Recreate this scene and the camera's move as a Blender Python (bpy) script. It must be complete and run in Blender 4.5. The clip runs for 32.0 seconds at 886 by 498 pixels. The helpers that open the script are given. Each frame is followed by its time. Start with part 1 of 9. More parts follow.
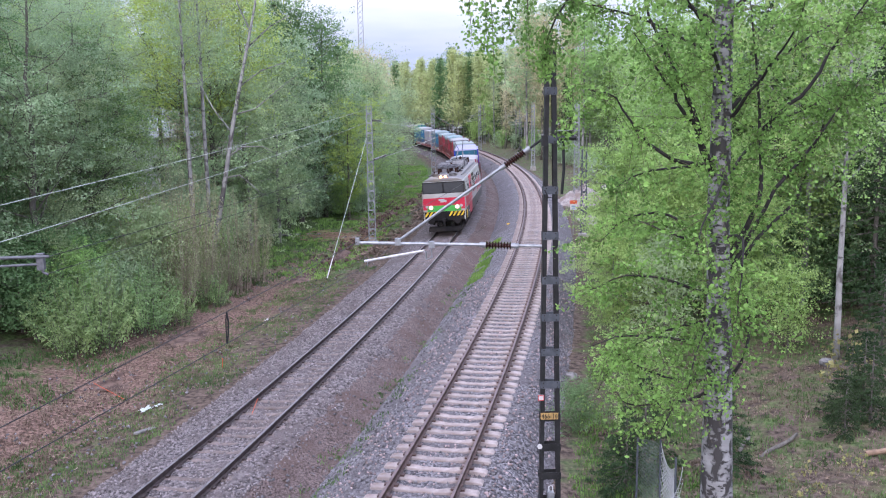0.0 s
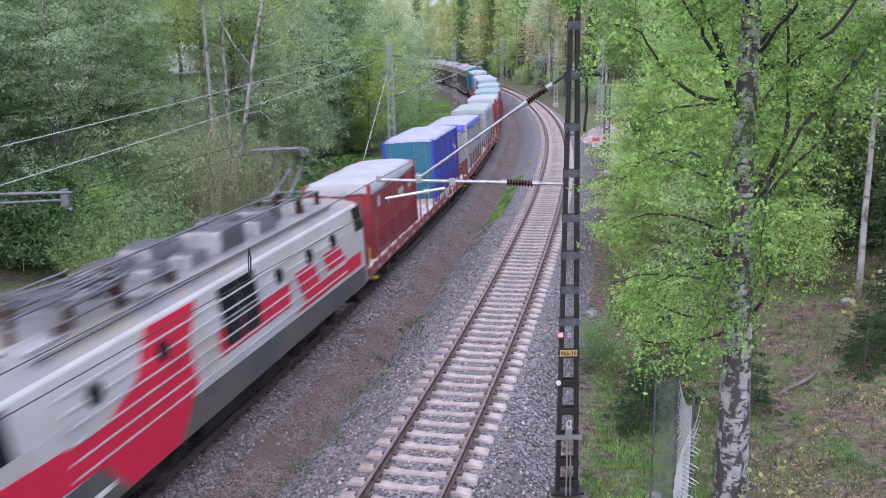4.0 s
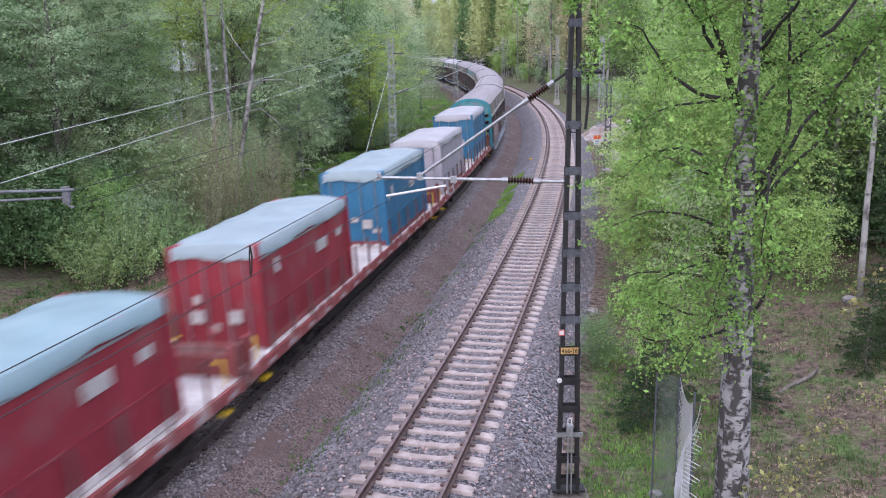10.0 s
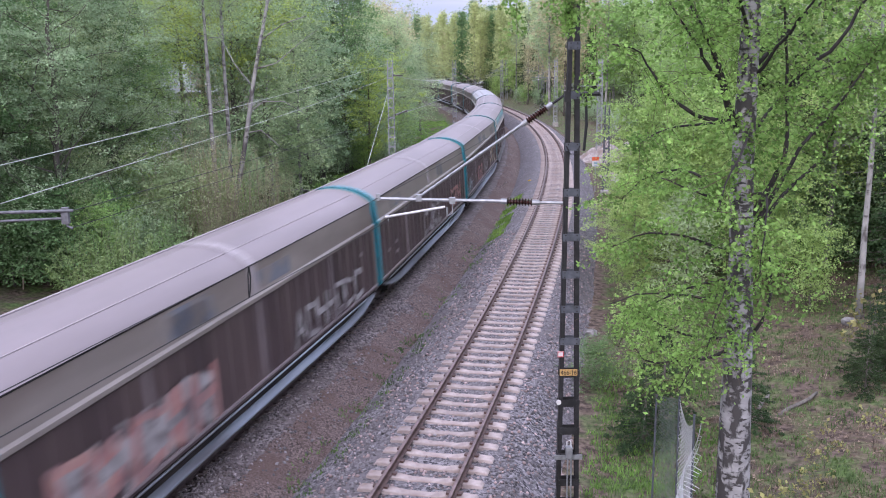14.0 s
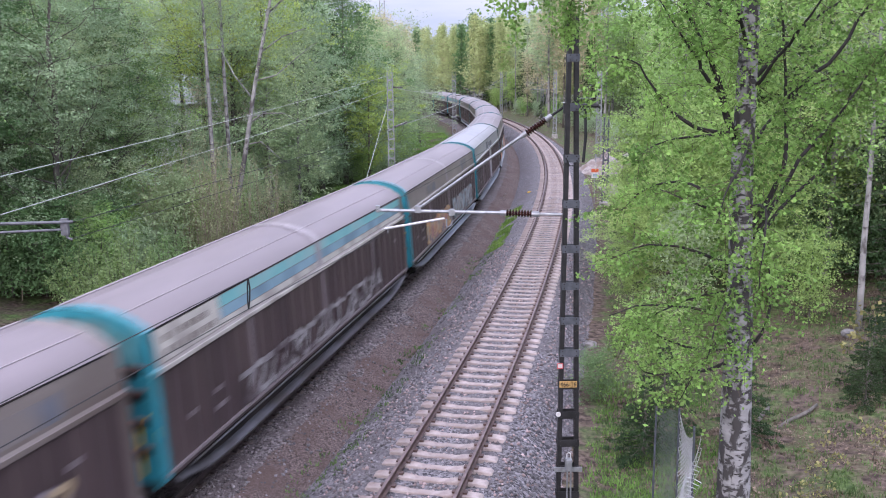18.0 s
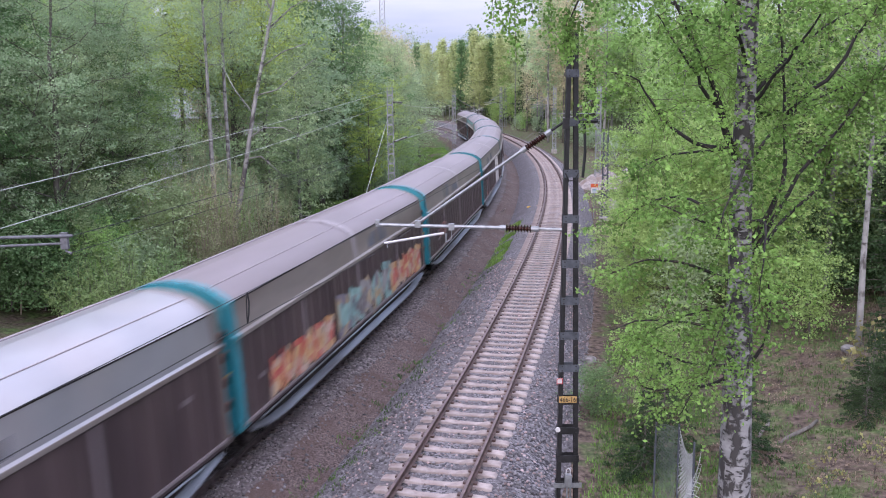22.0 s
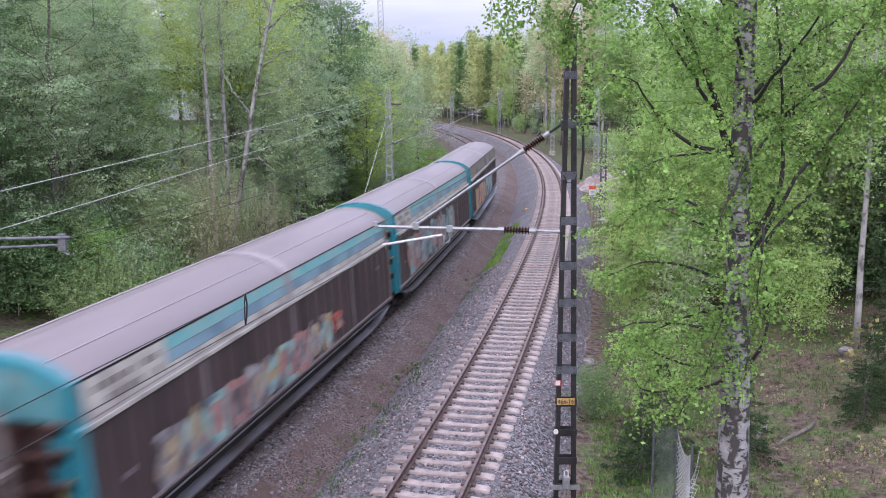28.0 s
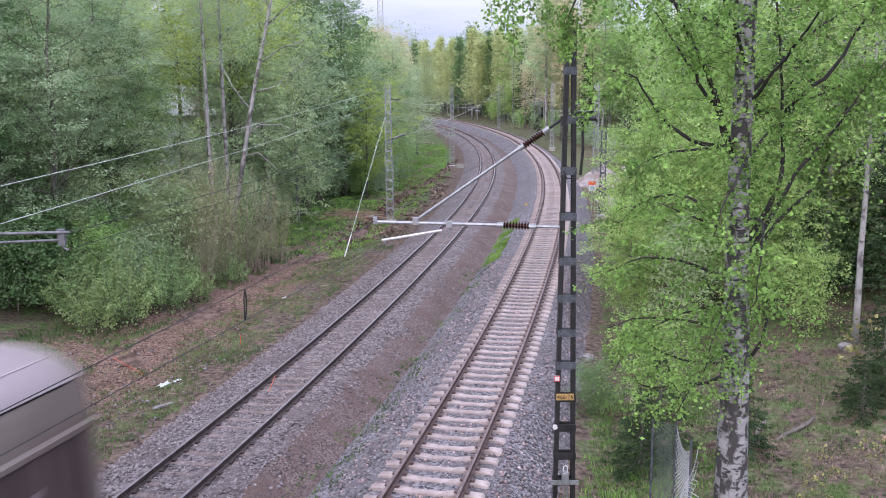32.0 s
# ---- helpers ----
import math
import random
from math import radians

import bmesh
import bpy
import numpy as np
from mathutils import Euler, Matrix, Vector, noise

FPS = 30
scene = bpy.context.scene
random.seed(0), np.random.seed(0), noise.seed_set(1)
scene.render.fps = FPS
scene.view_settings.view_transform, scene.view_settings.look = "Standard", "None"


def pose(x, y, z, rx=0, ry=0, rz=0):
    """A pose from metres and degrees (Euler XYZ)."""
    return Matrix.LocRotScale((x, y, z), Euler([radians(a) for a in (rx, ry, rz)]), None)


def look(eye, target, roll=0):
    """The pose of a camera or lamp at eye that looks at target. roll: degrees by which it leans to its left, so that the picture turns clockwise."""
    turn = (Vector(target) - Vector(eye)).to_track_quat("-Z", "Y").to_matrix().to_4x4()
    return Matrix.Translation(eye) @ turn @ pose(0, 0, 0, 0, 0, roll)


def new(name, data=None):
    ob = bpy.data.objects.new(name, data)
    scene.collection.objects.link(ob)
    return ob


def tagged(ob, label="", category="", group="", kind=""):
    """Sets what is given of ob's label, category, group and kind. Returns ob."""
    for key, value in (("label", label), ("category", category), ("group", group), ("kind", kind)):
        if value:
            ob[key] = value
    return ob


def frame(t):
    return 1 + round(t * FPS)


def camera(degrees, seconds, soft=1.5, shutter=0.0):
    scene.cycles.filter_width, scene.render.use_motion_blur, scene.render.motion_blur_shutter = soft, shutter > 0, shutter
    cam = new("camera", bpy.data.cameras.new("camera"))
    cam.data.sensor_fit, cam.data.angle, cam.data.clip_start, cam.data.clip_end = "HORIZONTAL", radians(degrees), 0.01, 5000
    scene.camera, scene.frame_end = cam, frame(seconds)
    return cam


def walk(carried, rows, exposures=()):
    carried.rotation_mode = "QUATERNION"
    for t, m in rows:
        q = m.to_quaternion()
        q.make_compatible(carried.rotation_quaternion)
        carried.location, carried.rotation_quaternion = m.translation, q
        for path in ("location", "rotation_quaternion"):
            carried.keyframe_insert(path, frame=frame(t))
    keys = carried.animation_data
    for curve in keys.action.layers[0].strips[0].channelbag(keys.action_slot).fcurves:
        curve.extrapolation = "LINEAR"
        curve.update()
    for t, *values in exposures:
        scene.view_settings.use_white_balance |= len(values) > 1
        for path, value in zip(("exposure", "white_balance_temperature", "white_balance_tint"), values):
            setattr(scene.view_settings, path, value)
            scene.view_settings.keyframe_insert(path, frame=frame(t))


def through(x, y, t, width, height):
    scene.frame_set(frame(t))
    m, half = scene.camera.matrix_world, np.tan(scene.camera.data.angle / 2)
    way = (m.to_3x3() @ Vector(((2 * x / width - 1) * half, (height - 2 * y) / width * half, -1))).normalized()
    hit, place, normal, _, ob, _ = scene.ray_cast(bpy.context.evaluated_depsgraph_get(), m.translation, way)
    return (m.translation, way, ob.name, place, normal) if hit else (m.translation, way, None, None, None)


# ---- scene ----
# ---- camera ----
EYE = Vector((0, 0, 8.683))
cam = camera(53.37, 32.0, soft=1.0, shutter=1.0)


def aim(turn, tilt, lean):
    """A pose at EYE: degrees to the right of +y, degrees down, degrees of lean to the right."""
    a, b = radians(turn), radians(tilt)
    d = Vector((math.sin(a) * math.cos(b), math.cos(a) * math.cos(b), -math.sin(b)))
    return look(EYE, EYE + d, -lean)


walk(cam, [(t, aim(a, b, c)) for t, a, b, c in [
    (0, 1.168, 9.336, 0.937), (0.5, 1.135, 9.899, 0.949), (1, 0.929, 10.239, 0.953), (1.5, 0.638, 10.824, 0.997),
    (2, 0.415, 11.450, 0.920), (2.5, 0.162, 12.015, 0.951), (3, -0.072, 12.487, 0.994), (3.5, -0.197, 12.985, 0.967),
    (5.5, -0.355, 13.972, 0.927), (6, -0.359, 14.098, 0.925), (6.5, -0.363, 14.190, 0.952), (7, -0.370, 14.262, 0.931),
    (7.5, -0.368, 14.207, 0.927), (8, -0.360, 14.083, 0.953), (8.5, -0.355, 13.919, 0.941), (9, -0.354, 13.800, 0.969),
    (9.5, -0.350, 13.691, 0.959), (10, -0.343, 13.528, 0.949), (10.5, -0.335, 13.374, 0.895), (11, -0.327, 13.146, 0.899),
    (11.5, -0.306, 12.930, 0.875), (12, -0.297, 12.749, 0.905), (12.5, -0.290, 12.537, 0.896), (13, -0.268, 12.319, 0.862),
    (13.5, -0.244, 12.209, 0.855), (14, -0.243, 12.155, 0.850), (14.5, -0.241, 12.029, 0.888), (16.5, -0.214, 11.595, 0.887),
    (17, -0.210, 11.547, 0.815), (17.5, -0.209, 11.495, 0.840), (18, -0.197, 11.407, 0.806), (18.5, -0.194, 11.285, 0.810),
    (19, -0.206, 11.180, 0.818), (19.5, -0.203, 11.114, 0.797), (20, -0.190, 11.002, 0.723), (20.5, -0.183, 10.837, 0.716),
    (21, -0.173, 10.730, 0.687), (21.5, -0.166, 10.666, 0.688), (22, -0.153, 10.453, 0.680), (22.5, -0.145, 10.228, 0.660),
    (23, -0.141, 10.098, 0.648), (23.5, -0.136, 9.971, 0.661), (24, -0.135, 9.897, 0.637), (24.5, -0.126, 9.888, 0.665),
    (25, -0.089, 9.933, 0.617), (25.5, -0.085, 10.000, 0.646), (27.5, -0.037, 10.305, 0.605), (28, -0.029, 10.338, 0.602),
    (28.5, -0.028, 10.363, 0.591), (29, -0.023, 10.400, 0.588), (29.5, -0.023, 10.412, 0.564), (30, -0.023, 10.418, 0.563),
    (30.5, -0.012, 10.465, 0.565), (31, -0.014, 10.535, 0.548), (31.5, -0.005, 10.621, 0.495), (32, 0.000, 10.632, 0.534),
]], [(0.0, 0.8, 6100, 23), (3.0, 0.8, 6200, 22), (7.0, 0.74, 6300, 23), (11.0, 0.7, 6330, 24), (12.0, 0.63, 6330, 25), (13.0, 0.71, 6330, 26), (18.0, 0.8, 6330, 25), (21.0, 0.67, 6330, 26), (24.5, 0.73, 6350, 26), (29.0, 0.73, 6400, 25), (32.0, 0.8, 6400, 24)])

# ---- world, sun, exposure ----
SUN_ELEV, SUN_ROT = radians(28), radians(200)
world = bpy.data.worlds.new("overcast_sky")
scene.world = world
world.use_nodes = True
wn, wl = world.node_tree.nodes, world.node_tree.links
wn.clear()
w_out = wn.new("ShaderNodeOutputWorld")
w_bg = wn.new("ShaderNodeBackground")
w_sky = wn.new("ShaderNodeTexSky")
w_sky.sky_type = "NISHITA"
w_sky.sun_disc = False
w_sky.sun_elevation, w_sky.sun_rotation = SUN_ELEV, SUN_ROT
w_sky.air_density, w_sky.dust_density = 1.0, 2.0
w_co = wn.new("ShaderNodeTexCoord")
w_map = wn.new("ShaderNodeMapping")
w_map.inputs["Scale"].default_value = (1.0, 1.0, 5.5)
w_noise = wn.new("ShaderNodeTexNoise")
w_noise.inputs["Scale"].default_value = 2.6
w_noise.inputs["Detail"].default_value = 6
w_ramp = wn.new("ShaderNodeValToRGB")
w_ramp.color_ramp.elements[0].position, w_ramp.color_ramp.elements[0].color = 0.36, (5.3, 6.35, 8.4, 1)
w_ramp.color_ramp.elements[1].position, w_ramp.color_ramp.elements[1].color = 0.62, (8.4, 8.9, 9.7, 1)
w_mix = wn.new("ShaderNodeMix")
w_mix.data_type = "RGBA"
w_mix.inputs[0].default_value = 0.88
wl.new(w_co.outputs["Generated"], w_map.inputs["Vector"])
wl.new(w_map.outputs["Vector"], w_noise.inputs["Vector"])
wl.new(w_noise.outputs["Fac"], w_ramp.inputs["Fac"])
wl.new(w_sky.outputs["Color"], w_mix.inputs[6])
wl.new(w_ramp.outputs["Color"], w_mix.inputs[7])
w_sep = wn.new("ShaderNodeSeparateXYZ")
w_grad = wn.new("ShaderNodeMapRange")
w_grad.inputs["From Min"].default_value, w_grad.inputs["From Max"].default_value = 0.07, 0.5
w_grad.inputs["To Min"].default_value, w_grad.inputs["To Max"].default_value = 0.68, 2.0
w_mul = wn.new("ShaderNodeVectorMath")
w_mul.operation = "SCALE"
wl.new(w_co.outputs["Generated"], w_sep.inputs["Vector"])
wl.new(w_sep.outputs["Z"], w_grad.inputs["Value"])
wl.new(w_mix.outputs[2], w_mul.inputs["Vector"])
wl.new(w_grad.outputs["Result"], w_mul.inputs["Scale"])
wl.new(w_mul.outputs["Vector"], w_bg.inputs["Color"])
w_bg.inputs["Strength"].default_value = 0.102
wl.new(w_bg.outputs["Background"], w_out.inputs["Surface"])

sun_data = bpy.data.lights.new("sun", "SUN")
sun_data.energy, sun_data.angle, sun_data.color = 1.4, radians(50), (1.0, 0.96, 0.92)
sun = new("sun", sun_data)
sun.matrix_world = look((0, 0, 60), (-math.sin(SUN_ROT) * 10, -math.cos(SUN_ROT) * 10, 60 - 10 * math.tan(SUN_ELEV)))


# ---- materials ----
ALBEDO_SCALE = 0.8      # exposure balance put into colour: mat() surfaces darkened so foliage reads brighter


def mat(name, color, rough=0.8, metal=0.0, var=0.25, scale=3.0, bump=0.0, bscale=40.0, color2=None, dirt=None, dscale=0.6,
        dedge=(0.45, 0.65), spec=0.4, rand=0.0, island=0.0, emit=0.0, space="Object", stretch=(1, 1, 1)):
    """A procedural surface: colour grain at one scale, stains at another, fine relief."""
    m = bpy.data.materials.new(name)
    m.use_nodes = True
    n, l = m.node_tree.nodes, m.node_tree.links
    b = n["Principled BSDF"]
    b.inputs["Roughness"].default_value, b.inputs["Metallic"].default_value = rough, metal
    b.inputs["Specular IOR Level"].default_value = spec
    co = n.new("ShaderNodeTexCoord")
    mp = n.new("ShaderNodeMapping")
    mp.inputs["Scale"].default_value = stretch
    l.new(co.outputs[space], mp.inputs["Vector"])
    t1 = n.new("ShaderNodeTexNoise")
    t1.inputs["Scale"].default_value, t1.inputs["Detail"].default_value = scale, 6
    l.new(mp.outputs["Vector"], t1.inputs["Vector"])
    r1 = n.new("ShaderNodeValToRGB")
    c = Vector(color) * ALBEDO_SCALE
    lo, hi = c * (1 - var), (Vector(color2) * ALBEDO_SCALE if color2 else c * (1 + var))
    r1.color_ramp.elements[0].position, r1.color_ramp.elements[0].color = 0.34, (*lo, 1)
    r1.color_ramp.elements[1].position, r1.color_ramp.elements[1].color = 0.66, (*hi, 1)
    l.new(t1.outputs["Fac"], r1.inputs["Fac"])
    out = r1.outputs["Color"]
    if dirt:
        t2 = n.new("ShaderNodeTexNoise")
        t2.inputs["Scale"].default_value, t2.inputs["Detail"].default_value = dscale, 8
        l.new(mp.outputs["Vector"], t2.inputs["Vector"])
        r2 = n.new("ShaderNodeMapRange")
        r2.inputs["From Min"].default_value, r2.inputs["From Max"].default_value = dedge
        l.new(t2.outputs["Fac"], r2.inputs["Value"])
        mx = n.new("ShaderNodeMix")
        mx.data_type = "RGBA"
        l.new(r2.outputs["Result"], mx.inputs[0])
        l.new(out, mx.inputs[6])
        mx.inputs[7].default_value = (*(Vector(dirt) * ALBEDO_SCALE), 1)
        out = mx.outputs[2]
    if rand or island:
        src = n.new("ShaderNodeObjectInfo").outputs["Random"] if rand else n.new("ShaderNodeNewGeometry").outputs["Random Per Island"]
        k = rand or island
        mr = n.new("ShaderNodeMapRange")
        mr.inputs["To Min"].default_value, mr.inputs["To Max"].default_value = 1 - k, 1 + k
        l.new(src, mr.inputs["Value"])
        hs = n.new("ShaderNodeHueSaturation")
        l.new(mr.outputs["Result"], hs.inputs["Value"])
        l.new(out, hs.inputs["Color"])
        out = hs.outputs["Color"]
    l.new(out, b.inputs["Base Color"])
    if emit:
        b.inputs["Emission Color"].default_value, b.inputs["Emission Strength"].default_value = (*color, 1), emit
    if bump:
        t3 = n.new("ShaderNodeTexNoise")
        t3.inputs["Scale"].default_value, t3.inputs["Detail"].default_value = bscale, 4
        l.new(mp.outputs["Vector"], t3.inputs["Vector"])
        bp = n.new("ShaderNodeBump")
        bp.inputs["Strength"].default_value, bp.inputs["Distance"].default_value = bump, 0.02
        l.new(t3.outputs["Fac"], bp.inputs["Height"])
        l.new(bp.outputs["Normal"], b.inputs["Normal"])
    return m


def leaf_mat(name, color, color2, scale=0.5, island=0.35, through=0.35):
    """Leaves: diffuse with some light passing, each leaf its own tone, drifts of colour across the crown."""
    m = bpy.data.materials.new(name)
    m.use_nodes = True
    n, l = m.node_tree.nodes, m.node_tree.links
    b = n["Principled BSDF"]
    b.inputs["Roughness"].default_value, b.inputs["Specular IOR Level"].default_value = 0.7, 0.12
    co = n.new("ShaderNodeTexCoord")
    t1 = n.new("ShaderNodeTexNoise")
    t1.inputs["Scale"].default_value, t1.inputs["Detail"].default_value = scale, 3
    l.new(co.outputs["Object"], t1.inputs["Vector"])
    r1 = n.new("ShaderNodeValToRGB")
    r1.color_ramp.elements[0].position, r1.color_ramp.elements[0].color = 0.35, (*color, 1)
    r1.color_ramp.elements[1].position, r1.color_ramp.elements[1].color = 0.65, (*color2, 1)
    l.new(t1.outputs["Fac"], r1.inputs["Fac"])
    mr = n.new("ShaderNodeMapRange")
    mr.inputs["To Min"].default_value, mr.inputs["To Max"].default_value = 1 - island, 1 + island
    l.new(n.new("ShaderNodeNewGeometry").outputs["Random Per Island"], mr.inputs["Value"])
    hs = n.new("ShaderNodeHueSaturation")
    t2 = n.new("ShaderNodeTexNoise")
    t2.inputs["Scale"].default_value, t2.inputs["Detail"].default_value = 1.5, 2
    l.new(co.outputs["Object"], t2.inputs["Vector"])
    m2 = n.new("ShaderNodeMapRange")
    m2.inputs["From Min"].default_value, m2.inputs["From Max"].default_value = 0.3, 0.7
    m2.inputs["To Min"].default_value, m2.inputs["To Max"].default_value = 0.78, 1.22
    l.new(t2.outputs["Fac"], m2.inputs["Value"])
    mv = n.new("ShaderNodeMath")
    mv.operation = "MULTIPLY"
    l.new(mr.outputs["Result"], mv.inputs[0])
    l.new(m2.outputs["Result"], mv.inputs[1])
    l.new(mv.outputs["Value"], hs.inputs["Value"])
    ob = n.new("ShaderNodeObjectInfo")
    mh = n.new("ShaderNodeMapRange")
    mh.inputs["To Min"].default_value, mh.inputs["To Max"].default_value = 0.488, 0.512
    l.new(ob.outputs["Random"], mh.inputs["Value"])
    l.new(mh.outputs["Result"], hs.inputs["Hue"])
    l.new(r1.outputs["Color"], hs.inputs["Color"])
    l.new(hs.outputs["Color"], b.inputs["Base Color"])
    tr = n.new("ShaderNodeBsdfTranslucent")
    l.new(hs.outputs["Color"], tr.inputs["Color"])
    ms = n.new("ShaderNodeMixShader")
    ms.inputs["Fac"].default_value = through
    l.new(b.outputs["BSDF"], ms.inputs[1])
    l.new(tr.outputs["BSDF"], ms.inputs[2])
    l.new(ms.outputs["Shader"], n["Material Output"].inputs["Surface"])
    return m


def gravel_mat(name, dark, light, dirt, scale=16.0):
    """Crushed stone: cells of many tones with relief, drifts of dust over them."""
    m = bpy.data.materials.new(name)
    m.use_nodes = True
    n, l = m.node_tree.nodes, m.node_tree.links
    b = n["Principled BSDF"]
    b.inputs["Roughness"].default_value, b.inputs["Specular IOR Level"].default_value = 0.85, 0.25
    co = n.new("ShaderNodeTexCoord")
    v = n.new("ShaderNodeTexVoronoi")
    v.inputs["Scale"].default_value = scale
    l.new(co.outputs["Object"], v.inputs["Vector"])
    sep = n.new("ShaderNodeSeparateColor")
    l.new(v.outputs["Color"], sep.inputs["Color"])
    r = n.new("ShaderNodeValToRGB")
    r.color_ramp.elements[0].position, r.color_ramp.elements[0].color = 0.1, (*dark, 1)
    r.color_ramp.elements[1].position, r.color_ramp.elements[1].color = 0.95, (*light, 1)
    l.new(sep.outputs["Red"], r.inputs["Fac"])
    t2 = n.new("ShaderNodeTexNoise")
    t2.inputs["Scale"].default_value, t2.inputs["Detail"].default_value = 0.7, 7
    l.new(co.outputs["Object"], t2.inputs["Vector"])
    r2 = n.new("ShaderNodeMapRange")
    r2.inputs["From Min"].default_value, r2.inputs["From Max"].default_value = 0.42, 0.62
    r2.inputs["To Max"].default_value = 0.8
    l.new(t2.outputs["Fac"], r2.inputs["Value"])
    mx = n.new("ShaderNodeMix")
    mx.data_type = "RGBA"
    l.new(r2.outputs["Result"], mx.inputs[0])
    l.new(r.outputs["Color"], mx.inputs[6])
    mx.inputs[7].default_value = (*dirt, 1)
    l.new(mx.outputs[2], b.inputs["Base Color"])
    bp = n.new("ShaderNodeBump")
    bp.inputs["Strength"].default_value, bp.inputs["Distance"].default_value = 0.9, 0.05
    bp.invert = True
    l.new(v.outputs["Distance"], bp.inputs["Height"])
    l.new(bp.outputs["Normal"], b.inputs["Normal"])
    return m


def ground_mat():
    """Earth, litter and grass, mixed by the cover painted on the ground's points."""
    m = bpy.data.materials.new("verge_ground")
    m.use_nodes = True
    n, l = m.node_tree.nodes, m.node_tree.links
    b = n["Principled BSDF"]
    b.inputs["Roughness"].default_value, b.inputs["Specular IOR Level"].default_value = 0.95, 0.1
    co = n.new("ShaderNodeTexCoord")

    def noisy(sc, detail, lo, hi, c0, c1):
        t = n.new("ShaderNodeTexNoise")
        t.inputs["Scale"].default_value, t.inputs["Detail"].default_value = sc, detail
        l.new(co.outputs["Object"], t.inputs["Vector"])
        r = n.new("ShaderNodeValToRGB")
        r.color_ramp.elements[0].position, r.color_ramp.elements[0].color = lo, (*c0, 1)
        r.color_ramp.elements[1].position, r.color_ramp.elements[1].color = hi, (*c1, 1)
        l.new(t.outputs["Fac"], r.inputs["Fac"])
        return t, r.outputs["Color"]

    _, earth = noisy(5.0, 10, 0.35, 0.65, (0.042, 0.031, 0.026), (0.155, 0.116, 0.095))
    _, litter = noisy(9.0, 10, 0.35, 0.65, (0.06, 0.037, 0.03), (0.25, 0.165, 0.135))
    _, grass = noisy(7.0, 10, 0.35, 0.65, (0.042, 0.07, 0.024), (0.11, 0.16, 0.06))
    at = n.new("ShaderNodeVertexColor")
    at.layer_name = "cover"
    sp = n.new("ShaderNodeSeparateColor")
    l.new(at.outputs["Color"], sp.inputs["Color"])
    t4 = n.new("ShaderNodeTexNoise")
    t4.inputs["Scale"].default_value, t4.inputs["Detail"].default_value = 1.3, 9
    l.new(co.outputs["Object"], t4.inputs["Vector"])

    def mask(chan):
        a = n.new("ShaderNodeMath")
        a.operation = "ADD"
        l.new(sp.outputs[chan], a.inputs[0])
        l.new(t4.outputs["Fac"], a.inputs[1])
        r = n.new("ShaderNodeMapRange")
        r.inputs["From Min"].default_value, r.inputs["From Max"].default_value = 0.88, 1.12
        l.new(a.outputs["Value"], r.inputs["Value"])
        return r.outputs["Result"]

    def mixed(fac, x, y):
        mx = n.new("ShaderNodeMix")
        mx.data_type = "RGBA"
        l.new(fac, mx.inputs[0])
        l.new(x, mx.inputs[6])
        l.new(y, mx.inputs[7])
        return mx.outputs[2]

    c = mixed(mask("Green"), earth, litter)
    c = mixed(mask("Red"), c, grass)
    l.new(c, b.inputs["Base Color"])
    t3 = n.new("ShaderNodeTexNoise")
    t3.inputs["Scale"].default_value, t3.inputs["Detail"].default_value = 14, 8
    l.new(co.outputs["Object"], t3.inputs["Vector"])
    bp = n.new("ShaderNodeBump")
    bp.inputs["Strength"].default_value, bp.inputs["Distance"].default_value = 0.9, 0.08
    l.new(t3.outputs["Fac"], bp.inputs["Height"])
    l.new(bp.outputs["Normal"], b.inputs["Normal"])
    return m


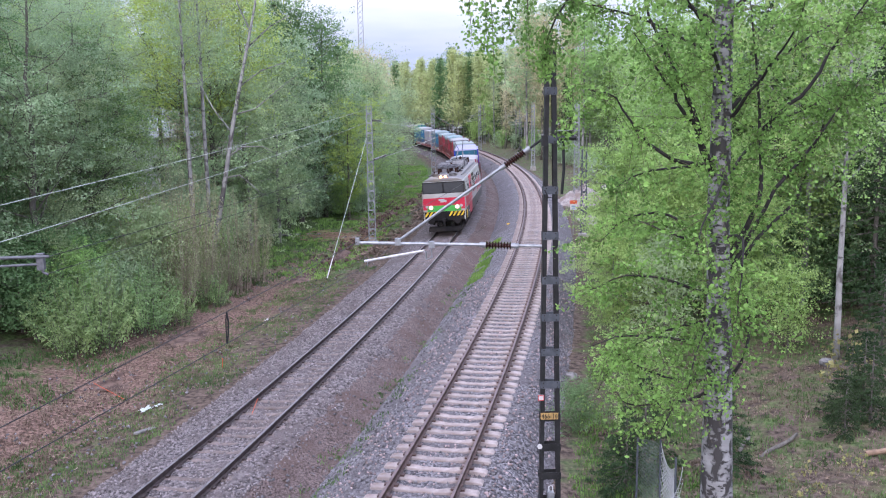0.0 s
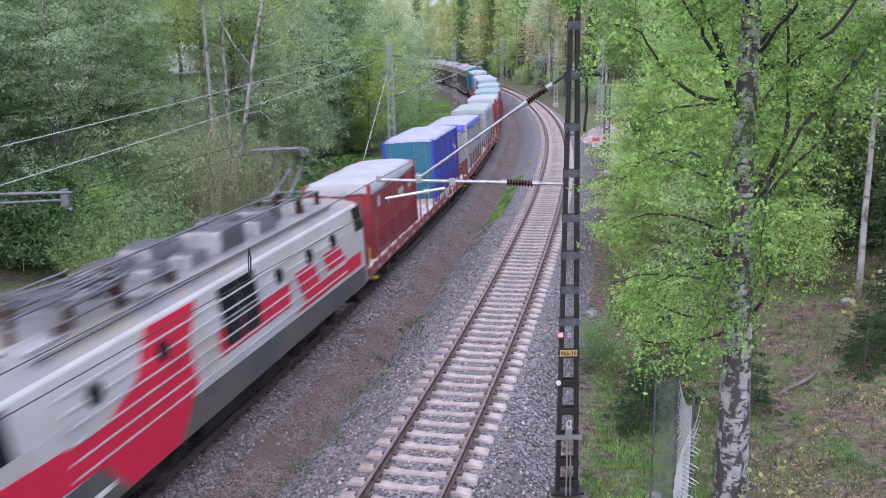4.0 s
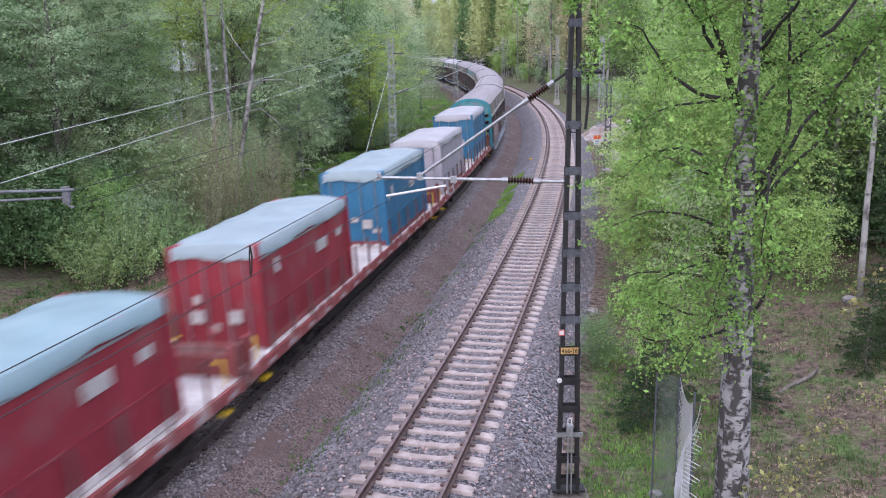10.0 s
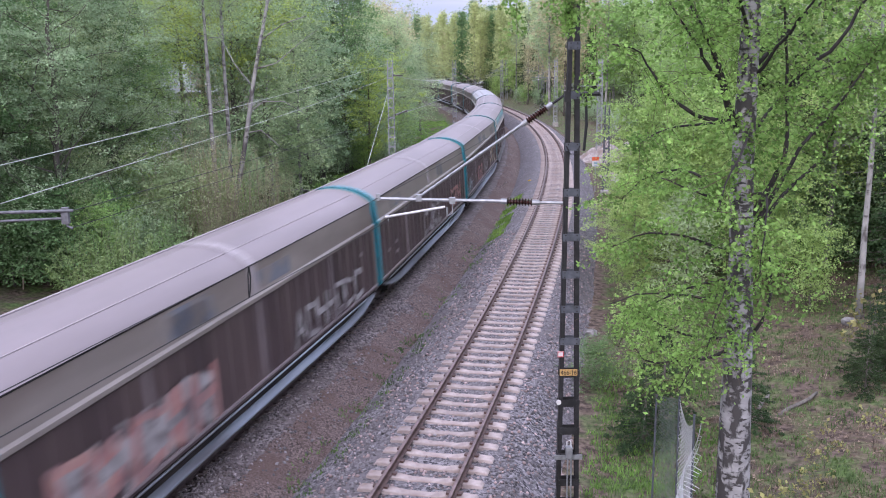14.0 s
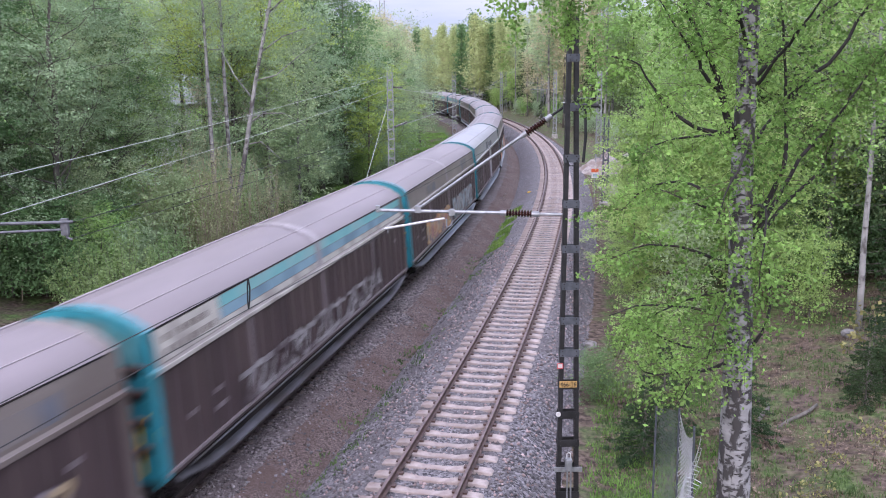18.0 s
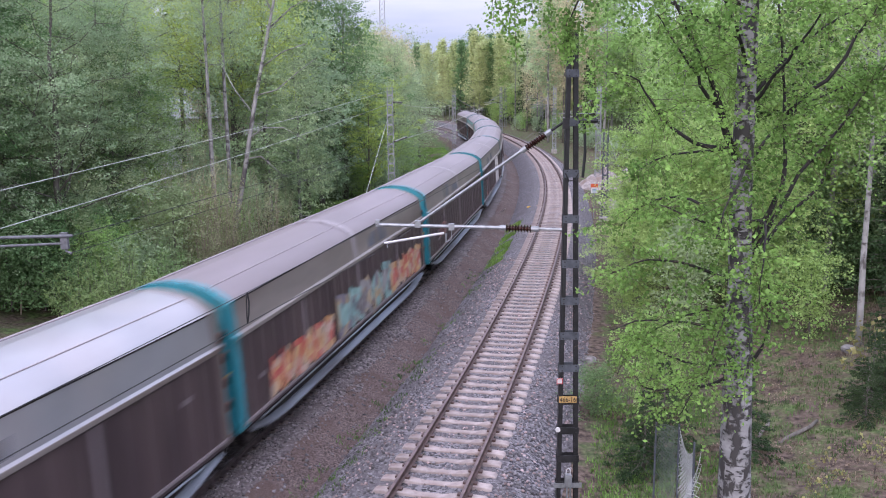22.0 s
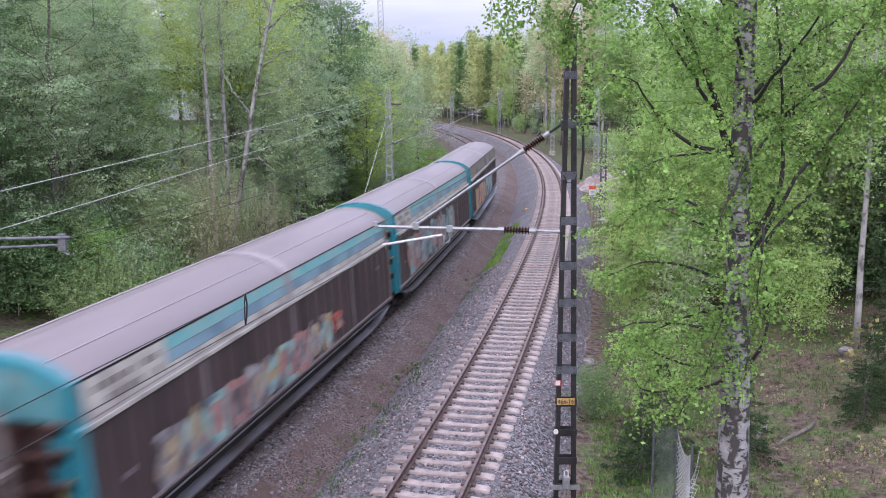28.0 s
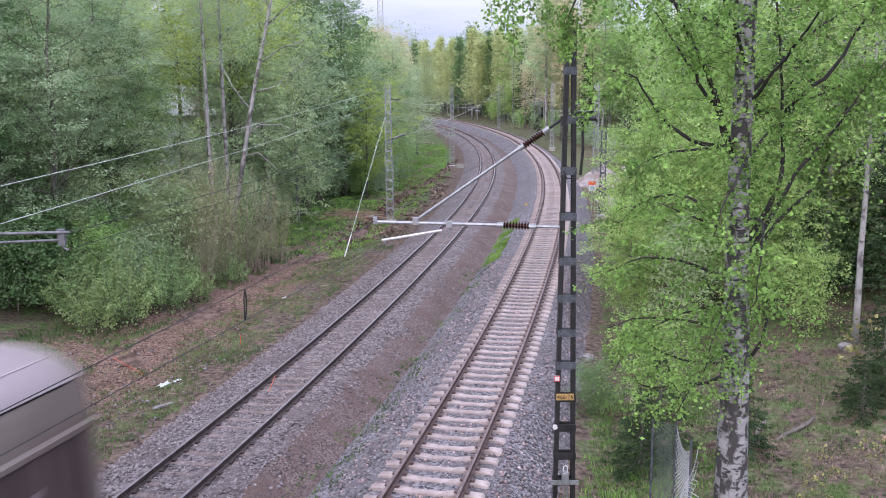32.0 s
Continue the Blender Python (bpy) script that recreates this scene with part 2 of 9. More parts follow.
def bark_mat(name, white, black, scale=2.2, black_at=0.55, soft=0.07):
    """Birch bark: pale skin with short dark bands across it and rough dark patches."""
    m = bpy.data.materials.new(name)
    m.use_nodes = True
    n, l = m.node_tree.nodes, m.node_tree.links
    b = n["Principled BSDF"]
    b.inputs["Roughness"].default_value = 0.8
    co = n.new("ShaderNodeTexCoord")

    def layer(stretch, sc, lo, hi):
        mp = n.new("ShaderNodeMapping")
        mp.inputs["Scale"].default_value = stretch
        l.new(co.outputs["Object"], mp.inputs["Vector"])
        t = n.new("ShaderNodeTexNoise")
        t.inputs["Scale"].default_value, t.inputs["Detail"].default_value = sc, 8
        l.new(mp.outputs["Vector"], t.inputs["Vector"])
        r = n.new("ShaderNodeMapRange")
        r.inputs["From Min"].default_value, r.inputs["From Max"].default_value = lo, hi
        l.new(t.outputs["Fac"], r.inputs["Value"])
        return r.outputs["Result"]

    bands = layer((1, 1, 2.4), scale * 1.5, black_at + 0.06, black_at + 0.06 + soft)
    patch = layer((1, 1, 0.55), scale * 1.6, black_at + 0.025, black_at + 0.025 + soft)
    shade = layer((1, 1, 2.0), scale * 0.9, 0.3, 0.7)
    ad = n.new("ShaderNodeMath")
    ad.operation = "MAXIMUM"
    l.new(bands, ad.inputs[0])
    l.new(patch, ad.inputs[1])
    mx = n.new("ShaderNodeMix")
    mx.data_type = "RGBA"
    l.new(ad.outputs["Value"], mx.inputs[0])
    skin = n.new("ShaderNodeMix")
    skin.data_type = "RGBA"
    l.new(shade, skin.inputs[0])
    skin.inputs[6].default_value, skin.inputs[7].default_value = (*(Vector(white) * 0.72), 1), (*(Vector(white) * 1.12), 1)
    l.new(skin.outputs[2], mx.inputs[6])
    mx.inputs[7].default_value = (*black, 1)
    l.new(mx.outputs[2], b.inputs["Base Color"])
    bp = n.new("ShaderNodeBump")
    bp.inputs["Strength"].default_value, bp.inputs["Distance"].default_value = 0.8, 0.03
    l.new(ad.outputs["Value"], bp.inputs["Height"])
    l.new(bp.outputs["Normal"], b.inputs["Normal"])
    return m


M_GROUND = ground_mat()
M_BALLAST = gravel_mat("ballast_grey", (0.036, 0.034, 0.04), (0.23, 0.215, 0.23), (0.105, 0.093, 0.098))
M_BALLAST_OLD = gravel_mat("ballast_rusty", (0.035, 0.03, 0.032), (0.235, 0.205, 0.21), (0.1, 0.08, 0.078), 14.0)
M_DIRT = gravel_mat("cess_dirt", (0.05, 0.036, 0.034), (0.22, 0.165, 0.155), (0.105, 0.069, 0.06), 30.0)
M_STONE = mat("ballast_stone", (0.165, 0.155, 0.165), 0.9, var=0.3, scale=8, island=0.55)
M_STONE_PINK = mat("ballast_stone_pinkish", (0.31, 0.235, 0.23), 0.9, var=0.3, scale=8, island=0.5)
M_STONE_OLD = mat("ballast_stone_rusty", (0.19, 0.165, 0.168), 0.9, var=0.3, scale=8, island=0.55)
M_STONE_DIRT = mat("cinder_brown", (0.125, 0.09, 0.08), 0.95, var=0.3, scale=8, island=0.5)
M_RAIL = mat("rail_rust", (0.11, 0.068, 0.062), 0.6, 0.3, var=0.35, scale=6, bump=0.2)
M_RAIL_OLD = mat("rail_dark", (0.075, 0.055, 0.055), 0.55, 0.4, var=0.35, scale=6, bump=0.2)
M_RAILTOP = mat("rail_head_worn", (0.165, 0.115, 0.112), 0.5, 0.5, var=0.3, scale=4)
M_RAILTOP_OLD = mat("rail_head_polished", (0.24, 0.22, 0.23), 0.42, 0.8, var=0.2, scale=4)
M_SLEEPER = mat("sleeper_concrete", (0.36, 0.305, 0.29), 0.9, var=0.18, scale=5, bump=0.3, dirt=(0.22, 0.165, 0.15), dscale=2.0, dedge=(0.45, 0.7), rand=0.12)
M_SLEEPER_OLD = mat("sleeper_weathered", (0.21, 0.165, 0.155), 0.92, var=0.25, scale=5, bump=0.4, dirt=(0.13, 0.1, 0.09), dscale=2.0, dedge=(0.45, 0.65), rand=0.2)
M_BLACK = mat("mast_black", (0.018, 0.018, 0.02), 0.6, 0.2, var=0.4, scale=5)
M_PLATE = mat("mast_batten", (0.09, 0.1, 0.12), 0.6, 0.3, var=0.25, scale=8)
M_GALV = mat("galvanised_steel", (0.3, 0.315, 0.335), 0.5, 0.6, var=0.2, scale=9)
M_STEEL_D = mat("dull_steel", (0.15, 0.155, 0.17), 0.6, 0.4, var=0.25, scale=9)
M_ALU = mat("bright_tube", (0.55, 0.55, 0.57), 0.5, 0.3, var=0.15, scale=9)
M_INSUL = mat("insulator_brown", (0.045, 0.018, 0.015), 0.25, var=0.2, scale=9)
M_WIRE = mat("wire_dark", (0.03, 0.03, 0.032), 0.6, 0.3, var=0.2)
M_WIRE_L = mat("wire_pale", (0.5, 0.53, 0.5), 0.5, 0.4, var=0.1)
M_CONC = mat("footing_concrete", (0.33, 0.31, 0.29), 0.9, var=0.25, scale=4, bump=0.3)
M_YELLOW = mat("plate_yellow", (0.7, 0.42, 0.03), 0.6, var=0.1)
M_ORANGE = mat("sign_orange", (0.58, 0.1, 0.035), 0.6, var=0.1)
M_WHITE = mat("sign_white", (0.58, 0.57, 0.57), 0.6, var=0.08)
M_BARK = bark_mat("birch_bark", (0.25, 0.247, 0.25), (0.035, 0.032, 0.032), 4.0, 0.465, 0.07)
M_BARK_FAR = bark_mat("birch_bark_pale", (0.25, 0.245, 0.235), (0.08, 0.073, 0.07), 1.4, 0.52)
M_TWIG = mat("twig_brown", (0.1, 0.075, 0.05), 0.85, var=0.3, scale=7)
M_BRANCH = mat("branch_dark", (0.024, 0.02, 0.02), 0.85, var=0.4, scale=7)
M_TRUNK = mat("trunk_grey", (0.14, 0.125, 0.11), 0.9, var=0.35, scale=5, bump=0.5, stretch=(1, 1, 0.3))
M_PINE = mat("trunk_reddish", (0.3, 0.2, 0.14), 0.9, var=0.35, scale=4, bump=0.5, stretch=(1, 1, 0.3))
M_LEAF_B = leaf_mat("leaf_birch", (0.118, 0.218, 0.054), (0.265, 0.425, 0.118), 0.6, 0.42, 0.46)
M_LEAF_G = leaf_mat("leaf_spring", (0.23, 0.365, 0.118), (0.385, 0.54, 0.195), 0.3, 0.16, 0.5)
M_LEAF_K = leaf_mat("leaf_deep_green", (0.095, 0.175, 0.075), (0.185, 0.3, 0.13), 0.3, 0.16, 0.42)
M_LEAF_O = leaf_mat("leaf_olive", (0.265, 0.36, 0.19), (0.42, 0.53, 0.295), 0.3, 0.16, 0.5)
M_LEAF_Y = leaf_mat("leaf_yellowish", (0.31, 0.42, 0.1), (0.45, 0.56, 0.17), 0.3, 0.16, 0.5)
M_LEAF_S = leaf_mat("leaf_silvery", (0.25, 0.35, 0.205), (0.385, 0.5, 0.305), 0.3, 0.16, 0.5)
M_LEAF_D = leaf_mat("needles_dark", (0.026, 0.052, 0.022), (0.065, 0.105, 0.044), 0.4, 0.3, 0.2)
M_LEAF_M = leaf_mat("leaf_maple", (0.22, 0.225, 0.09), (0.33, 0.3, 0.13), 0.8, 0.3)
M_LEAF_F = leaf_mat("leaf_young_willow", (0.17, 0.265, 0.11), (0.3, 0.42, 0.185), 0.5, 0.2, 0.45)
M_GRASS = leaf_mat("grass_blades", (0.06, 0.105, 0.036), (0.125, 0.185, 0.068), 0.4, 0.25, 0.2)
M_GRASS_B = leaf_mat("grass_bright", (0.09, 0.185, 0.04), (0.165, 0.285, 0.07), 0.4, 0.25, 0.25)
M_GRASS_F = leaf_mat("grass_fresh", (0.15, 0.27, 0.065), (0.26, 0.4, 0.11), 0.4, 0.15, 0.35)
M_LITTER = leaf_mat("dead_leaves", (0.09, 0.06, 0.047), (0.215, 0.155, 0.122), 0.9, 0.5, 0.1)
M_DRY = leaf_mat("dry_stems", (0.13, 0.1, 0.075), (0.25, 0.195, 0.145), 0.5, 0.4, 0.1)


# ---- geometry helpers ----
class Geo:
    """Collects points and faces; each face may name one of several materials."""

    def __init__(self):
        self.v, self.f, self.m = [], [], []

    def add(self, verts, faces, mi=0):
        k = len(self.v)
        self.v += [tuple(p) for p in verts]
        self.f += [tuple(i + k for i in q) for q in faces]
        self.m += [mi] * len(faces)
        return self

    def box(self, x0, x1, y0, y1, z0, z1, mi=0):
        return self.add([(x, y, z) for x in (x0, x1) for y in (y0, y1) for z in (z0, z1)],
                        [(0, 1, 3, 2), (4, 6, 7, 5), (0, 4, 5, 1), (2, 3, 7, 6), (0, 2, 6, 4), (1, 5, 7, 3)], mi)

    def prism(self, outline, a, b, axis=1, mi=0):
        """An outline of two coordinates, drawn from a to b along an axis (0 x, 1 y, 2 z)."""
        def at(p, w):
            return [(w, p[0], p[1]), (p[0], w, p[1]), (p[0], p[1], w)][axis]
        n = len(outline)
        verts = [at(p, a) for p in outline] + [at(p, b) for p in outline]
        faces = [(i, (i + 1) % n, (i + 1) % n + n, i + n) for i in range(n)] + [tuple(range(n))[::-1], tuple(range(n, 2 * n))]
        return self.add(verts, faces, mi)

    def tube(self, pts, radii, n=6, mi=0, caps=True):
        pts = [Vector(p) for p in pts]
        if not isinstance(radii, (list, tuple)):
            radii = [radii] * len(pts)
        verts, faces = [], []
        for i, p in enumerate(pts):
            d = (pts[min(i + 1, len(pts) - 1)] - pts[max(i - 1, 0)]).normalized()
            u = d.cross(Vector((0, 0, 1)) if abs(d.z) < 0.95 else Vector((1, 0, 0))).normalized()
            w = d.cross(u)
            for j in range(n):
                a = 2 * math.pi * j / n
                verts.append(p + (u * math.cos(a) + w * math.sin(a)) * radii[i])
        for i in range(len(pts) - 1):
            for j in range(n):
                k = (j + 1) % n
                faces.append((i * n + j, i * n + k, i * n + n + k, i * n + n + j))
        if caps:
            faces += [tuple(range(n))[::-1], tuple(range((len(pts) - 1) * n, len(pts) * n))]
        return self.add(verts, faces, mi)

    def disc(self, c, axis, r, h, n=16, mi=0):
        a = Vector(axis).normalized() * h / 2
        return self.tube([Vector(c) - a, Vector(c) + a], r, n, mi)


def make_mesh(name, geo, mats, smooth=False):
    me = bpy.data.meshes.new(name)
    me.from_pydata(geo.v, [], geo.f)
    for m in (mats if isinstance(mats, (list, tuple)) else [mats]):
        me.materials.append(m)
    if any(geo.m):
        me.polygons.foreach_set("material_index", geo.m)
    if smooth:
        me.polygons.foreach_set("use_smooth", [True] * len(geo.f))
    me.update()
    bm = bmesh.new()
    bm.from_mesh(me)
    bmesh.ops.recalc_face_normals(bm, faces=bm.faces)
    bm.to_mesh(me)
    bm.free()
    return me


def part(name, geo, mats, parent, label="", bevel=0.0, smooth=False):
    """One mesh under a thing or a part."""
    ob = new(name, geo if isinstance(geo, bpy.types.Mesh) else make_mesh(name, geo, mats, smooth))
    ob.parent = parent
    if label:
        tagged(ob, label)
    if bevel:
        bv = ob.modifiers.new("edge", "BEVEL")
        bv.width, bv.segments, bv.limit_method = bevel, 2, "ANGLE"
    return ob


BARS = {}


def bar(name, x0, x1, y0, y1, z0, z1, material, parent, label=""):
    """A small block of its own under a thing; blocks of one size and stuff share a mesh."""
    x0, x1, y0, y1, z0, z1 = min(x0, x1), max(x0, x1), min(y0, y1), max(y0, y1), min(z0, z1), max(z0, z1)
    d = ((x1 - x0) / 2, (y1 - y0) / 2, (z1 - z0) / 2)
    key = (*[round(q, 4) for q in d], material.name)
    if key not in BARS:
        BARS[key] = make_mesh(name, Geo().box(-d[0], d[0], -d[1], d[1], -d[2], d[2]), material)
    ob = part(name, BARS[key], None, parent, label)
    ob.location = ((x0 + x1) / 2, (y0 + y1) / 2, (z0 + z1) / 2)
    return ob


def thing(name, m, label, category, group="", kind=""):
    ob = new(name)
    ob.empty_display_size = 0.2
    ob.matrix_basis = m
    return tagged(ob, label, category, group, kind)


def solid(name, geo, mats, label, category, group="", kind="", m=None, smooth=False):
    ob = new(name, make_mesh(name, geo, mats, smooth))
    if m is not None:
        ob.matrix_basis = m
    return tagged(ob, label, category, group, kind)


def leaf_arrays(P, size, rng, fold=0.25, aspect=0.75, up=0.0):
    """Bent diamond leaves at the points P, in random turns: points and faces as arrays."""
    n = len(P)
    a = rng.normal(size=(n, 3))
    a[:, 2] = a[:, 2] * (1 - up) + up * 1.5
    a /= np.linalg.norm(a, axis=1)[:, None]
    b = np.cross(a, rng.normal(size=(n, 3)))
    b /= np.linalg.norm(b, axis=1)[:, None] + 1e-9
    c = np.cross(a, b)
    s = (np.asarray(size) * rng.uniform(0.6, 1.3, n))[:, None]
    v = np.stack([P - a * s * 0.5, P + b * s * 0.5 * aspect + c * s * fold * 0.5, P + a * s * 0.55, P - b * s * 0.5 * aspect + c * s * fold * 0.5], 1)
    return v.reshape(-1, 3), np.arange(4 * n).reshape(-1, 4)


def spray_arrays(P, centre, size, rng, out=2.1):
    """Small three-cornered leaves at the points P, turned mostly outwards and upwards from the clumps' centres."""
    n = len(P)
    c = rng.normal(size=(n, 3))
    c /= np.linalg.norm(c, axis=1)[:, None]
    d = P - centre
    d /= np.linalg.norm(d, axis=1)[:, None] + 1e-6
    c = c + out * d + np.array([0, 0, 0.6])
    c /= np.linalg.norm(c, axis=1)[:, None]
    a = np.cross(c, rng.normal(size=(n, 3)))
    a /= np.linalg.norm(a, axis=1)[:, None] + 1e-9
    b = np.cross(c, a)
    s = (size * rng.uniform(0.6, 1.35, n))[:, None]
    v = np.stack([P - a * s * 0.5, P + a * s * 0.5 + b * s * 0.12, P + b * s * 0.85 + c * s * 0.15], 1)
    return v.reshape(-1, 3), np.arange(3 * n).reshape(-1, 3)


def array_mesh(name, V, F, material):
    me = bpy.data.meshes.new(name)
    k = F.shape[1]
    me.vertices.add(len(V))
    me.vertices.foreach_set("co", np.ascontiguousarray(V, dtype=np.float32).ravel())
    me.loops.add(F.size)
    me.loops.foreach_set("vertex_index", np.ascontiguousarray(F, dtype=np.int32).ravel())
    me.polygons.add(len(F))
    me.polygons.foreach_set("loop_start", np.arange(0, F.size, k, dtype=np.int32))
    me.update(calc_edges=True)
    me.materials.append(material)
    return me


# ---- the line: left track's centre, by distance from the bridge ----
KS, KV = (0, 40, 80, 120, 620), (-0.00393, -0.00148, -0.00251, -0.00222, -0.00222)
_s = np.arange(0, 560.0, 1.0)
_k = np.interp(_s, KS, KV)
_th = 0.29537 + np.concatenate([[0], np.cumsum((_k[1:] + _k[:-1]) / 2)])
_tm = (_th[1:] + _th[:-1]) / 2
_X = -11.822 + np.concatenate([[0], np.cumsum(np.sin(_tm))])
_Y = np.concatenate([[0], np.cumsum(np.cos(_tm))])
GAP, LOW, CANT = 6.352, -0.556, 2.9      # track spacing, left rail level, left track's tilt


def line(s, o=0.0):
    """x, y and heading of a point o metres to the right of the left track, s metres out."""
    if s < 0:
        x, y, t = _X[0] + s * math.sin(_th[0]), s * math.cos(_th[0]), _th[0]
    else:
        x, y, t = np.interp(s, _s, _X), np.interp(s, _s, _Y), np.interp(s, _s, _th)
    return x + o * math.cos(t), y - o * math.sin(t), t


def offset_of(X, Y):
    """Distance out and to the right of the left track, for arrays of places."""
    sx = np.concatenate([_X[0] + np.arange(-500, 0, 2.0) * math.sin(_th[0]), _X[::2]])
    sy = np.concatenate([np.arange(-500, 0, 2.0) * math.cos(_th[0]), _Y[::2]])
    st = np.concatenate([np.full(250, _th[0]), _th[::2]])
    ss = np.concatenate([np.arange(-500, 0, 2.0), _s[::2]])
    X, Y = np.asarray(X, float).ravel(), np.asarray(Y, float).ravel()
    S, O = np.empty(len(X)), np.empty(len(X))
    for i in range(0, len(X), 4000):
        x, y = X[i:i + 4000, None], Y[i:i + 4000, None]
        j = ((x - sx) ** 2 + (y - sy) ** 2).argmin(1)
        dx, dy, t = x[:, 0] - sx[j], y[:, 0] - sy[j], st[j]
        S[i:i + 4000] = ss[j] + dx * np.sin(t) + dy * np.cos(t)
        O[i:i + 4000] = dx * np.cos(t) - dy * np.sin(t)
    return S, O


def swell(x, y):
    return (0.5 * np.sin(x * 0.31 + 1.3) * np.cos(y * 0.23) + 0.3 * np.sin(x * 0.9 + y * 0.7) + 0.25 * np.cos(x * 1.7 - y * 1.3 + 2)) * 0.25


PROFILE_O = (-400, -60, -25, -14, -9.5, -6.5, -4.2, -3.0, 0, 3.0, 4.2, 9.0, 10.2, 12.5, 17, 24, 40, 120, 500)
PROFILE_Z = (0.5, 0.2, -0.9, -1.2, -1.35, -1.5, -1.35, -1.3, -1.25, -1.2, -0.95, -0.95, -1.05, -0.85, -0.3, 0.1, 0.6, 1.5, 2.0)


def land(x, y):
    """Height of the ground."""
    _, o = offset_of(x, y)
    z = np.interp(o, PROFILE_O, PROFILE_Z)
    yy = np.asarray(y, float).ravel()
    z = z + 0.26 * np.clip(17.5 - yy, 0, 12) * np.clip((o - 9.6) / 2.5, 0, 1) * np.clip((yy + 60) / 40, 0, 1)
    rough = np.clip((np.abs(o - 3.2) - 6.0) / 4.0, 0.12, 1.0)
    return z + swell(np.asarray(x, float).ravel(), np.asarray(y, float).ravel()) * rough


def land1(x, y):
    return float(land([x], [y])[0])


# ---- ground ----
def axis_steps(lo, hi, fine_lo, fine_hi, step, grow=1.18):
    out = list(np.arange(fine_lo, fine_hi + 1e-6, step))
    d, w = step, fine_hi
    while w < hi:
        d *= grow
        w += d
        out.append(w)
    d, w = step, fine_lo
    while w > lo:
        d *= grow
        w -= d
        out.insert(0, w)
    return np.array(out)


gx, gy = axis_steps(-2500, 2500, -24, 24, 0.5), axis_steps(-2500, 2500, 10, 110, 0.5)
GX, GY = np.meshgrid(gx, gy)
gz = land(GX, GY)
nx, ny = len(gx), len(gy)
gi = np.arange(nx * ny).reshape(ny, nx)
gF = np.stack([gi[:-1, :-1], gi[:-1, 1:], gi[1:, 1:], gi[1:, :-1]], -1).reshape(-1, 4)
ground = new("ground", array_mesh("ground", np.stack([GX.ravel(), GY.ravel(), gz], 1), gF, M_GROUND))
tagged(ground, "brown earth verge with dead grass and green patches", "ground", kind="structure")
gs, go = offset_of(GX, GY)
grn = np.interp(go, (-60, -14, -9, -7, -5, -4.2, -3, 3, 4.5, 9, 9.8, 12, 16, 30), (0.55, 0.5, 0.3, 0.26, 0.42, 0.38, 0.2, 0.3, 0.2, 0.2, 0.5, 0.5, 0.45, 0.55))
grn = grn + np.where((go < -4.5) & (gs > 45), 0.28 * np.clip((gs - 45) / 15, 0, 1), 0)
lit = np.interp(go, (-60, -14, -9.5, -7, -5, 0, 9, 12, 17, 30), (0.3, 0.45, 0.75, 0.8, 0.4, 0.1, 0.1, 0.4, 0.5, 0.3))
cov = np.stack([grn, lit, np.zeros_like(grn), np.ones_like(grn)], 1).astype(np.float32)
ca = ground.data.color_attributes.new("cover", "FLOAT_COLOR", "POINT")
ca.data.foreach_set("color", cov.ravel())
ground.data.polygons.foreach_set("use_smooth", [True] * len(ground.data.polygons))


def ribbon(s_list, offs, zs, jitter, seed):
    """A strip along the line with a cross-section of offsets and heights."""
    rng = np.random.default_rng(seed)
    V = []
    for s in s_list:
        for o, z in zip(offs, zs):
            x, y, _ = line(s, o)
            V.append((x, y, z + rng.normal() * jitter))
    n = len(offs)
    i = np.arange(len(s_list) * n).reshape(len(s_list), n)
    F = np.stack([i[:-1, :-1], i[:-1, 1:], i[1:, 1:], i[1:, :-1]], -1).reshape(-1, 4)
    return np.array(V), F


s_bed = np.concatenate([np.arange(-480, 8, 8.0), np.arange(8, 60, 0.3), np.arange(60, 130, 0.8), np.arange(130, 556, 4.0)])
offL = np.concatenate([[-3.1, -2.75], np.arange(-2.4, 2.41, 0.3), [2.75, 3.15]])
zL = np.interp(offL, (-3.1, -1.9, -1.4, -0.95, 0.0, 0.9, 1.2, 1.9, 3.15), (-1.42, LOW - 0.33, LOW - 0.225, LOW - 0.245, LOW - 0.238, LOW - 0.165, LOW - 0.098, LOW - 0.17, -1.3))
offR = GAP + np.concatenate([[-3.2, -2.75], np.arange(-2.4, 2.41, 0.3), [2.75, 3.0]])
zR = np.interp(offR - GAP, (-3.2, -1.75, -1.3, 1.3, 1.75, 3.0), (-1.1, -0.27, -0.255, -0.255, -0.27, -1.12))
bed_l = new("ballast_bed_1", array_mesh("ballast_bed_1", *ribbon(s_bed, offL, zL, 0.016, 3), M_BALLAST_OLD))
tagged(bed_l, "rusty brown crushed-stone ballast under the older track", "ballast", kind="structure")
bed_r = new("ballast_bed_2", array_mesh("ballast_bed_2", *ribbon(s_bed, offR, zR, 0.016, 4), M_BALLAST))
tagged(bed_r, "fresh grey crushed-stone ballast under the newer track", "ballast", kind="structure")

offD = np.arange(1.7, 4.1, 0.23)
zD = np.maximum(np.interp(offD, offL, zL), np.interp(offD, PROFILE_O, PROFILE_Z)) + 0.03
zD[0] -= 0.06
zD[-1] -= 0.12
dV, dF = ribbon(s_bed, offD, zD, 0.012, 5)
dk = np.tile(np.linspace(1, -1, len(offD)), len(s_bed))
dV[:, 0] += 0.35 * np.array([noise.noise(Vector((p[1] * 0.5, 9.0 * (e < 0), 4.0))) for p, e in zip(dV, dk)]) * np.abs(dk)
dirt = new("dirt_path", array_mesh("dirt_path", dV, dF, M_DIRT))
tagged(dirt, "trodden brown dirt and cinders between the tracks", "ground", kind="structure")


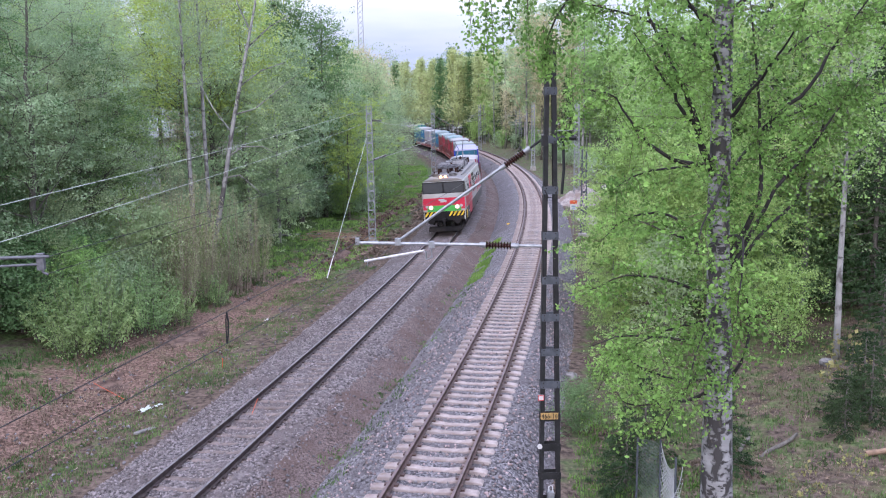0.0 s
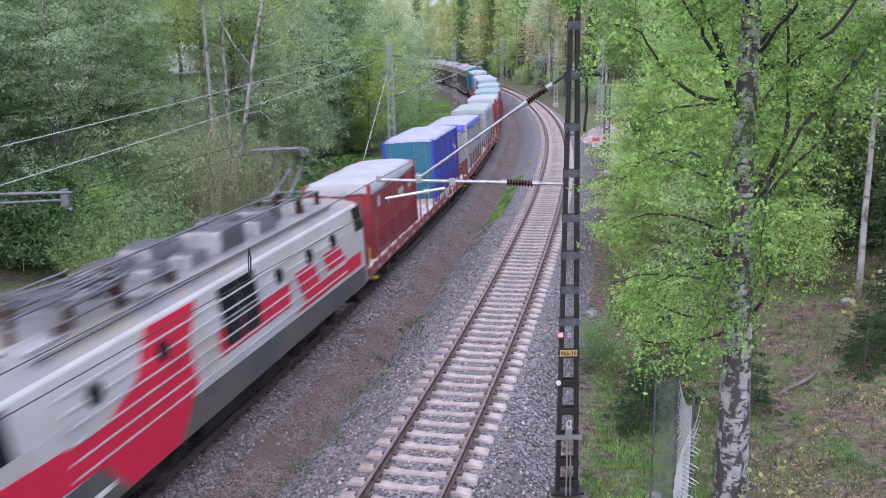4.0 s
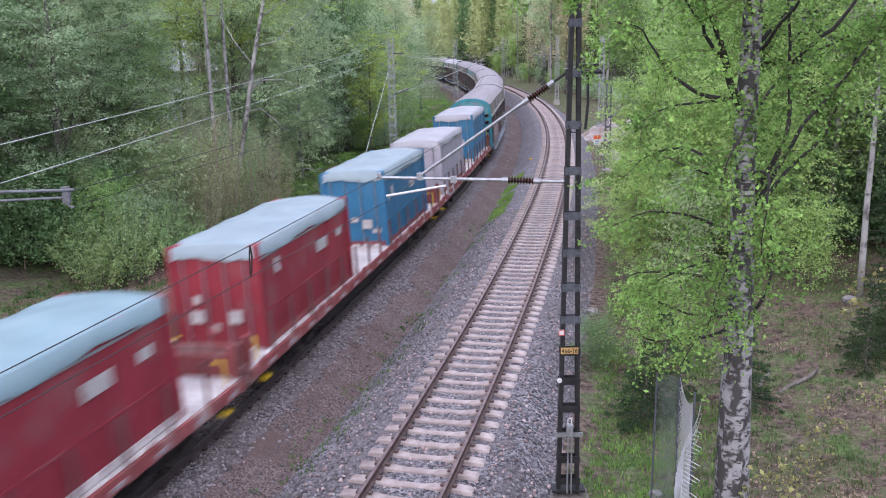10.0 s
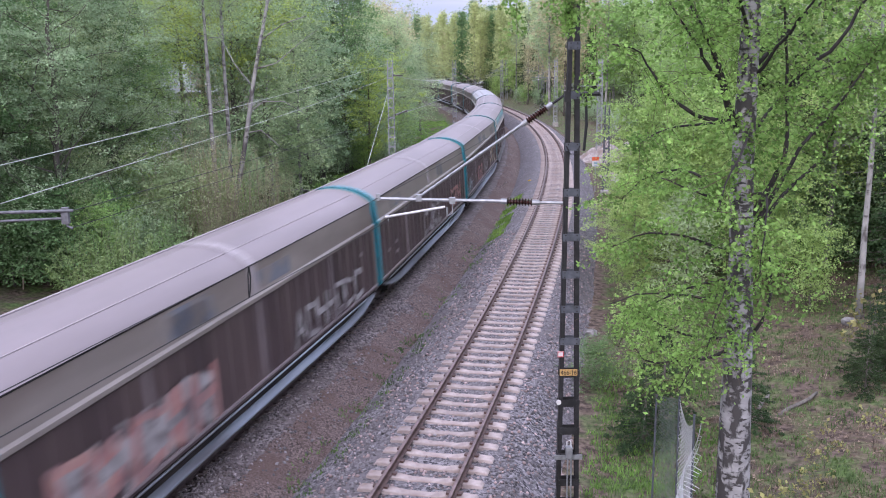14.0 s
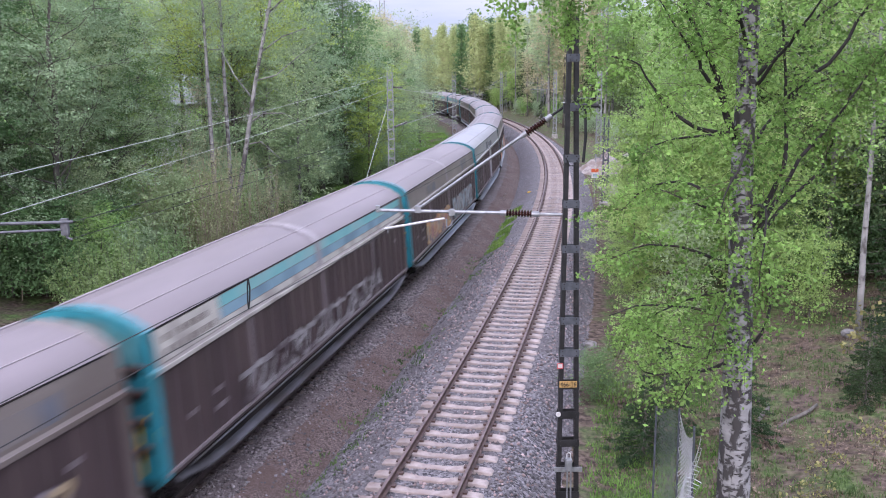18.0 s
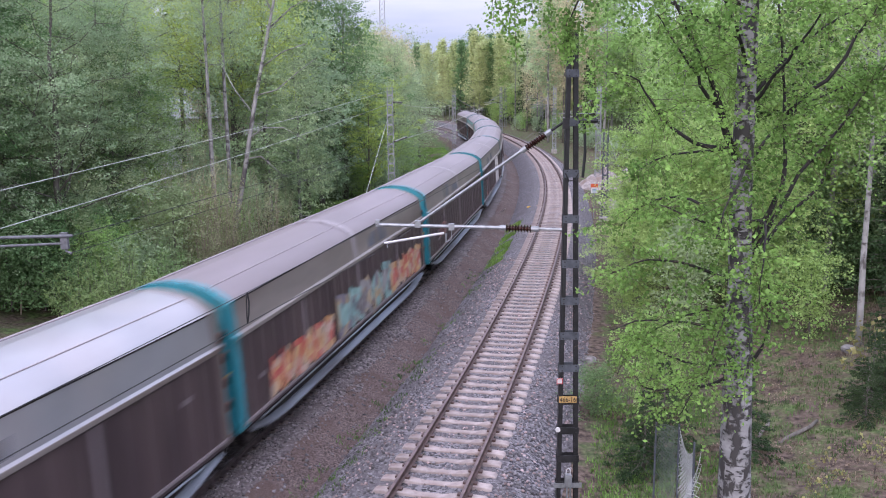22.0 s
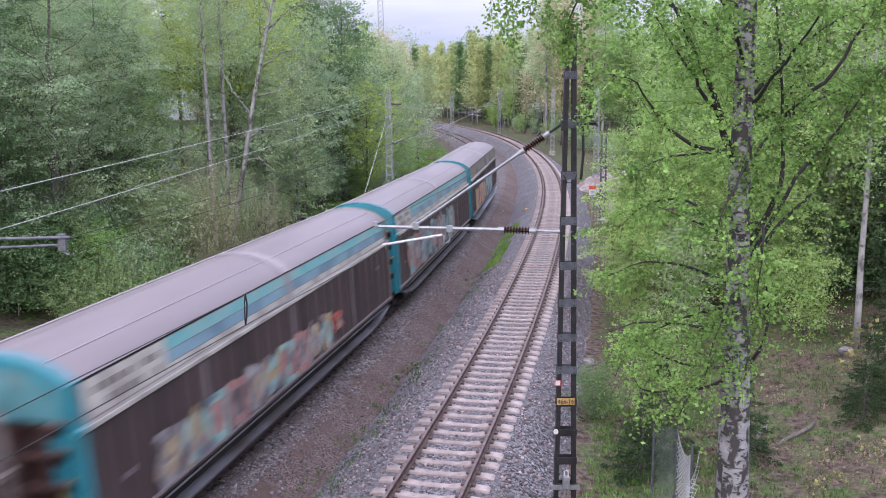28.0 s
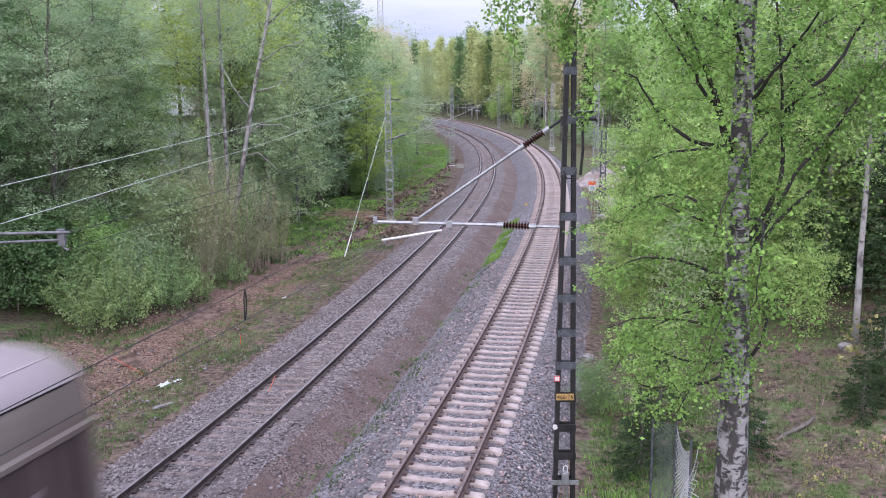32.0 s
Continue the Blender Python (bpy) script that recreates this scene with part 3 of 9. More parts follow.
# ---- rails ----
RAIL = [(-0.075, -0.172), (0.075, -0.172), (0.075, -0.16), (0.012, -0.142), (0.009, -0.05), (0.036, -0.036), (0.036, -0.004), (0.028, 0.0),
        (-0.028, 0.0), (-0.036, -0.004), (-0.036, -0.036), (-0.009, -0.05), (-0.012, -0.142), (-0.075, -0.16)]
s_rail = np.concatenate([np.arange(-480, 10, 10.0), np.arange(10, 130, 1.0), np.arange(130, 556, 3.0)])


def rail_geo(off, z):
    g, n = Geo(), len(RAIL)
    for s in s_rail:
        x, y, t = line(float(s), off)
        g.v += [(x + a * math.cos(t), y - a * math.sin(t), z + b) for a, b in RAIL]
    for i in range(len(s_rail) - 1):
        for j in range(n):
            k = (j + 1) % n
            g.f.append((i * n + j, i * n + k, i * n + n + k, i * n + n + j))
            g.m.append(1 if j in (6, 7, 8) else 0)
    return g


def sleeper_geo(wide=0.29, length=2.6, clips=True):
    """Concrete sleeper, dished in the middle, with rail clips; x along its length, top of the seats at 0."""
    g = Geo()
    xs = (-length / 2, -length / 2 + 0.06, -1.0, -0.55, -0.3, 0.3, 0.55, 1.0, length / 2 - 0.06, length / 2)
    top = (-0.05, -0.012, 0.0, -0.012, -0.045, -0.045, -0.012, 0.0, -0.012, -0.05)
    hw = [wide / 2 * k for k in (0.8, 0.9, 0.9, 0.85, 0.7, 0.7, 0.85, 0.9, 0.9, 0.8)]
    for x, t, w in zip(xs, top, hw):
        g.v += [(x, -w - 0.02, -0.2), (x, -w, t - 0.015), (x, -w + 0.02, t), (x, w - 0.02, t), (x, w, t - 0.015), (x, w + 0.02, -0.2)]
    for i in range(len(xs) - 1):
        for j in range(5):
            g.f.append((i * 6 + j, i * 6 + j + 1, i * 6 + j + 7, i * 6 + j + 6))
            g.m.append(0)
    g.f += [(0, 1, 2, 3, 4, 5), tuple(range(len(xs) * 6 - 6, len(xs) * 6))]
    g.m += [0, 0]
    if clips:
        for c in (-0.797, 0.797):
            for d in (-0.12, 0.12):
                g.box(c + d - 0.045, c + d + 0.045, -0.06, 0.06, -0.002, 0.045, 1)
    return g


def rail_track(name, label, off, z, m_rail, m_head, m_sleeper, s_first, drop, lean, seed):
    track = thing(name, Matrix.Identity(4), label, "railway track", kind="structure")
    for side in (-0.797, 0.797):
        part("rail", rail_geo(off + side, z + math.sin(radians(lean)) * side), [m_rail, m_head], track)
    me = make_mesh("sleeper", sleeper_geo(), [m_sleeper, m_rail])
    rng = np.random.default_rng(seed)
    rest = Geo()
    n = 0
    s = s_first
    while s < 240:
        x, y, t = line(s, off)
        m = pose(x, y, z - 0.172 - drop + rng.normal() * 0.004, 0, -lean, -math.degrees(t) + rng.normal() * 0.5)
        if n < 290:
            ob = new("sleeper", me)
            ob.parent = track
            ob.matrix_basis = m
        else:
            q = [m @ Vector(p) for p in ((-1.3, -0.12, 0), (1.3, -0.12, 0), (1.3, 0.12, 0), (-1.3, 0.12, 0), (-1.3, -0.15, -0.2), (1.3, -0.15, -0.2), (1.3, 0.15, -0.2), (-1.3, 0.15, -0.2))]
            rest.add(q, [(0, 1, 2, 3), (0, 4, 5, 1), (1, 5, 6, 2), (2, 6, 7, 3), (3, 7, 4, 0)])
        n += 1
        s += 0.61
    tagged(part("far_sleepers", rest, m_sleeper, track), kind="stuff")
    return track


# ---- train ----
SPEED, GAIN = 12.8, 0.08        # metres a second at the start, and what it gains each second
TRAIN = []                      # (thing, distance of its middle behind the start point, half of its pivot spacing)

M_GREY = mat("loco_grey", (0.43, 0.425, 0.42), 0.45, var=0.08, scale=1.5, dirt=(0.4, 0.37, 0.33), dscale=0.9, dedge=(0.5, 0.7))
M_RED = mat("loco_red", (0.55, 0.014, 0.05), 0.4, var=0.1, scale=1.5)
M_GREEN = mat("loco_green", (0.05, 0.4, 0.06), 0.45, var=0.1, scale=2)
M_SKIRT = mat("loco_skirt", (0.06, 0.065, 0.07), 0.6, var=0.2, scale=2, dirt=(0.11, 0.09, 0.08))
M_ROOF = mat("loco_roof", (0.19, 0.185, 0.195), 0.6, var=0.15, scale=1.5, dirt=(0.26, 0.22, 0.18), dscale=0.5)
M_BOXG = mat("roof_box_grey", (0.33, 0.33, 0.35), 0.55, 0.2, var=0.25, scale=4)
M_GEAR = mat("roof_gear", (0.12, 0.12, 0.135), 0.5, 0.3, var=0.3, scale=4)
M_GLASS = mat("dark_glass", (0.012, 0.016, 0.02), 0.12, var=0.1, spec=0.12)
M_UNDER = mat("underframe_black", (0.016, 0.015, 0.016), 0.8, 0.1, var=0.4, scale=3, dirt=(0.035, 0.028, 0.026), spec=0.15)
M_WHEEL = mat("wheel_steel", (0.1, 0.085, 0.08), 0.5, 0.7, var=0.3)
M_HAZ = mat("hazard_yellow", (0.75, 0.5, 0.02), 0.5, var=0.1)
M_LAMP = mat("headlight", (1.0, 0.6, 0.32), 0.3, emit=3.0)
M_LAMP_TOP = mat("headlight_warm", (1.0, 0.36, 0.15), 0.3, emit=4.0)


def slab(poly, x, d, mi=0, geo=None):
    """A plate on a vehicle's side at x, d thick outwards, of an outline in y and z."""
    return (geo or Geo()).prism(poly, x, x + d, 0, mi)


def wheelset(parent, y, r=0.5):
    w = part("wheelset", Geo().tube([(-0.85, y, r), (0.85, y, r)], 0.08, 8), M_WHEEL, parent)
    for x in (-0.797, 0.797):
        part("wheel", Geo().disc((x, y, r), (1, 0, 0), r, 0.13, 20).disc((x + (0.09 if x > 0 else -0.09), y, r), (1, 0, 0), r * 0.35, 0.12, 10), M_WHEEL, w)


def bogie(parent, y, base=1.8, axles=2, r=0.46):
    b = part("bogie_frame", Geo().box(-1.12, -0.98, y - base / 2 - 0.5, y + base / 2 + 0.5, 0.45, 0.75).box(0.98, 1.12, y - base / 2 - 0.5, y + base / 2 + 0.5, 0.45, 0.75)
             .box(-1.1, 1.1, y - 0.2, y + 0.2, 0.5, 0.8), M_UNDER, parent, "black bogie frame", bevel=0.03)
    for i in range(axles):
        wheelset(parent, y - base / 2 + base * i / (axles - 1), r)
    for sx in (-1.15, 1.15):
        for i in range(axles):
            yy = y - base / 2 + base * i / (axles - 1)
            part("axle_box", Geo().box(sx - 0.09, sx + 0.09, yy - 0.16, yy + 0.16, 0.33, 0.62).box(sx - 0.06, sx + 0.06, yy - 0.36, yy + 0.36, 0.4, 0.5)
                 .tube([(sx, yy - 0.3, 0.4), (sx, yy - 0.3, 0.72)], 0.07, 8).tube([(sx, yy + 0.3, 0.4), (sx, yy + 0.3, 0.72)], 0.07, 8), M_UNDER, b)


def buffers(parent, y, d):
    for x in (-0.95, 0.95):
        part("buffer", Geo().tube([(x, y, 1.05), (x, y + d * 0.35, 1.05)], 0.1, 10).tube([(x, y + d * 0.35, 1.05), (x, y + d * 0.5, 1.05)], 0.1, 10)
             .disc((x, y + d * 0.52, 1.05), (0, 1, 0), 0.25, 0.05, 16), M_UNDER, parent)
    part("coupler", Geo().box(-0.12, 0.12, min(y, y + d * 0.5), max(y, y + d * 0.5), 0.95, 1.15).box(-0.06, 0.06, min(y + d * 0.4, y + d * 0.55), max(y + d * 0.4, y + d * 0.55), 0.6, 1.0), M_UNDER, parent)


def electric_locomotive(mid):
    L = 9.3
    loco = thing("electric_locomotive", Matrix.Identity(4), "red, grey and green electric locomotive with lit headlights", "locomotive")
    W2 = 1.57
    # body: upright sides leaning in above the waist, slightly raked cab windows
    rings = []
    for y, wl_ in ((-L, 1.52), (-L + 0.18, W2), (-L + 1.0, W2), (L - 1.0, W2), (L - 0.18, W2), (L, 1.52)):
        sg = -1 if y < 0 else 1
        k = 1.0 if abs(y) > L - 0.1 else (0.8 if abs(y) > L - 0.3 else 0.0)
        up, top = y - sg * 0.24 * k, y - sg * 0.75 * k
        rings.append([(-wl_, y, 1.0), (-wl_, y, 2.9), (-wl_ + 0.1, up, 3.74), (-wl_ + 0.16, up, 3.82), (-1.02, top, 4.04), (0, top, 4.1),
                      (1.02, top, 4.04), (wl_ - 0.16, up, 3.82), (wl_ - 0.1, up, 3.74), (wl_, y, 2.9), (wl_, y, 1.0)])
    g = Geo()
    n = len(rings[0])
    for r in rings:
        g.v += r
    for i in range(len(rings) - 1):
        for j in range(n):
            k = (j + 1) % n
            g.f.append((i * n + j, i * n + k, i * n + n + k, i * n + n + j))
            g.m.append(1 if j in (3, 4, 5, 6) else 0)
    for base in (0, (len(rings) - 1) * n):
        g.f += [(base, base + 1, base + 9, base + 10), (base + 1, base + 2, base + 8, base + 9), (base + 2, base + 3, base + 7, base + 8), (base + 3, base + 4, base + 5, base + 6, base + 7)]
        g.m += [0, 0, 0, 1]
    body = part("body", g, [M_GREY, M_ROOF], loco, "light grey body with ribbed sides", bevel=0.03)

    def front(name, x0, x1, z0, z1, m, lift=0.02, label="", ends=(-1, 1)):
        """A plate on each cab front, following its rake."""
        for sg in ends:
            def yy(z):
                return sg * (L + lift - max(0, z - 2.9) * 0.286)
            q = [(x0, yy(z0), z0), (x1, yy(z0), z0), (x1, yy(z1), z1), (x0, yy(z1), z1)]
            gg = Geo().add(q + [(a, b - sg * 0.08, c) for a, b, c in q], [(0, 1, 2, 3), (4, 5, 6, 7), (0, 1, 5, 4), (1, 2, 6, 5), (2, 3, 7, 6), (3, 0, 4, 7)])
            part(name, gg, m, body, label)

    front("red_band", -1.51, 1.51, 1.78, 2.62, M_RED, label="red band under the cab windows")
    front("green_band", -1.22, 1.22, 1.66, 2.08, M_GREEN, 0.03, label="green band between the headlights")
    front("emblem", -0.24, 0.2, 2.3, 2.46, M_GREY, 0.03)
    front("emblem", -0.36, 0.06, 2.4, 2.54, M_GREY, 0.034)
    front("windscreen", -1.44, -0.05, 3.0, 3.66, M_GLASS, 0.03, "dark cab windscreen")
    front("windscreen", 0.05, 1.44, 3.0, 3.66, M_GLASS, 0.03, "dark cab windscreen")
    front("windscreen_surround", -1.51, 1.51, 2.94, 3.74, M_UNDER, 0.01, "black window surround")
    front("hazard_panel", -1.46, 1.46, 1.28, 1.64, M_UNDER, 0.008)
    for sg in (-1, 1):
        for k in range(10):
            x = -1.45 + k * 0.29
            if 3 <= k <= 5:
                continue
            q = [(x, 1.3), (x + 0.14, 1.3), (min(1.46, x + 0.34), 1.63), (x + 0.2, 1.63)]
            part("hazard_stripe", Geo().prism([(a, c) for a, c in q], sg * (L - 0.05), sg * (L + 0.022), 1), M_HAZ, body)
    front("lower_panel", -1.42, 1.42, 1.0, 1.3, M_UNDER, 0.004)
    for x in (-0.95, 0.95):
        part("headlight", Geo().disc((x, -L - 0.06, 1.95), (0, 1, 0), 0.12, 0.08, 16), M_LAMP, body, "lit headlight")
        part("headlight_rim", Geo().disc((x, -L - 0.03, 1.95), (0, 1, 0), 0.18, 0.1, 16), M_GREY, body)
        part("marker_lamp", Geo().disc((x * 1.3, -L - 0.03, 2.02), (0, 1, 0), 0.1, 0.06, 12), M_GREY, body)
        part("tail_lamp", Geo().disc((x, L + 0.04, 1.95), (0, 1, 0), 0.14, 0.08, 12), M_GLASS, body)
    part("wiper", Geo().tube([(0.7, -L + 0.02, 3.0), (0.35, -L + 0.12, 3.45)], 0.012, 5), M_UNDER, body)
    part("roof_lamp_box", Geo().prism([(-0.46, 3.92), (0.46, 3.92), (0.36, 4.2), (-0.36, 4.2)], -L + 0.62, -L + 1.3, 1), M_ROOF, body, bevel=0.04)
    for x in (-0.16, 0.16):
        part("roof_headlight", Geo().disc((x, -L + 0.5, 4.07), (0, 1, 0), 0.11, 0.06, 16), M_LAMP_TOP, body, "lit orange roof headlight")
    part("windscreen_brow", Geo().prism([(-1.4, 3.78), (1.4, 3.78), (1.3, 3.9), (0.95, 4.0), (-0.95, 4.0), (-1.3, 3.9)], -L + 0.2, -L + 0.62, 1), M_ROOF, body, "grey brow over the windscreen", bevel=0.06)
    part("lamp_hood", Geo().prism([(-0.34, 3.94), (0.34, 3.94), (0.28, 4.2), (-0.28, 4.2)], -L + 0.52, -L + 0.62, 1), M_GEAR, body, "dark hood round the roof lamps", bevel=0.03)
    for k in range(7):
        bar("roof_grille_slat", 0.35, 0.95, -L + 2.3 + k * 0.16, -L + 2.38 + k * 0.16, 4.04, 4.14, M_BOXG, body)
    for x in (-0.62, 0.62):
        part("roof_dome", Geo().tube([(x, -L + 1.5, 3.96), (x, -L + 1.55, 4.14), (x, -L + 1.6, 4.22)], [0.4, 0.34, 0.12], 14), M_ROOF, body, smooth=True)
    part("roof_hatch", Geo().box(-0.5, 0.5, -L + 2.1, -L + 2.7, 4.05, 4.13), M_ROOF, body, bevel=0.02)
    # sides: stripe, windows, grooves, skirt
    for sx in (-1, 1):
        x = sx * W2

        def plate(name, poly, m, d=0.012, label=""):
            q = [(x - sx * max(0, z - 2.9) * 0.119, y, z) for y, z in poly]
            k = len(poly)
            gg = Geo().add(q + [(a + sx * d, b, c) for a, b, c in q], [tuple(range(k)), tuple(range(k, 2 * k))] + [(i, (i + 1) % k, (i + 1) % k + k, i + k) for i in range(k)])
            return part(name, gg, m, body, label)

        plate("skirt", [(-L + 0.9, 0.98), (L - 0.3, 0.98), (L - 0.3, 1.6), (-L + 0.9, 1.75)], M_SKIRT, 0.02, "dark grey skirt")
        plate("red_stripe", [(-L + 0.3, 1.85), (-6.3, 1.75), (-5.6, 1.0), (-3.7, 1.0), (-2.7, 2.0), (-2.9, 2.9), (-4.9, 2.9), (-6.0, 2.45), (-L + 0.3, 2.6)], M_RED, 0.024, "slanted red stripe")
        plate("red_stripe", [(-2.9, 2.9), (-4.9, 2.9), (-4.3, 3.7), (-2.3, 3.7)], M_RED, 0.024, "slanted red stripe")
        plate("red_panel", [(-1.6, 2.1), (2.6, 2.1), (2.6, 2.75), (-1.6, 2.75)], M_RED, 0.014)
        plate("red_band", [(2.8, 1.75), (L - 0.6, 1.75), (L - 0.6, 2.2), (5.2, 2.2), (4.4, 2.05)], M_RED, 0.014)
        plate("side_mark", [(3.0, 2.88), (4.4, 2.88), (5.0, 1.95), (3.6, 1.95)], M_RED, 0.02)
        plate("side_mark", [(5.2, 2.88), (6.6, 2.88), (7.2, 2.3), (5.6, 2.3)], M_RED, 0.02)
        for y in (-1.3, -0.3):
            for z, hh in ((2.25, 0.62), (2.93, 0.7)):
                plate("side_window", [(y, z), (y + 0.92, z), (y + 0.92, z + hh), (y, z + hh)], M_GLASS, 0.03, "dark side window")
        for y in (-6.2, -3.9, 2.0, 4.2, 6.2):
            part("porthole", Geo().disc((x - sx * 0.02, y, 3.1), (1, 0, 0), 0.21, 0.1, 16), M_GLASS, body, "round porthole window")
        plate("cab_window", [(-L + 0.06, 2.92), (-L + 0.95, 2.92), (-L + 0.95, 3.7), (-L + 0.28, 3.7)], M_GLASS, 0.014, "dark cab side window")
        plate("cab_window", [(L - 0.95, 2.92), (L - 0.06, 2.92), (L - 0.28, 3.7), (L - 0.95, 3.7)], M_GLASS, 0.014, "dark cab side window")
        plate("cab_door", [(-L + 1.2, 1.5), (-L + 1.9, 1.5), (-L + 1.9, 2.88), (-L + 1.2, 2.88)], M_GREY, 0.012)
        for z in (1.86, 2.16, 2.46, 2.76, 3.06, 3.36):
            plate("side_rib", [(-L + 2.2, z), (L - 2.2, z), (L - 2.2, z + 0.045), (-L + 2.2, z + 0.045)], M_GREY, 0.036)
        plate("number_plate", [(-L + 2.5, 1.25), (-L + 3.2, 1.25), (-L + 3.2, 1.36), (-L + 2.5, 1.36)], M_WHITE, 0.026)
        for k in range(3):
            y = -L + 0.05 + k * 0.34
            q = [(y, 1.05), (y + 0.14, 1.05), (y + 0.34, 1.62), (y + 0.2, 1.62)]
            part("corner_stripe", slab(q, sx * 1.5, sx * 0.095), M_HAZ, body)
        part("corner_panel", slab([(-L + 0.02, 1.0), (-L + 1.15, 1.0), (-L + 1.15, 1.66), (-L + 0.02, 1.66)], sx * 1.5, sx * 0.085), M_UNDER, body)
    # roof gear
    for y, x, wdt, ln, top in ((-2.9, -0.6, 0.36, 1.3, 4.52), (-2.6, 0.4, 0.3, 0.9, 4.45), (-1.2, -0.55, 0.42, 1.2, 4.58), (-1.1, 0.55, 0.28, 0.9, 4.4), (0.5, 0.25, 0.55, 1.3, 4.62), (0.7, -0.75, 0.25, 0.9, 4.38),
                               (2.4, -0.45, 0.42, 1.1, 4.52), (2.6, 0.55, 0.32, 1.2, 4.46), (4.1, 0.0, 0.5, 0.9, 4.46)):
        rb = part("roof_box", Geo().box(x - wdt, x + wdt, y, y + ln, 4.0, top), M_BOXG, loco, "grey finned roof box", bevel=0.03)
        n = int(ln / 0.13)
        for k in range(n):
            bar("fin", x - wdt * 1.06, x + wdt * 1.06, y + 0.04 + k * 0.13, y + 0.08 + k * 0.13, 4.12, top + 0.03, M_GEAR, rb)
    for x, y0, y1, z in ((-0.15, -3.4, 4.9, 4.66), (0.85, -6.0, -2.0, 4.3), (-0.95, -5.8, 3.8, 4.26), (0.15, -6.4, -3.0, 4.5), (0.7, 1.6, 6.0, 4.58)):
        part("roof_conductor", Geo().tube([(x, y0, z), (x + 0.05, (y0 + y1) / 2, z + 0.02), (x, y1, z)], 0.03, 6), M_GEAR, loco)
        for y in (y0, (y0 + y1) / 2, y1):
            g = Geo().tube([(x, y, 4.0), (x, y, z)], 0.05, 8)
            for k in range(3):
                g.disc((x, y, 4.1 + k * 0.08), (0, 0, 1), 0.11, 0.03, 10)
            part("roof_insulator", g, M_INSUL, loco)
    part("roof_hatch", Geo().box(0.4, 1.0, -3.6, -3.0, 4.0, 4.16), M_ROOF, loco, bevel=0.03)
    for x in (-1.2, 1.2):
        part("roof_rail", Geo().tube([(x, -7.2, 4.04), (x, 7.2, 4.04)], 0.04, 6), M_GEAR, loco)
    for y in (-3.3, 5.4):
        g = Geo().tube([(0.15, y, 4.0), (0.15, y, 4.7)], 0.07, 8)
        for k in range(5):
            g.disc((0.15, y, 4.2 + k * 0.1), (0, 0, 1), 0.14, 0.03, 10)
        part("roof_insulator", g, M_INSUL, loco)

    def pantograph(y, up):
        g = Geo()
        for x in (-0.65, 0.65):
            g.tube([(x, y - 0.9, 4.47), (x, y + 0.9, 4.47)], 0.045, 6)
        for yy in (-0.8, 0.8):
            g.tube([(-0.7, y + yy, 4.47), (0.7, y + yy, 4.47)], 0.045, 6)
        pan = part("pantograph", g, M_GEAR, loco, "raised pantograph touching the wire" if up else "folded pantograph")
        for x in (-0.65, 0.65):
            for yy in (-0.8, 0.8):
                part("foot_insulator", Geo().tube([(x, y + yy, 4.0), (x, y + yy, 4.45)], 0.09, 8), M_INSUL, pan)
        if not up:
            for k in range(7):
                yy = y - 0.9 + 0.3 * k
                part("cross_bar", Geo().tube([(-0.85, yy, 4.52), (0.85, yy + 0.25 * (-1) ** k, 4.6)], 0.025, 5), M_GEAR, pan)
            for x in (-0.95, -0.45, 0.0, 0.45, 0.95):
                part("frame_bar", Geo().tube([(x, y - 1.2, 4.6), (x * 0.8, y + 1.3, 4.66)], 0.03, 5), M_GEAR, pan)
        knee, head = (5.25, 6.02) if up else (4.6, 4.72)
        ky = 0.95 if up else 1.2
        for x in (-0.3, 0.3):
            part("lower_arm", Geo().tube([(x, y - 0.7, 4.5), (x * 0.6, y + ky, knee)], [0.055, 0.04], 6), M_GEAR, pan)
            part("upper_arm", Geo().tube([(x * 0.6, y + ky, knee), (x * 1.3, y - 0.35 if up else y - 0.8, head)], 0.03, 6), M_GEAR, pan)
        hy = y - 0.35 if up else y - 0.8
        for d in (-0.16, 0.16):
            part("contact_strip", Geo().tube([(-0.98, hy + d, head - 0.16), (-0.75, hy + d, head), (0.75, hy + d, head), (0.98, hy + d, head - 0.16)], 0.03, 6), M_GEAR, pan)

    pantograph(-4.6, False)
    pantograph(6.7, True)
    for y in (-5.0, 5.0):
        bogie(loco, y, 3.0, 2, 0.62)
    part("underframe", Geo().box(-1.2, 1.2, -2.2, 2.2, 0.35, 1.0).box(-1.3, 1.3, -L + 0.2, L - 0.2, 0.9, 1.05), M_UNDER, loco, bevel=0.04)
    for sg in (-1, 1):
        part("plough", Geo().prism([(sg * (L - 0.1), 0.2), (sg * (L + 0.1), 0.2), (sg * (L + 0.02), 0.5), (sg * (L - 0.3), 0.55)], -1.2, 1.2, 0), M_UNDER, loco, bevel=0.02)
        buffers(loco, sg * L, sg * 1.0)
        for x in (-0.5, 0.45, 0.62):
            part("brake_hose", Geo().tube([(x, sg * (L + 0.03), 1.0), (x, sg * (L + 0.2), 0.75), (x + 0.05, sg * (L + 0.06), 0.45)], 0.035, 6), M_UNDER, loco)
    TRAIN.append((loco, mid, 4.5))
    return loco


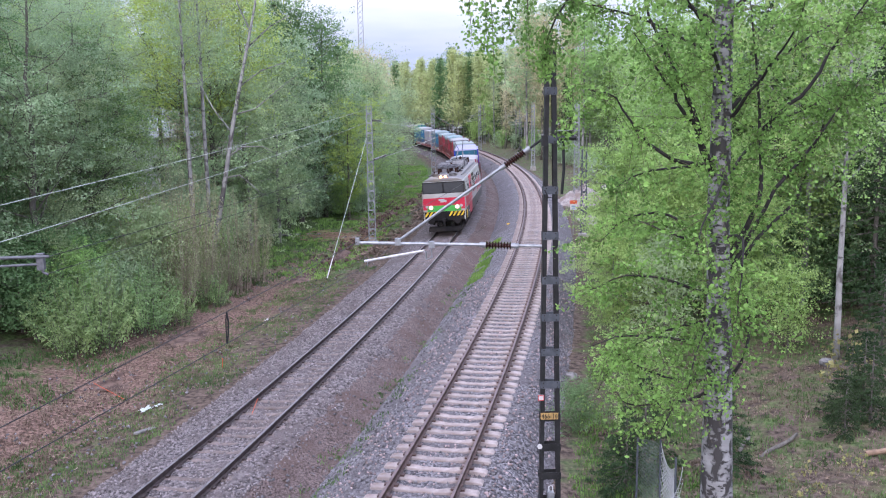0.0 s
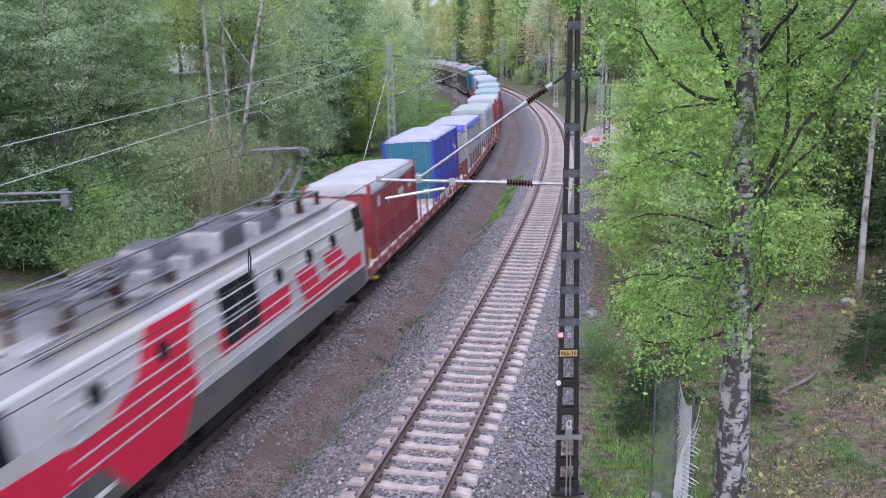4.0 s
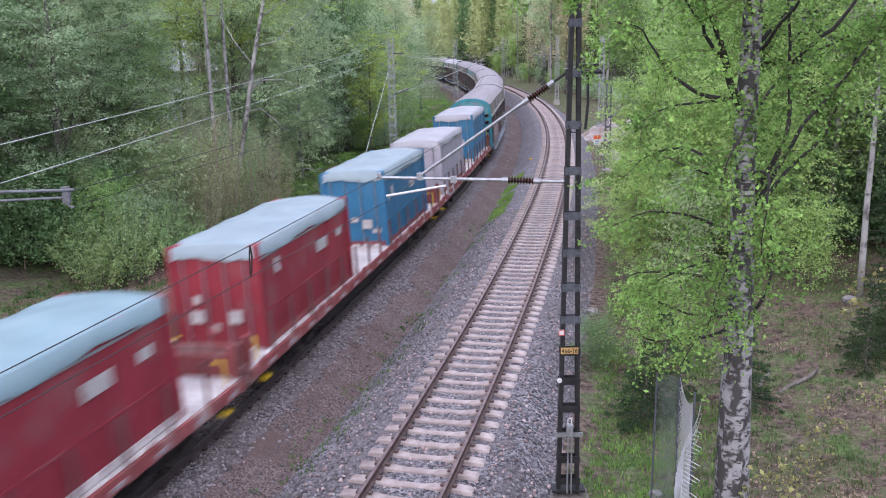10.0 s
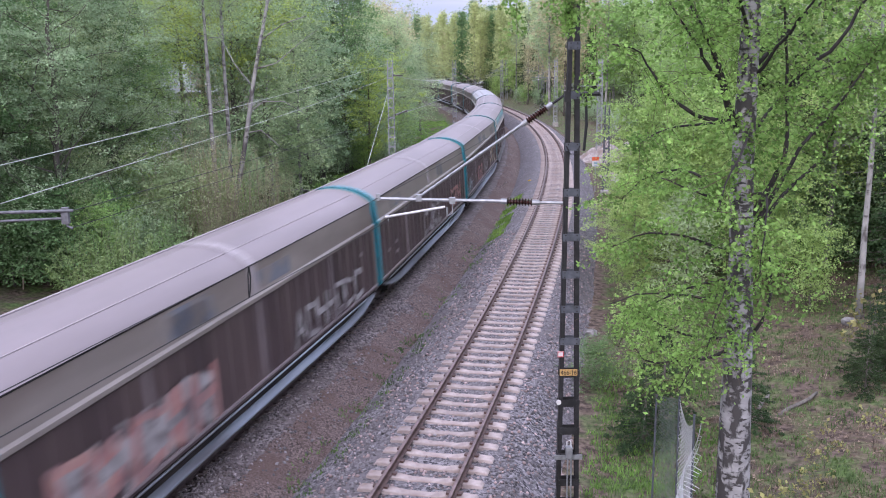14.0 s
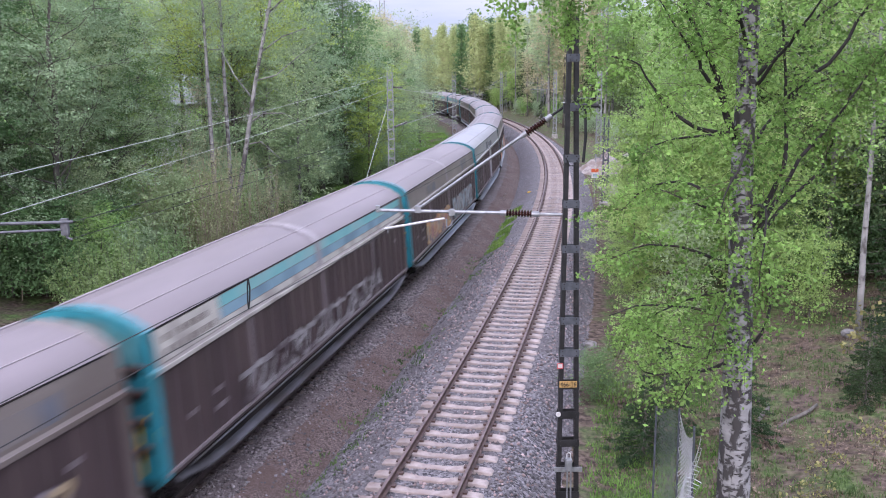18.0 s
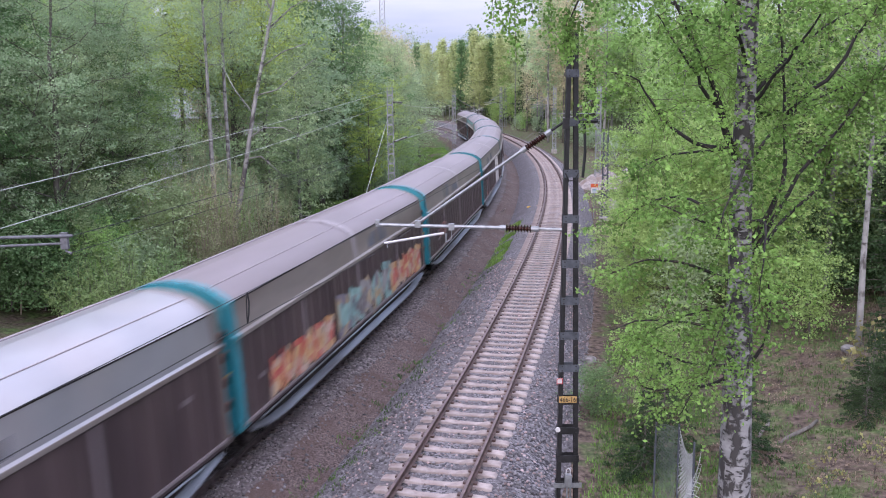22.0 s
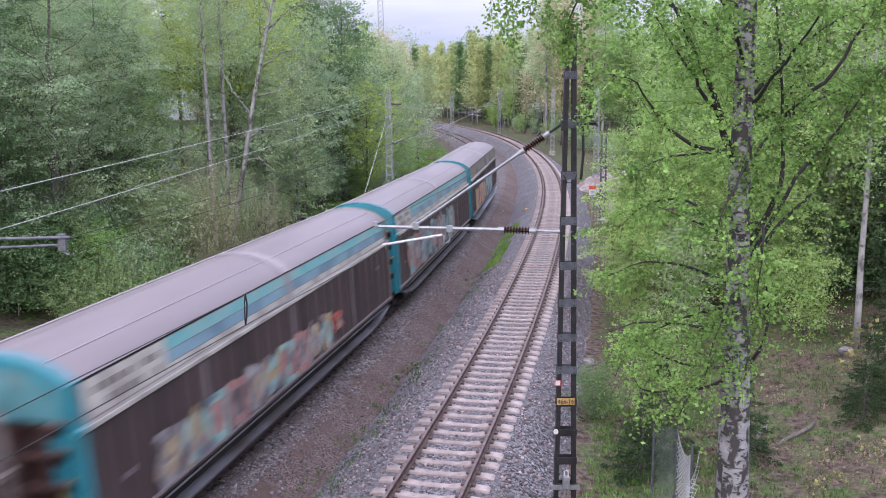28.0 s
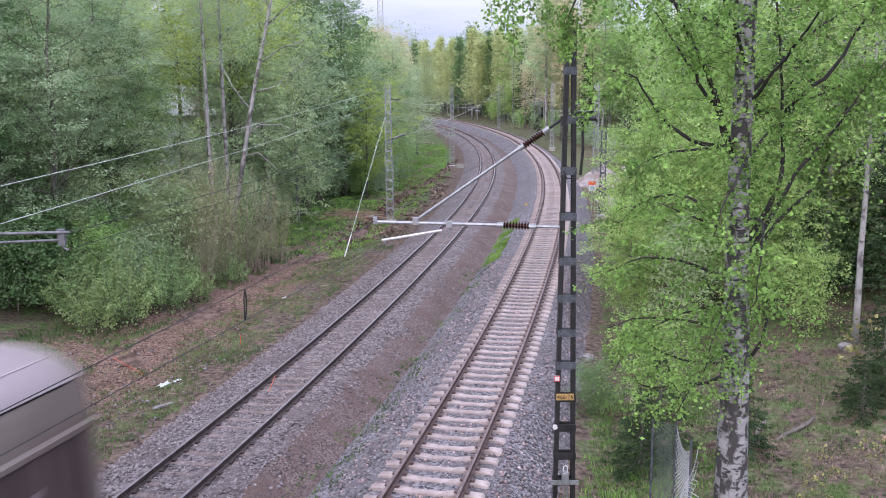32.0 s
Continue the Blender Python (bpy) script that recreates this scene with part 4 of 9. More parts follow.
# container flats
M_WSEAM = mat("roof_seam", (0.3, 0.265, 0.275), 0.5, var=0.1)
M_WAGON = mat("wagon_oxide_red", (0.24, 0.055, 0.055), 0.7, var=0.25, scale=2, dirt=(0.4, 0.3, 0.28), dscale=0.9, dedge=(0.52, 0.72))
M_DECK = mat("deck_pale", (0.58, 0.54, 0.52), 0.8, var=0.18, scale=1.5, dirt=(0.35, 0.28, 0.25), dscale=0.8, dedge=(0.5, 0.75))
M_LABEL = mat("label_grey_white", (0.4, 0.38, 0.37), 0.7, var=0.2, scale=4)
M_STRIPE = mat("stripe_worn_yellow", (0.42, 0.27, 0.06), 0.7, var=0.3, scale=3, dirt=(0.25, 0.06, 0.05), dscale=2.0)
M_STAKE = mat("stake_dull_red", (0.13, 0.06, 0.06), 0.7, var=0.25, scale=3)
TARP = {}
BODY = {}


def paint(table, key, color, rough, dirt, bump=0.0):
    if key not in table:
        table[key] = mat(key, color, rough, var=0.1, scale=1.2, dirt=dirt, dscale=0.8, dedge=(0.52, 0.75), bump=bump, bscale=6, spec=0.3)
    return table[key]


def flat_wagon(front, serial):
    L = 11.4
    w = thing("container_flat_wagon", Matrix.Identity(4), "oxide-red flat wagon with a pale deck carrying two containers", "railway wagon", "container flat wagons")
    g = Geo()
    for sx in (-1, 1):
        g.box(sx * 1.33 - 0.06, sx * 1.33 + 0.06, -L, L, 0.86, 1.16)
    g.box(-1.3, 1.3, -L, -L + 0.14, 0.75, 1.16).box(-1.3, 1.3, L - 0.14, L, 0.75, 1.16)
    g.box(-0.3, 0.3, -L, L, 0.6, 1.1)
    part("sill", g, M_WAGON, w, "oxide-red side sill", bevel=0.015)
    d = part("deck", Geo().box(-1.31, 1.31, -L + 0.1, L - 0.1, 1.1, 1.18), M_DECK, w, "pale worn deck")
    for k in range(38):
        y = -L + 0.3 + k * 0.6
        bar("deck_seam", -1.3, 1.3, y, y + 0.02, 1.178, 1.186, M_WAGON, d)
    for k in range(30):
        y = -L + 0.5 + k * 0.76
        for sx in (-1, 1):
            bar("stake_pocket", sx * 1.4 - 0.045, sx * 1.4 + 0.045, y, y + 0.1, 0.88, 1.12 if k % 3 else 1.28, M_WAGON, w)
            if k % 2:
                bar("stake", sx * 1.37 - 0.03, sx * 1.37 + 0.03, y + 0.01, y + 0.09, 1.1, 2.2, M_STAKE, w, "slim upright steel stake")
    for k in range(15):
        y = -L + 0.9 + k * 1.5
        for sx in (-1, 1):
            bar("label_plate", sx * 1.41 - 0.02, sx * 1.41 + 0.02, y, y + 0.4, 0.94, 1.02, M_WSEAM, w)
    for sg in (-1, 1):
        y = sg * (L - 0.12)
        part("end_stanchion", Geo().box(-1.28, -1.1, y - 0.08, y + 0.08, 1.16, 2.0).box(1.1, 1.28, y - 0.08, y + 0.08, 1.16, 2.0).box(-1.28, 1.28, y - 0.04, y + 0.04, 1.2, 1.75),
             M_WAGON, w, "oxide-red end board", bevel=0.015)
        for sx in (-1, 1):
            part("hand_rail", Geo().tube([(sx * 1.2, y - sg * 0.5, 1.2), (sx * 1.2, y - sg * 0.5, 1.75), (sx * 0.9, y - sg * 0.5, 1.75)], 0.025, 6), M_HAZ, w, "yellow hand rail")
        bar("step", 1.12, 1.36, y - sg * 0.75 - 0.1, y - sg * 0.75 + 0.1, 0.55, 0.62, M_HAZ, w, "yellow step")
        bogie(w, sg * 8.0, 1.8)
        buffers(w, sg * L, sg * 0.5)
    # webs added in black to stand for the shade below the deck
    for x in (-1.08, 1.08):
        part("underframe_web", Geo().prism([(-6.4, 0.72), (6.4, 0.72), (5.6, 0.36), (-5.6, 0.36)], x - 0.04, x + 0.04, 0), M_UNDER, w, "black web added to deepen the shade under the wagon")
    part("brake_gear", Geo().box(-0.5, 0.5, -2.2, -0.8, 0.35, 0.75).tube([(0.6, 0.2, 0.55), (0.6, 1.6, 0.55)], 0.17, 10).box(-1.1, 1.1, 2.6, 3.0, 0.4, 0.7), M_UNDER, w)
    part("rail_clearance_rod", Geo().tube([(1.15, -6.5, 0.62), (1.15, 6.5, 0.62)], 0.03, 5).tube([(-1.15, -6.5, 0.62), (-1.15, 6.5, 0.62)], 0.03, 5), M_UNDER, w)
    TRAIN.append((w, front + L, 8.0))
    return w


M_TAGEND = mat("reflector_red", (0.5, 0.05, 0.05), 0.4, var=0.15)


def container(front, body, tarp, label, end=None, tall=4.05, seed=0, hang=1.0, plates=True, badge=False, edge=None, marks=()):
    """A curtain-sided swap body under a sheet."""
    rng = random.Random(seed)
    half = 3.62
    c = thing("container", Matrix.Identity(4), label, "container", "containers on the train")
    z0, z1, hw = 1.2, tall - 0.06, 1.245
    part("body", Geo().box(-hw, hw, -half, half, z0 + 0.16, z1), body, c, bevel=0.02)
    part("base_frame", Geo().box(-hw - 0.01, hw + 0.01, -half - 0.01, half + 0.01, z0, z0 + 0.18), M_WAGON if rng.random() < 0.5 else M_DECK, c, bevel=0.01)
    if end:
        part("front_panel", Geo().box(-hw + 0.06, hw - 0.06, -half - 0.03, -half + 0.02, z0 + 0.2, z1 - 0.05), end, c, "teal front panel", bevel=0.01)
    for k in range(5):
        y = -half + 0.3 + k * (2 * half - 0.6) / 4
        for sx in (-1, 1):
            bar("side_post", sx * (hw + 0.008) - 0.008, sx * (hw + 0.008) + 0.008, y - 0.03, y + 0.03, z0 + 0.18, z1 - 0.3, body, c)
    for sx in (-1, 1):
        bar("side_rail", sx * (hw + 0.012) - 0.012, sx * (hw + 0.012) + 0.012, -half, half, z0 + 0.95, z0 + 1.0, body, c)
    for k in range(5):
        bar("stop_block", -1.05 + k * 0.45, -0.75 + k * 0.45, -half - 0.36, -half - 0.2, 1.18, 1.3, M_DECK, c, "pale stop block on the deck")
    for k in range(3):
        x = -0.95 + rng.uniform(0, 1.7)
        z = z0 + rng.uniform(0.35, 1.7)
        bar("end_plate", x, x + rng.uniform(0.2, 0.42), -half - 0.05, -half - 0.034, z, z + rng.uniform(0.15, 0.3), M_TAGEND if k == 1 and body.name == "container_red" else M_LABEL, c, "plate on the end wall")
    part("top_rail", Geo().box(hw, hw + 0.03, -half, half, z1 - 0.42 * hang, z1 - 0.36 * hang).box(-hw - 0.03, -hw, -half, half, z1 - 0.42 * hang, z1 - 0.36 * hang), M_GALV, c, "pale rope rail under the sheet")
    if plates:
        for k in range(12):
            y = -half + 0.2 + k * (2 * half - 0.4) / 11
            for sx in (-1, 1):
                bar("strap", sx * (hw + 0.02) - 0.008, sx * (hw + 0.02) + 0.008, y - 0.03, y + 0.03, z0 + 0.1, z0 + 0.7, body, c)
    for x in (-hw, hw):
        for y in (-half, half):
            part("corner_post", Geo().box(x - 0.07, x + 0.07, y - 0.07, y + 0.07, z0, z1), body, c, bevel=0.015)
    for k in range(4):
        x = -0.9 + k * 0.6
        part("door_bar", Geo().tube([(x, -half - 0.06, z0 + 0.2), (x, -half - 0.06, z1 - 0.2)], 0.02, 6), M_GALV, c)
    if plates:
        for x, y0, y1, za, zb in ((hw + 0.028, 0.6, 1.5, 2.8, 3.15), (hw + 0.028, 2.4, 2.9, 2.9, 3.15), (hw + 0.028, -2.6, -2.3, 3.0, 3.4)):
            bar("label_plate", x - 0.005, x + 0.005, y0, y1, za, zb, M_LABEL, c, "pale plate")
        for x in (-0.8, 0.3):
            bar("label_plate", x, x + 0.4, -half - 0.09, -half - 0.07, 1.9, 2.25, M_LABEL, c, "pale plate")
    # sheet over the top, sagging and wrinkled, hanging over the edges
    g = Geo()
    nx, ny = 10, 22
    ph = rng.uniform(0, 6)

    def drop(u):
        return hang * 0.34 + 0.05 * hang * math.sin(u * 1.6 + ph) + 0.02 * math.sin(u * 5.3 + ph * 2)
    for j in range(ny + 1):
        y = -half - 0.05 + (2 * half + 0.1) * j / ny
        row = [(-hw - 0.05, y, z1 - drop(y + 3))]
        for i in range(nx + 1):
            x = -hw - 0.03 + (2 * hw + 0.06) * i / nx
            crown = 0.09 * (1 - (x / hw) ** 2) - 0.05 * max(0.0, abs(y) / half - 0.8) * 5
            row.append((x, y, z1 + 0.015 + crown + 0.022 * math.sin(y * 2.6 + ph) * math.cos(x * 1.9) + 0.012 * math.sin(y * 7 + x * 3)))
        row.append((hw + 0.05, y, z1 - drop(y)))
        g.v += row
    k = nx + 3
    for j in range(ny):
        for i in range(k - 1):
            g.f.append((j * k + i, j * k + i + 1, j * k + k + i + 1, j * k + k + i))
            g.m.append(1 if edge and i in (0, k - 2) else 0)
    for j, sg in ((0, -1), (ny, 1)):
        b = len(g.v)
        g.v += [(p[0], p[1] + sg * 0.02, min(p[2], z1) - drop(p[0] * 2 + 1)) for p in g.v[j * k:(j + 1) * k]]
        for i in range(k - 1):
            g.f.append((j * k + i, j * k + i + 1, b + i + 1, b + i))
            g.m.append(1 if edge else 0)
    for y0, y1, za, zb, m in marks:
        bar("label_plate", hw + 0.016, hw + 0.03, y0, y1, za, zb, m, c, "coloured plate on the side")
    part("cover_sheet", g, [tarp, edge] if edge else tarp, c, "wrinkled cover sheet", smooth=True)
    if badge:
        bar("yellow_stripe", hw + 0.014, hw + 0.03, -1.0, -0.66, z0 + 0.35, z1 - 0.4, M_STRIPE, c, "worn yellow stripe")
        bar("blue_mark", hw + 0.02, hw + 0.036, -1.02, -0.64, 2.3, 2.65, b_sky, c, "blue mark on the stripe")
    TRAIN.append((c, front + half, 8.0))
    return c


# sliding-wall wagons
M_BROWN = mat("wagon_brown", (0.055, 0.036, 0.039), 0.55, var=0.25, scale=1.5, dirt=(0.095, 0.066, 0.063), dscale=0.5, dedge=(0.45, 0.7), stretch=(1, 1, 0.25))
M_TAUPE = mat("wagon_taupe", (0.225, 0.195, 0.18), 0.45, 0.1, var=0.15, scale=1.5, dirt=(0.14, 0.11, 0.1), dscale=0.5, stretch=(1, 0.25, 1))
M_WROOF = mat("wagon_roof", (0.215, 0.18, 0.192), 0.5, 0.05, var=0.12, scale=1.0, dirt=(0.21, 0.175, 0.18), dscale=0.4, stretch=(1, 0.2, 1))
M_SILVER = mat("wagon_silver", (0.36, 0.36, 0.39), 0.35, 0.5, var=0.1, scale=1.0, dirt=(0.4, 0.38, 0.4), dscale=0.4)
M_TEAL = mat("wagon_teal", (0.022, 0.24, 0.3), 0.45, var=0.12, scale=2, dirt=(0.05, 0.2, 0.23), dscale=1.2)
M_PALE = mat("wagon_pale_stripe", (0.55, 0.6, 0.58), 0.5, var=0.12, scale=2, dirt=(0.35, 0.42, 0.42), dscale=0.6)
M_MINT = mat("wagon_mint_stripe", (0.16, 0.42, 0.43), 0.5, var=0.12, scale=2, dirt=(0.25, 0.42, 0.42), dscale=0.6)
M_STEELBLUE = mat("wagon_blue_stripe", (0.2, 0.33, 0.4), 0.5, var=0.15, scale=2, dirt=(0.12, 0.2, 0.26), dscale=0.8)
M_CREAM = mat("wagon_cream", (0.5, 0.47, 0.43), 0.5, var=0.15, scale=2, dirt=(0.3, 0.27, 0.25), dscale=1.2)
M_FLANGE = mat("sill_flange", (0.36, 0.42, 0.5), 0.4, 0.2, var=0.25, scale=1.2, dirt=(0.12, 0.12, 0.13), dscale=0.6, stretch=(1, 0.2, 1))
M_SILL = mat("wagon_sill", (0.13, 0.13, 0.145), 0.5, 0.3, var=0.25, scale=2, dirt=(0.07, 0.06, 0.06), dscale=0.7)
SPRAY = {n: mat("spray_" + n, c, 0.6, var=0.3, scale=2.5, color2=d, dirt=e, dscale=1.8, dedge=(0.5, 0.58)) for n, c, d, e in (
    ("orange", (0.6, 0.26, 0.1), (0.62, 0.42, 0.22), (0.45, 0.33, 0.24)), ("red", (0.55, 0.06, 0.05), (0.5, 0.16, 0.12), (0.5, 0.36, 0.3)),
    ("white", (0.27, 0.25, 0.255), (0.36, 0.34, 0.345), (0.1, 0.078, 0.084)), ("mint", (0.2, 0.38, 0.37), (0.3, 0.46, 0.43), (0.12, 0.15, 0.17)),
    ("sand", (0.4, 0.28, 0.16), (0.46, 0.37, 0.25), (0.18, 0.16, 0.2)), ("rose", (0.45, 0.17, 0.17), (0.4, 0.25, 0.22), (0.25, 0.15, 0.15)),
    ("pale_blue", (0.24, 0.31, 0.35), (0.36, 0.41, 0.44), (0.13, 0.15, 0.18)))}
SIDE = [(1.5, 1.0), (1.55, 1.06), (1.55, 3.26), (1.6, 3.3), (1.6, 3.38), (1.53, 3.42), (1.47, 4.18), (1.36, 4.3), (1.14, 4.45), (0.86, 4.58), (0.48, 4.69), (0.0, 4.74)]


M_ENDRUST = mat("end_wall_rust", (0.16, 0.075, 0.06), 0.8, var=0.3, scale=3, dirt=(0.06, 0.045, 0.042), dscale=1.2)
M_TEAL_OLD = mat("faded_teal", (0.09, 0.27, 0.29), 0.6, var=0.2, scale=2, dirt=(0.17, 0.22, 0.22), dscale=1.1)
M_SMEAR = mat("paint_smear", (0.13, 0.14, 0.17), 0.6, var=0.25, scale=2, dirt=(0.19, 0.165, 0.155), dscale=1.5, dedge=(0.42, 0.58))
# sprayed strokes in a unit square, from end to end
STROKES = [[(0, 0, 0, 1), (0, 1, 1, 0.85), (0, 0, 1, 0.1)], [(0, 0, 0.1, 1), (0.9, 0, 1, 1), (0.05, 0.5, 0.95, 0.55)], [(0, 0, 0.5, 1), (0.5, 1, 1, 0), (0.2, 0.35, 0.8, 0.4)],
           [(0.1, 0.1, 0.9, 0), (0.9, 0, 1, 0.9), (1, 0.9, 0, 1), (0, 1, 0.1, 0.1)], [(0, 1, 1, 0.9), (1, 0.9, 0.2, 0.1), (0.2, 0.1, 1, 0)], [(0.1, 0, 0, 1), (0, 1, 0.9, 0.8), (0.9, 0.8, 0.1, 0.5), (0.1, 0.5, 1, 0)]]


def boxed_wagon(front, label, upper="taupe", roof=M_WROOF, graffiti=(), door=None, last=False, seed=0):
    L = 9.95
    rng = random.Random(seed)
    w = thing("sliding_wall_wagon", Matrix.Identity(4), label, "railway wagon", "brown covered wagons")

    def shell(y0, y1, grow=0.0, lo=0, hi=len(SIDE), side=0):
        pts = [(x + (grow if x > 0.01 else 0), z + grow * 0.5) for x, z in SIDE[lo:hi]]
        g = Geo()
        for sx in ((-1, 1) if not side else (side,)):
            n = len(pts)
            g.add([(sx * x, y, z) for y in (y0, y1) for x, z in pts], [(i, i + 1, i + 1 + n, i + n) for i in range(n - 1)])
        return g

    F, R = -L + 0.14, L - 0.15          # front and rear faces
    outline = SIDE + [(-x, z) for x, z in SIDE[-2::-1]]
    part("core", Geo().prism(outline, F + 0.5, R - 0.5, 1), M_BROWN, w)
    for sg in (-1, 1):
        y = F if sg < 0 else R
        part("lower_wall", shell(F + 0.1, R - 0.05, 0.012, 1, 3, sg), M_BROWN, w, "dark brown ribbed sliding wall")
        for k in range(27):
            yy = -L + 0.7 + k * 0.715
            bar("wall_rib", sg * 1.555, sg * 1.592, yy, yy + 0.06, 1.25, 3.24, M_BROWN, w)
        for yy in (-0.06, 5.1, -5.3):
            bar("door_joint", sg * 1.56, sg * 1.604, yy, yy + 0.12, 1.22, 3.25, M_WROOF, w, "worn pale door edge")
        up = {"taupe": M_TAUPE, "silver": M_SILVER, "stripe": M_TAUPE}[upper]
        part("upper_wall", shell(F + 0.1, R - 0.05, 0.014, 2, 7, sg), up, w, "taupe slanted upper wall" if upper != "silver" else "silvery upper wall")

        def band_plate(name, y0, y1, za, zb, m, lab="", proud=0.024):
            q = [(sg * (1.53 - (z - 3.42) * 0.079 + proud), yy, z) for yy in (y0, y1) for z in (za, zb)]
            part(name, Geo().add(q + [(a - sg * 0.02, b, c) for a, b, c in q], [(0, 1, 3, 2), (4, 5, 7, 6), (0, 1, 5, 4), (2, 3, 7, 6), (0, 2, 6, 4), (1, 3, 7, 5)]), m, w, lab)

        if upper == "stripe":
            band_plate("upper_stripe", -L + 3.4, L - 0.5, 3.88, 4.14, M_MINT, "mint teal stripe")
            band_plate("upper_stripe", -L + 3.4, L - 0.5, 3.62, 3.86, M_STEELBLUE, "steel blue stripe")
            band_plate("upper_stripe", -L + 3.4, L - 0.5, 3.45, 3.6, M_CREAM, "cream lower stripe")
            band_plate("upper_panel", -L + 0.55, -L + 3.35, 3.45, 4.14, M_CREAM, "worn cream panel with marks")
            for row, za in enumerate((3.56, 3.84)):
                for k in range(7):
                    if (k + row + seed) % 5:
                        band_plate("panel_mark", -L + 0.85 + k * 0.33, -L + 1.06 + k * 0.33 + 0.05 * (k % 2), za, za + 0.15, M_TAUPE, "", 0.03)
        band_plate("joint_band", -0.2, 0.2, 3.43, 4.15, M_WSEAM if upper != "silver" else M_SILVER, "pale band at the wall's joint", 0.028)
        if upper != "stripe":
            for k in range(3):
                yy = -L + rng.uniform(2, 16)
                band_plate("upper_smear", yy, yy + rng.uniform(0.8, 2.2), 3.5, rng.uniform(3.8, 4.1), M_SMEAR, "faded smear of blue paint", 0.018)
        part("ledge", Geo().box(sg * 1.5, sg * 1.63, F + 0.1, R - 0.05, 3.29, 3.39), M_CREAM if upper == "stripe" else M_TAUPE, w, "pale ledge" if upper == "stripe" else "", bevel=0.01)
        # deep sill blackened as a shaded recess, bright lower flange rising towards the ends
        part("side_sill", Geo().box(sg * 1.3, sg * 1.52, F + 0.2, R - 0.2, 0.98, 1.2), M_UNDER, w, "side sill blackened for the shaded recess")
        part("wall_foot", Geo().box(sg * 1.5, sg * 1.62, F + 0.15, R - 0.1, 1.17, 1.23), M_WROOF, w, "worn pinkish wall foot")
        m_fl = M_SILL if upper == "stripe" else M_FLANGE
        fl = [(F + 0.5, 1.0), (F + 1.9, 0.72), (F + 3.0, 0.66), (R - 3.0, 0.66), (R - 1.9, 0.72), (R - 0.5, 1.0)]
        g1, g2 = Geo(), Geo()
        for (ya, za), (yb, zb) in zip(fl[:-1], fl[1:]):
            g1.add([(sg * 1.36, ya, za), (sg * 1.62, ya, za - 0.05), (sg * 1.62, yb, zb - 0.05), (sg * 1.36, yb, zb), (sg * 1.36, ya, za - 0.04), (sg * 1.62, ya, za - 0.09), (sg * 1.62, yb, zb - 0.09), (sg * 1.36, yb, zb - 0.04)],
                   [(0, 1, 2, 3), (4, 5, 6, 7), (1, 5, 6, 2), (0, 4, 7, 3), (0, 1, 5, 4), (3, 2, 6, 7)])
            # black sheet stands for the shade between wall foot and flange
            g2.add([(sg * 1.36, ya, za), (sg * 1.36, yb, zb), (sg * 1.36, yb, 1.0), (sg * 1.36, ya, 1.0)], [(0, 1, 2, 3)])
        part("lower_flange", g1, m_fl, w, "bright bluish lower flange" if m_fl is M_FLANGE else "dull grey lower flange")
        part("sill_web", g2, M_UNDER, w)
        part("sill_pipe", Geo().tube([(sg * 1.55, F + 1.2, 0.98), (sg * 1.55, R - 1.2, 0.98)], 0.028, 6), m_fl, w)
        # ends: a frame open to the gap, a filled arch above, a recessed wall with its ladder
        m_end = M_TEAL if sg < 0 else M_BROWN
        part("end_frame", shell(y, y - sg * 0.27, 0.035), m_end if sg < 0 else M_TAUPE, w, "teal end frame" if sg < 0 else "")
        inner = [(x * 0.9, 1.0 + (z - 1.0) * 0.95) for x, z in SIDE]
        inn = inner + [(-x, z) for x, z in inner[-2::-1]]
        n = len(outline)
        part("end_rim", Geo().add([(x, y, z) for x, z in outline] + [(x, y, z) for x, z in inn] + [(x, y - sg * 0.5, z) for x, z in inn],
             [(i, i + 1, n + i + 1, n + i) for i in range(n - 1)] + [(n + i, n + i + 1, 2 * n + i + 1, 2 * n + i) for i in range(n - 1)]), m_end, w)
        part("end_wall", Geo().prism([(-1.45, 1.02), (1.45, 1.02), (1.45, 3.3), (1.36, 4.2), (0, 4.55), (-1.36, 4.2), (-1.45, 3.3)], y - sg * 0.52, y - sg * 0.42, 1), M_ENDRUST, w, "rusty brown end wall", bevel=0.02)
        if sg < 0:
            arch = [(x * 0.93, 1.0 + (z - 1.0) * 0.965) for x, z in SIDE if z > 3.4]
            part("end_arch", Geo().prism([(1.38, 3.55)] + arch + [(-x, z) for x, z in arch[-2::-1]] + [(-1.38, 3.55)], y + 0.06, y + 0.12, 1), M_TEAL_OLD, w, "faded teal arch over the end wall")
            for sx in (-1, 1):
                cp = part("corner_panel", Geo().box(sx * 0.98, sx * 1.42, y + 0.05, y + 0.1, 1.05, 3.5), M_TEAL, w, "teal corner panel with black blocks for the steps' shaded recesses")
                for z in (1.6, 2.2, 2.8, 3.3):
                    # raised black block drawn for the shade inside each step opening
                    bar("step_recess", sx * 1.02, sx * 1.34, y + 0.02, y + 0.07, z, z + 0.2, M_UNDER, cp)
                    bar("step_tread", sx * 1.0, sx * 1.4, y - 0.1, y + 0.06, z + 0.2, z + 0.25, M_ENDRUST, cp)
        for x in (-0.75, 0.0, 0.75):
            bar("end_post", x - 0.06, x + 0.06, y - sg * 0.42, y - sg * 0.26, 1.0, 3.9, M_ENDRUST, w)
        for z in (1.55, 2.15, 2.75, 3.35):
            bar("end_shelf", -1.3, 1.3, y - sg * 0.42, y - sg * 0.2, z, z + 0.07, M_ENDRUST, w)
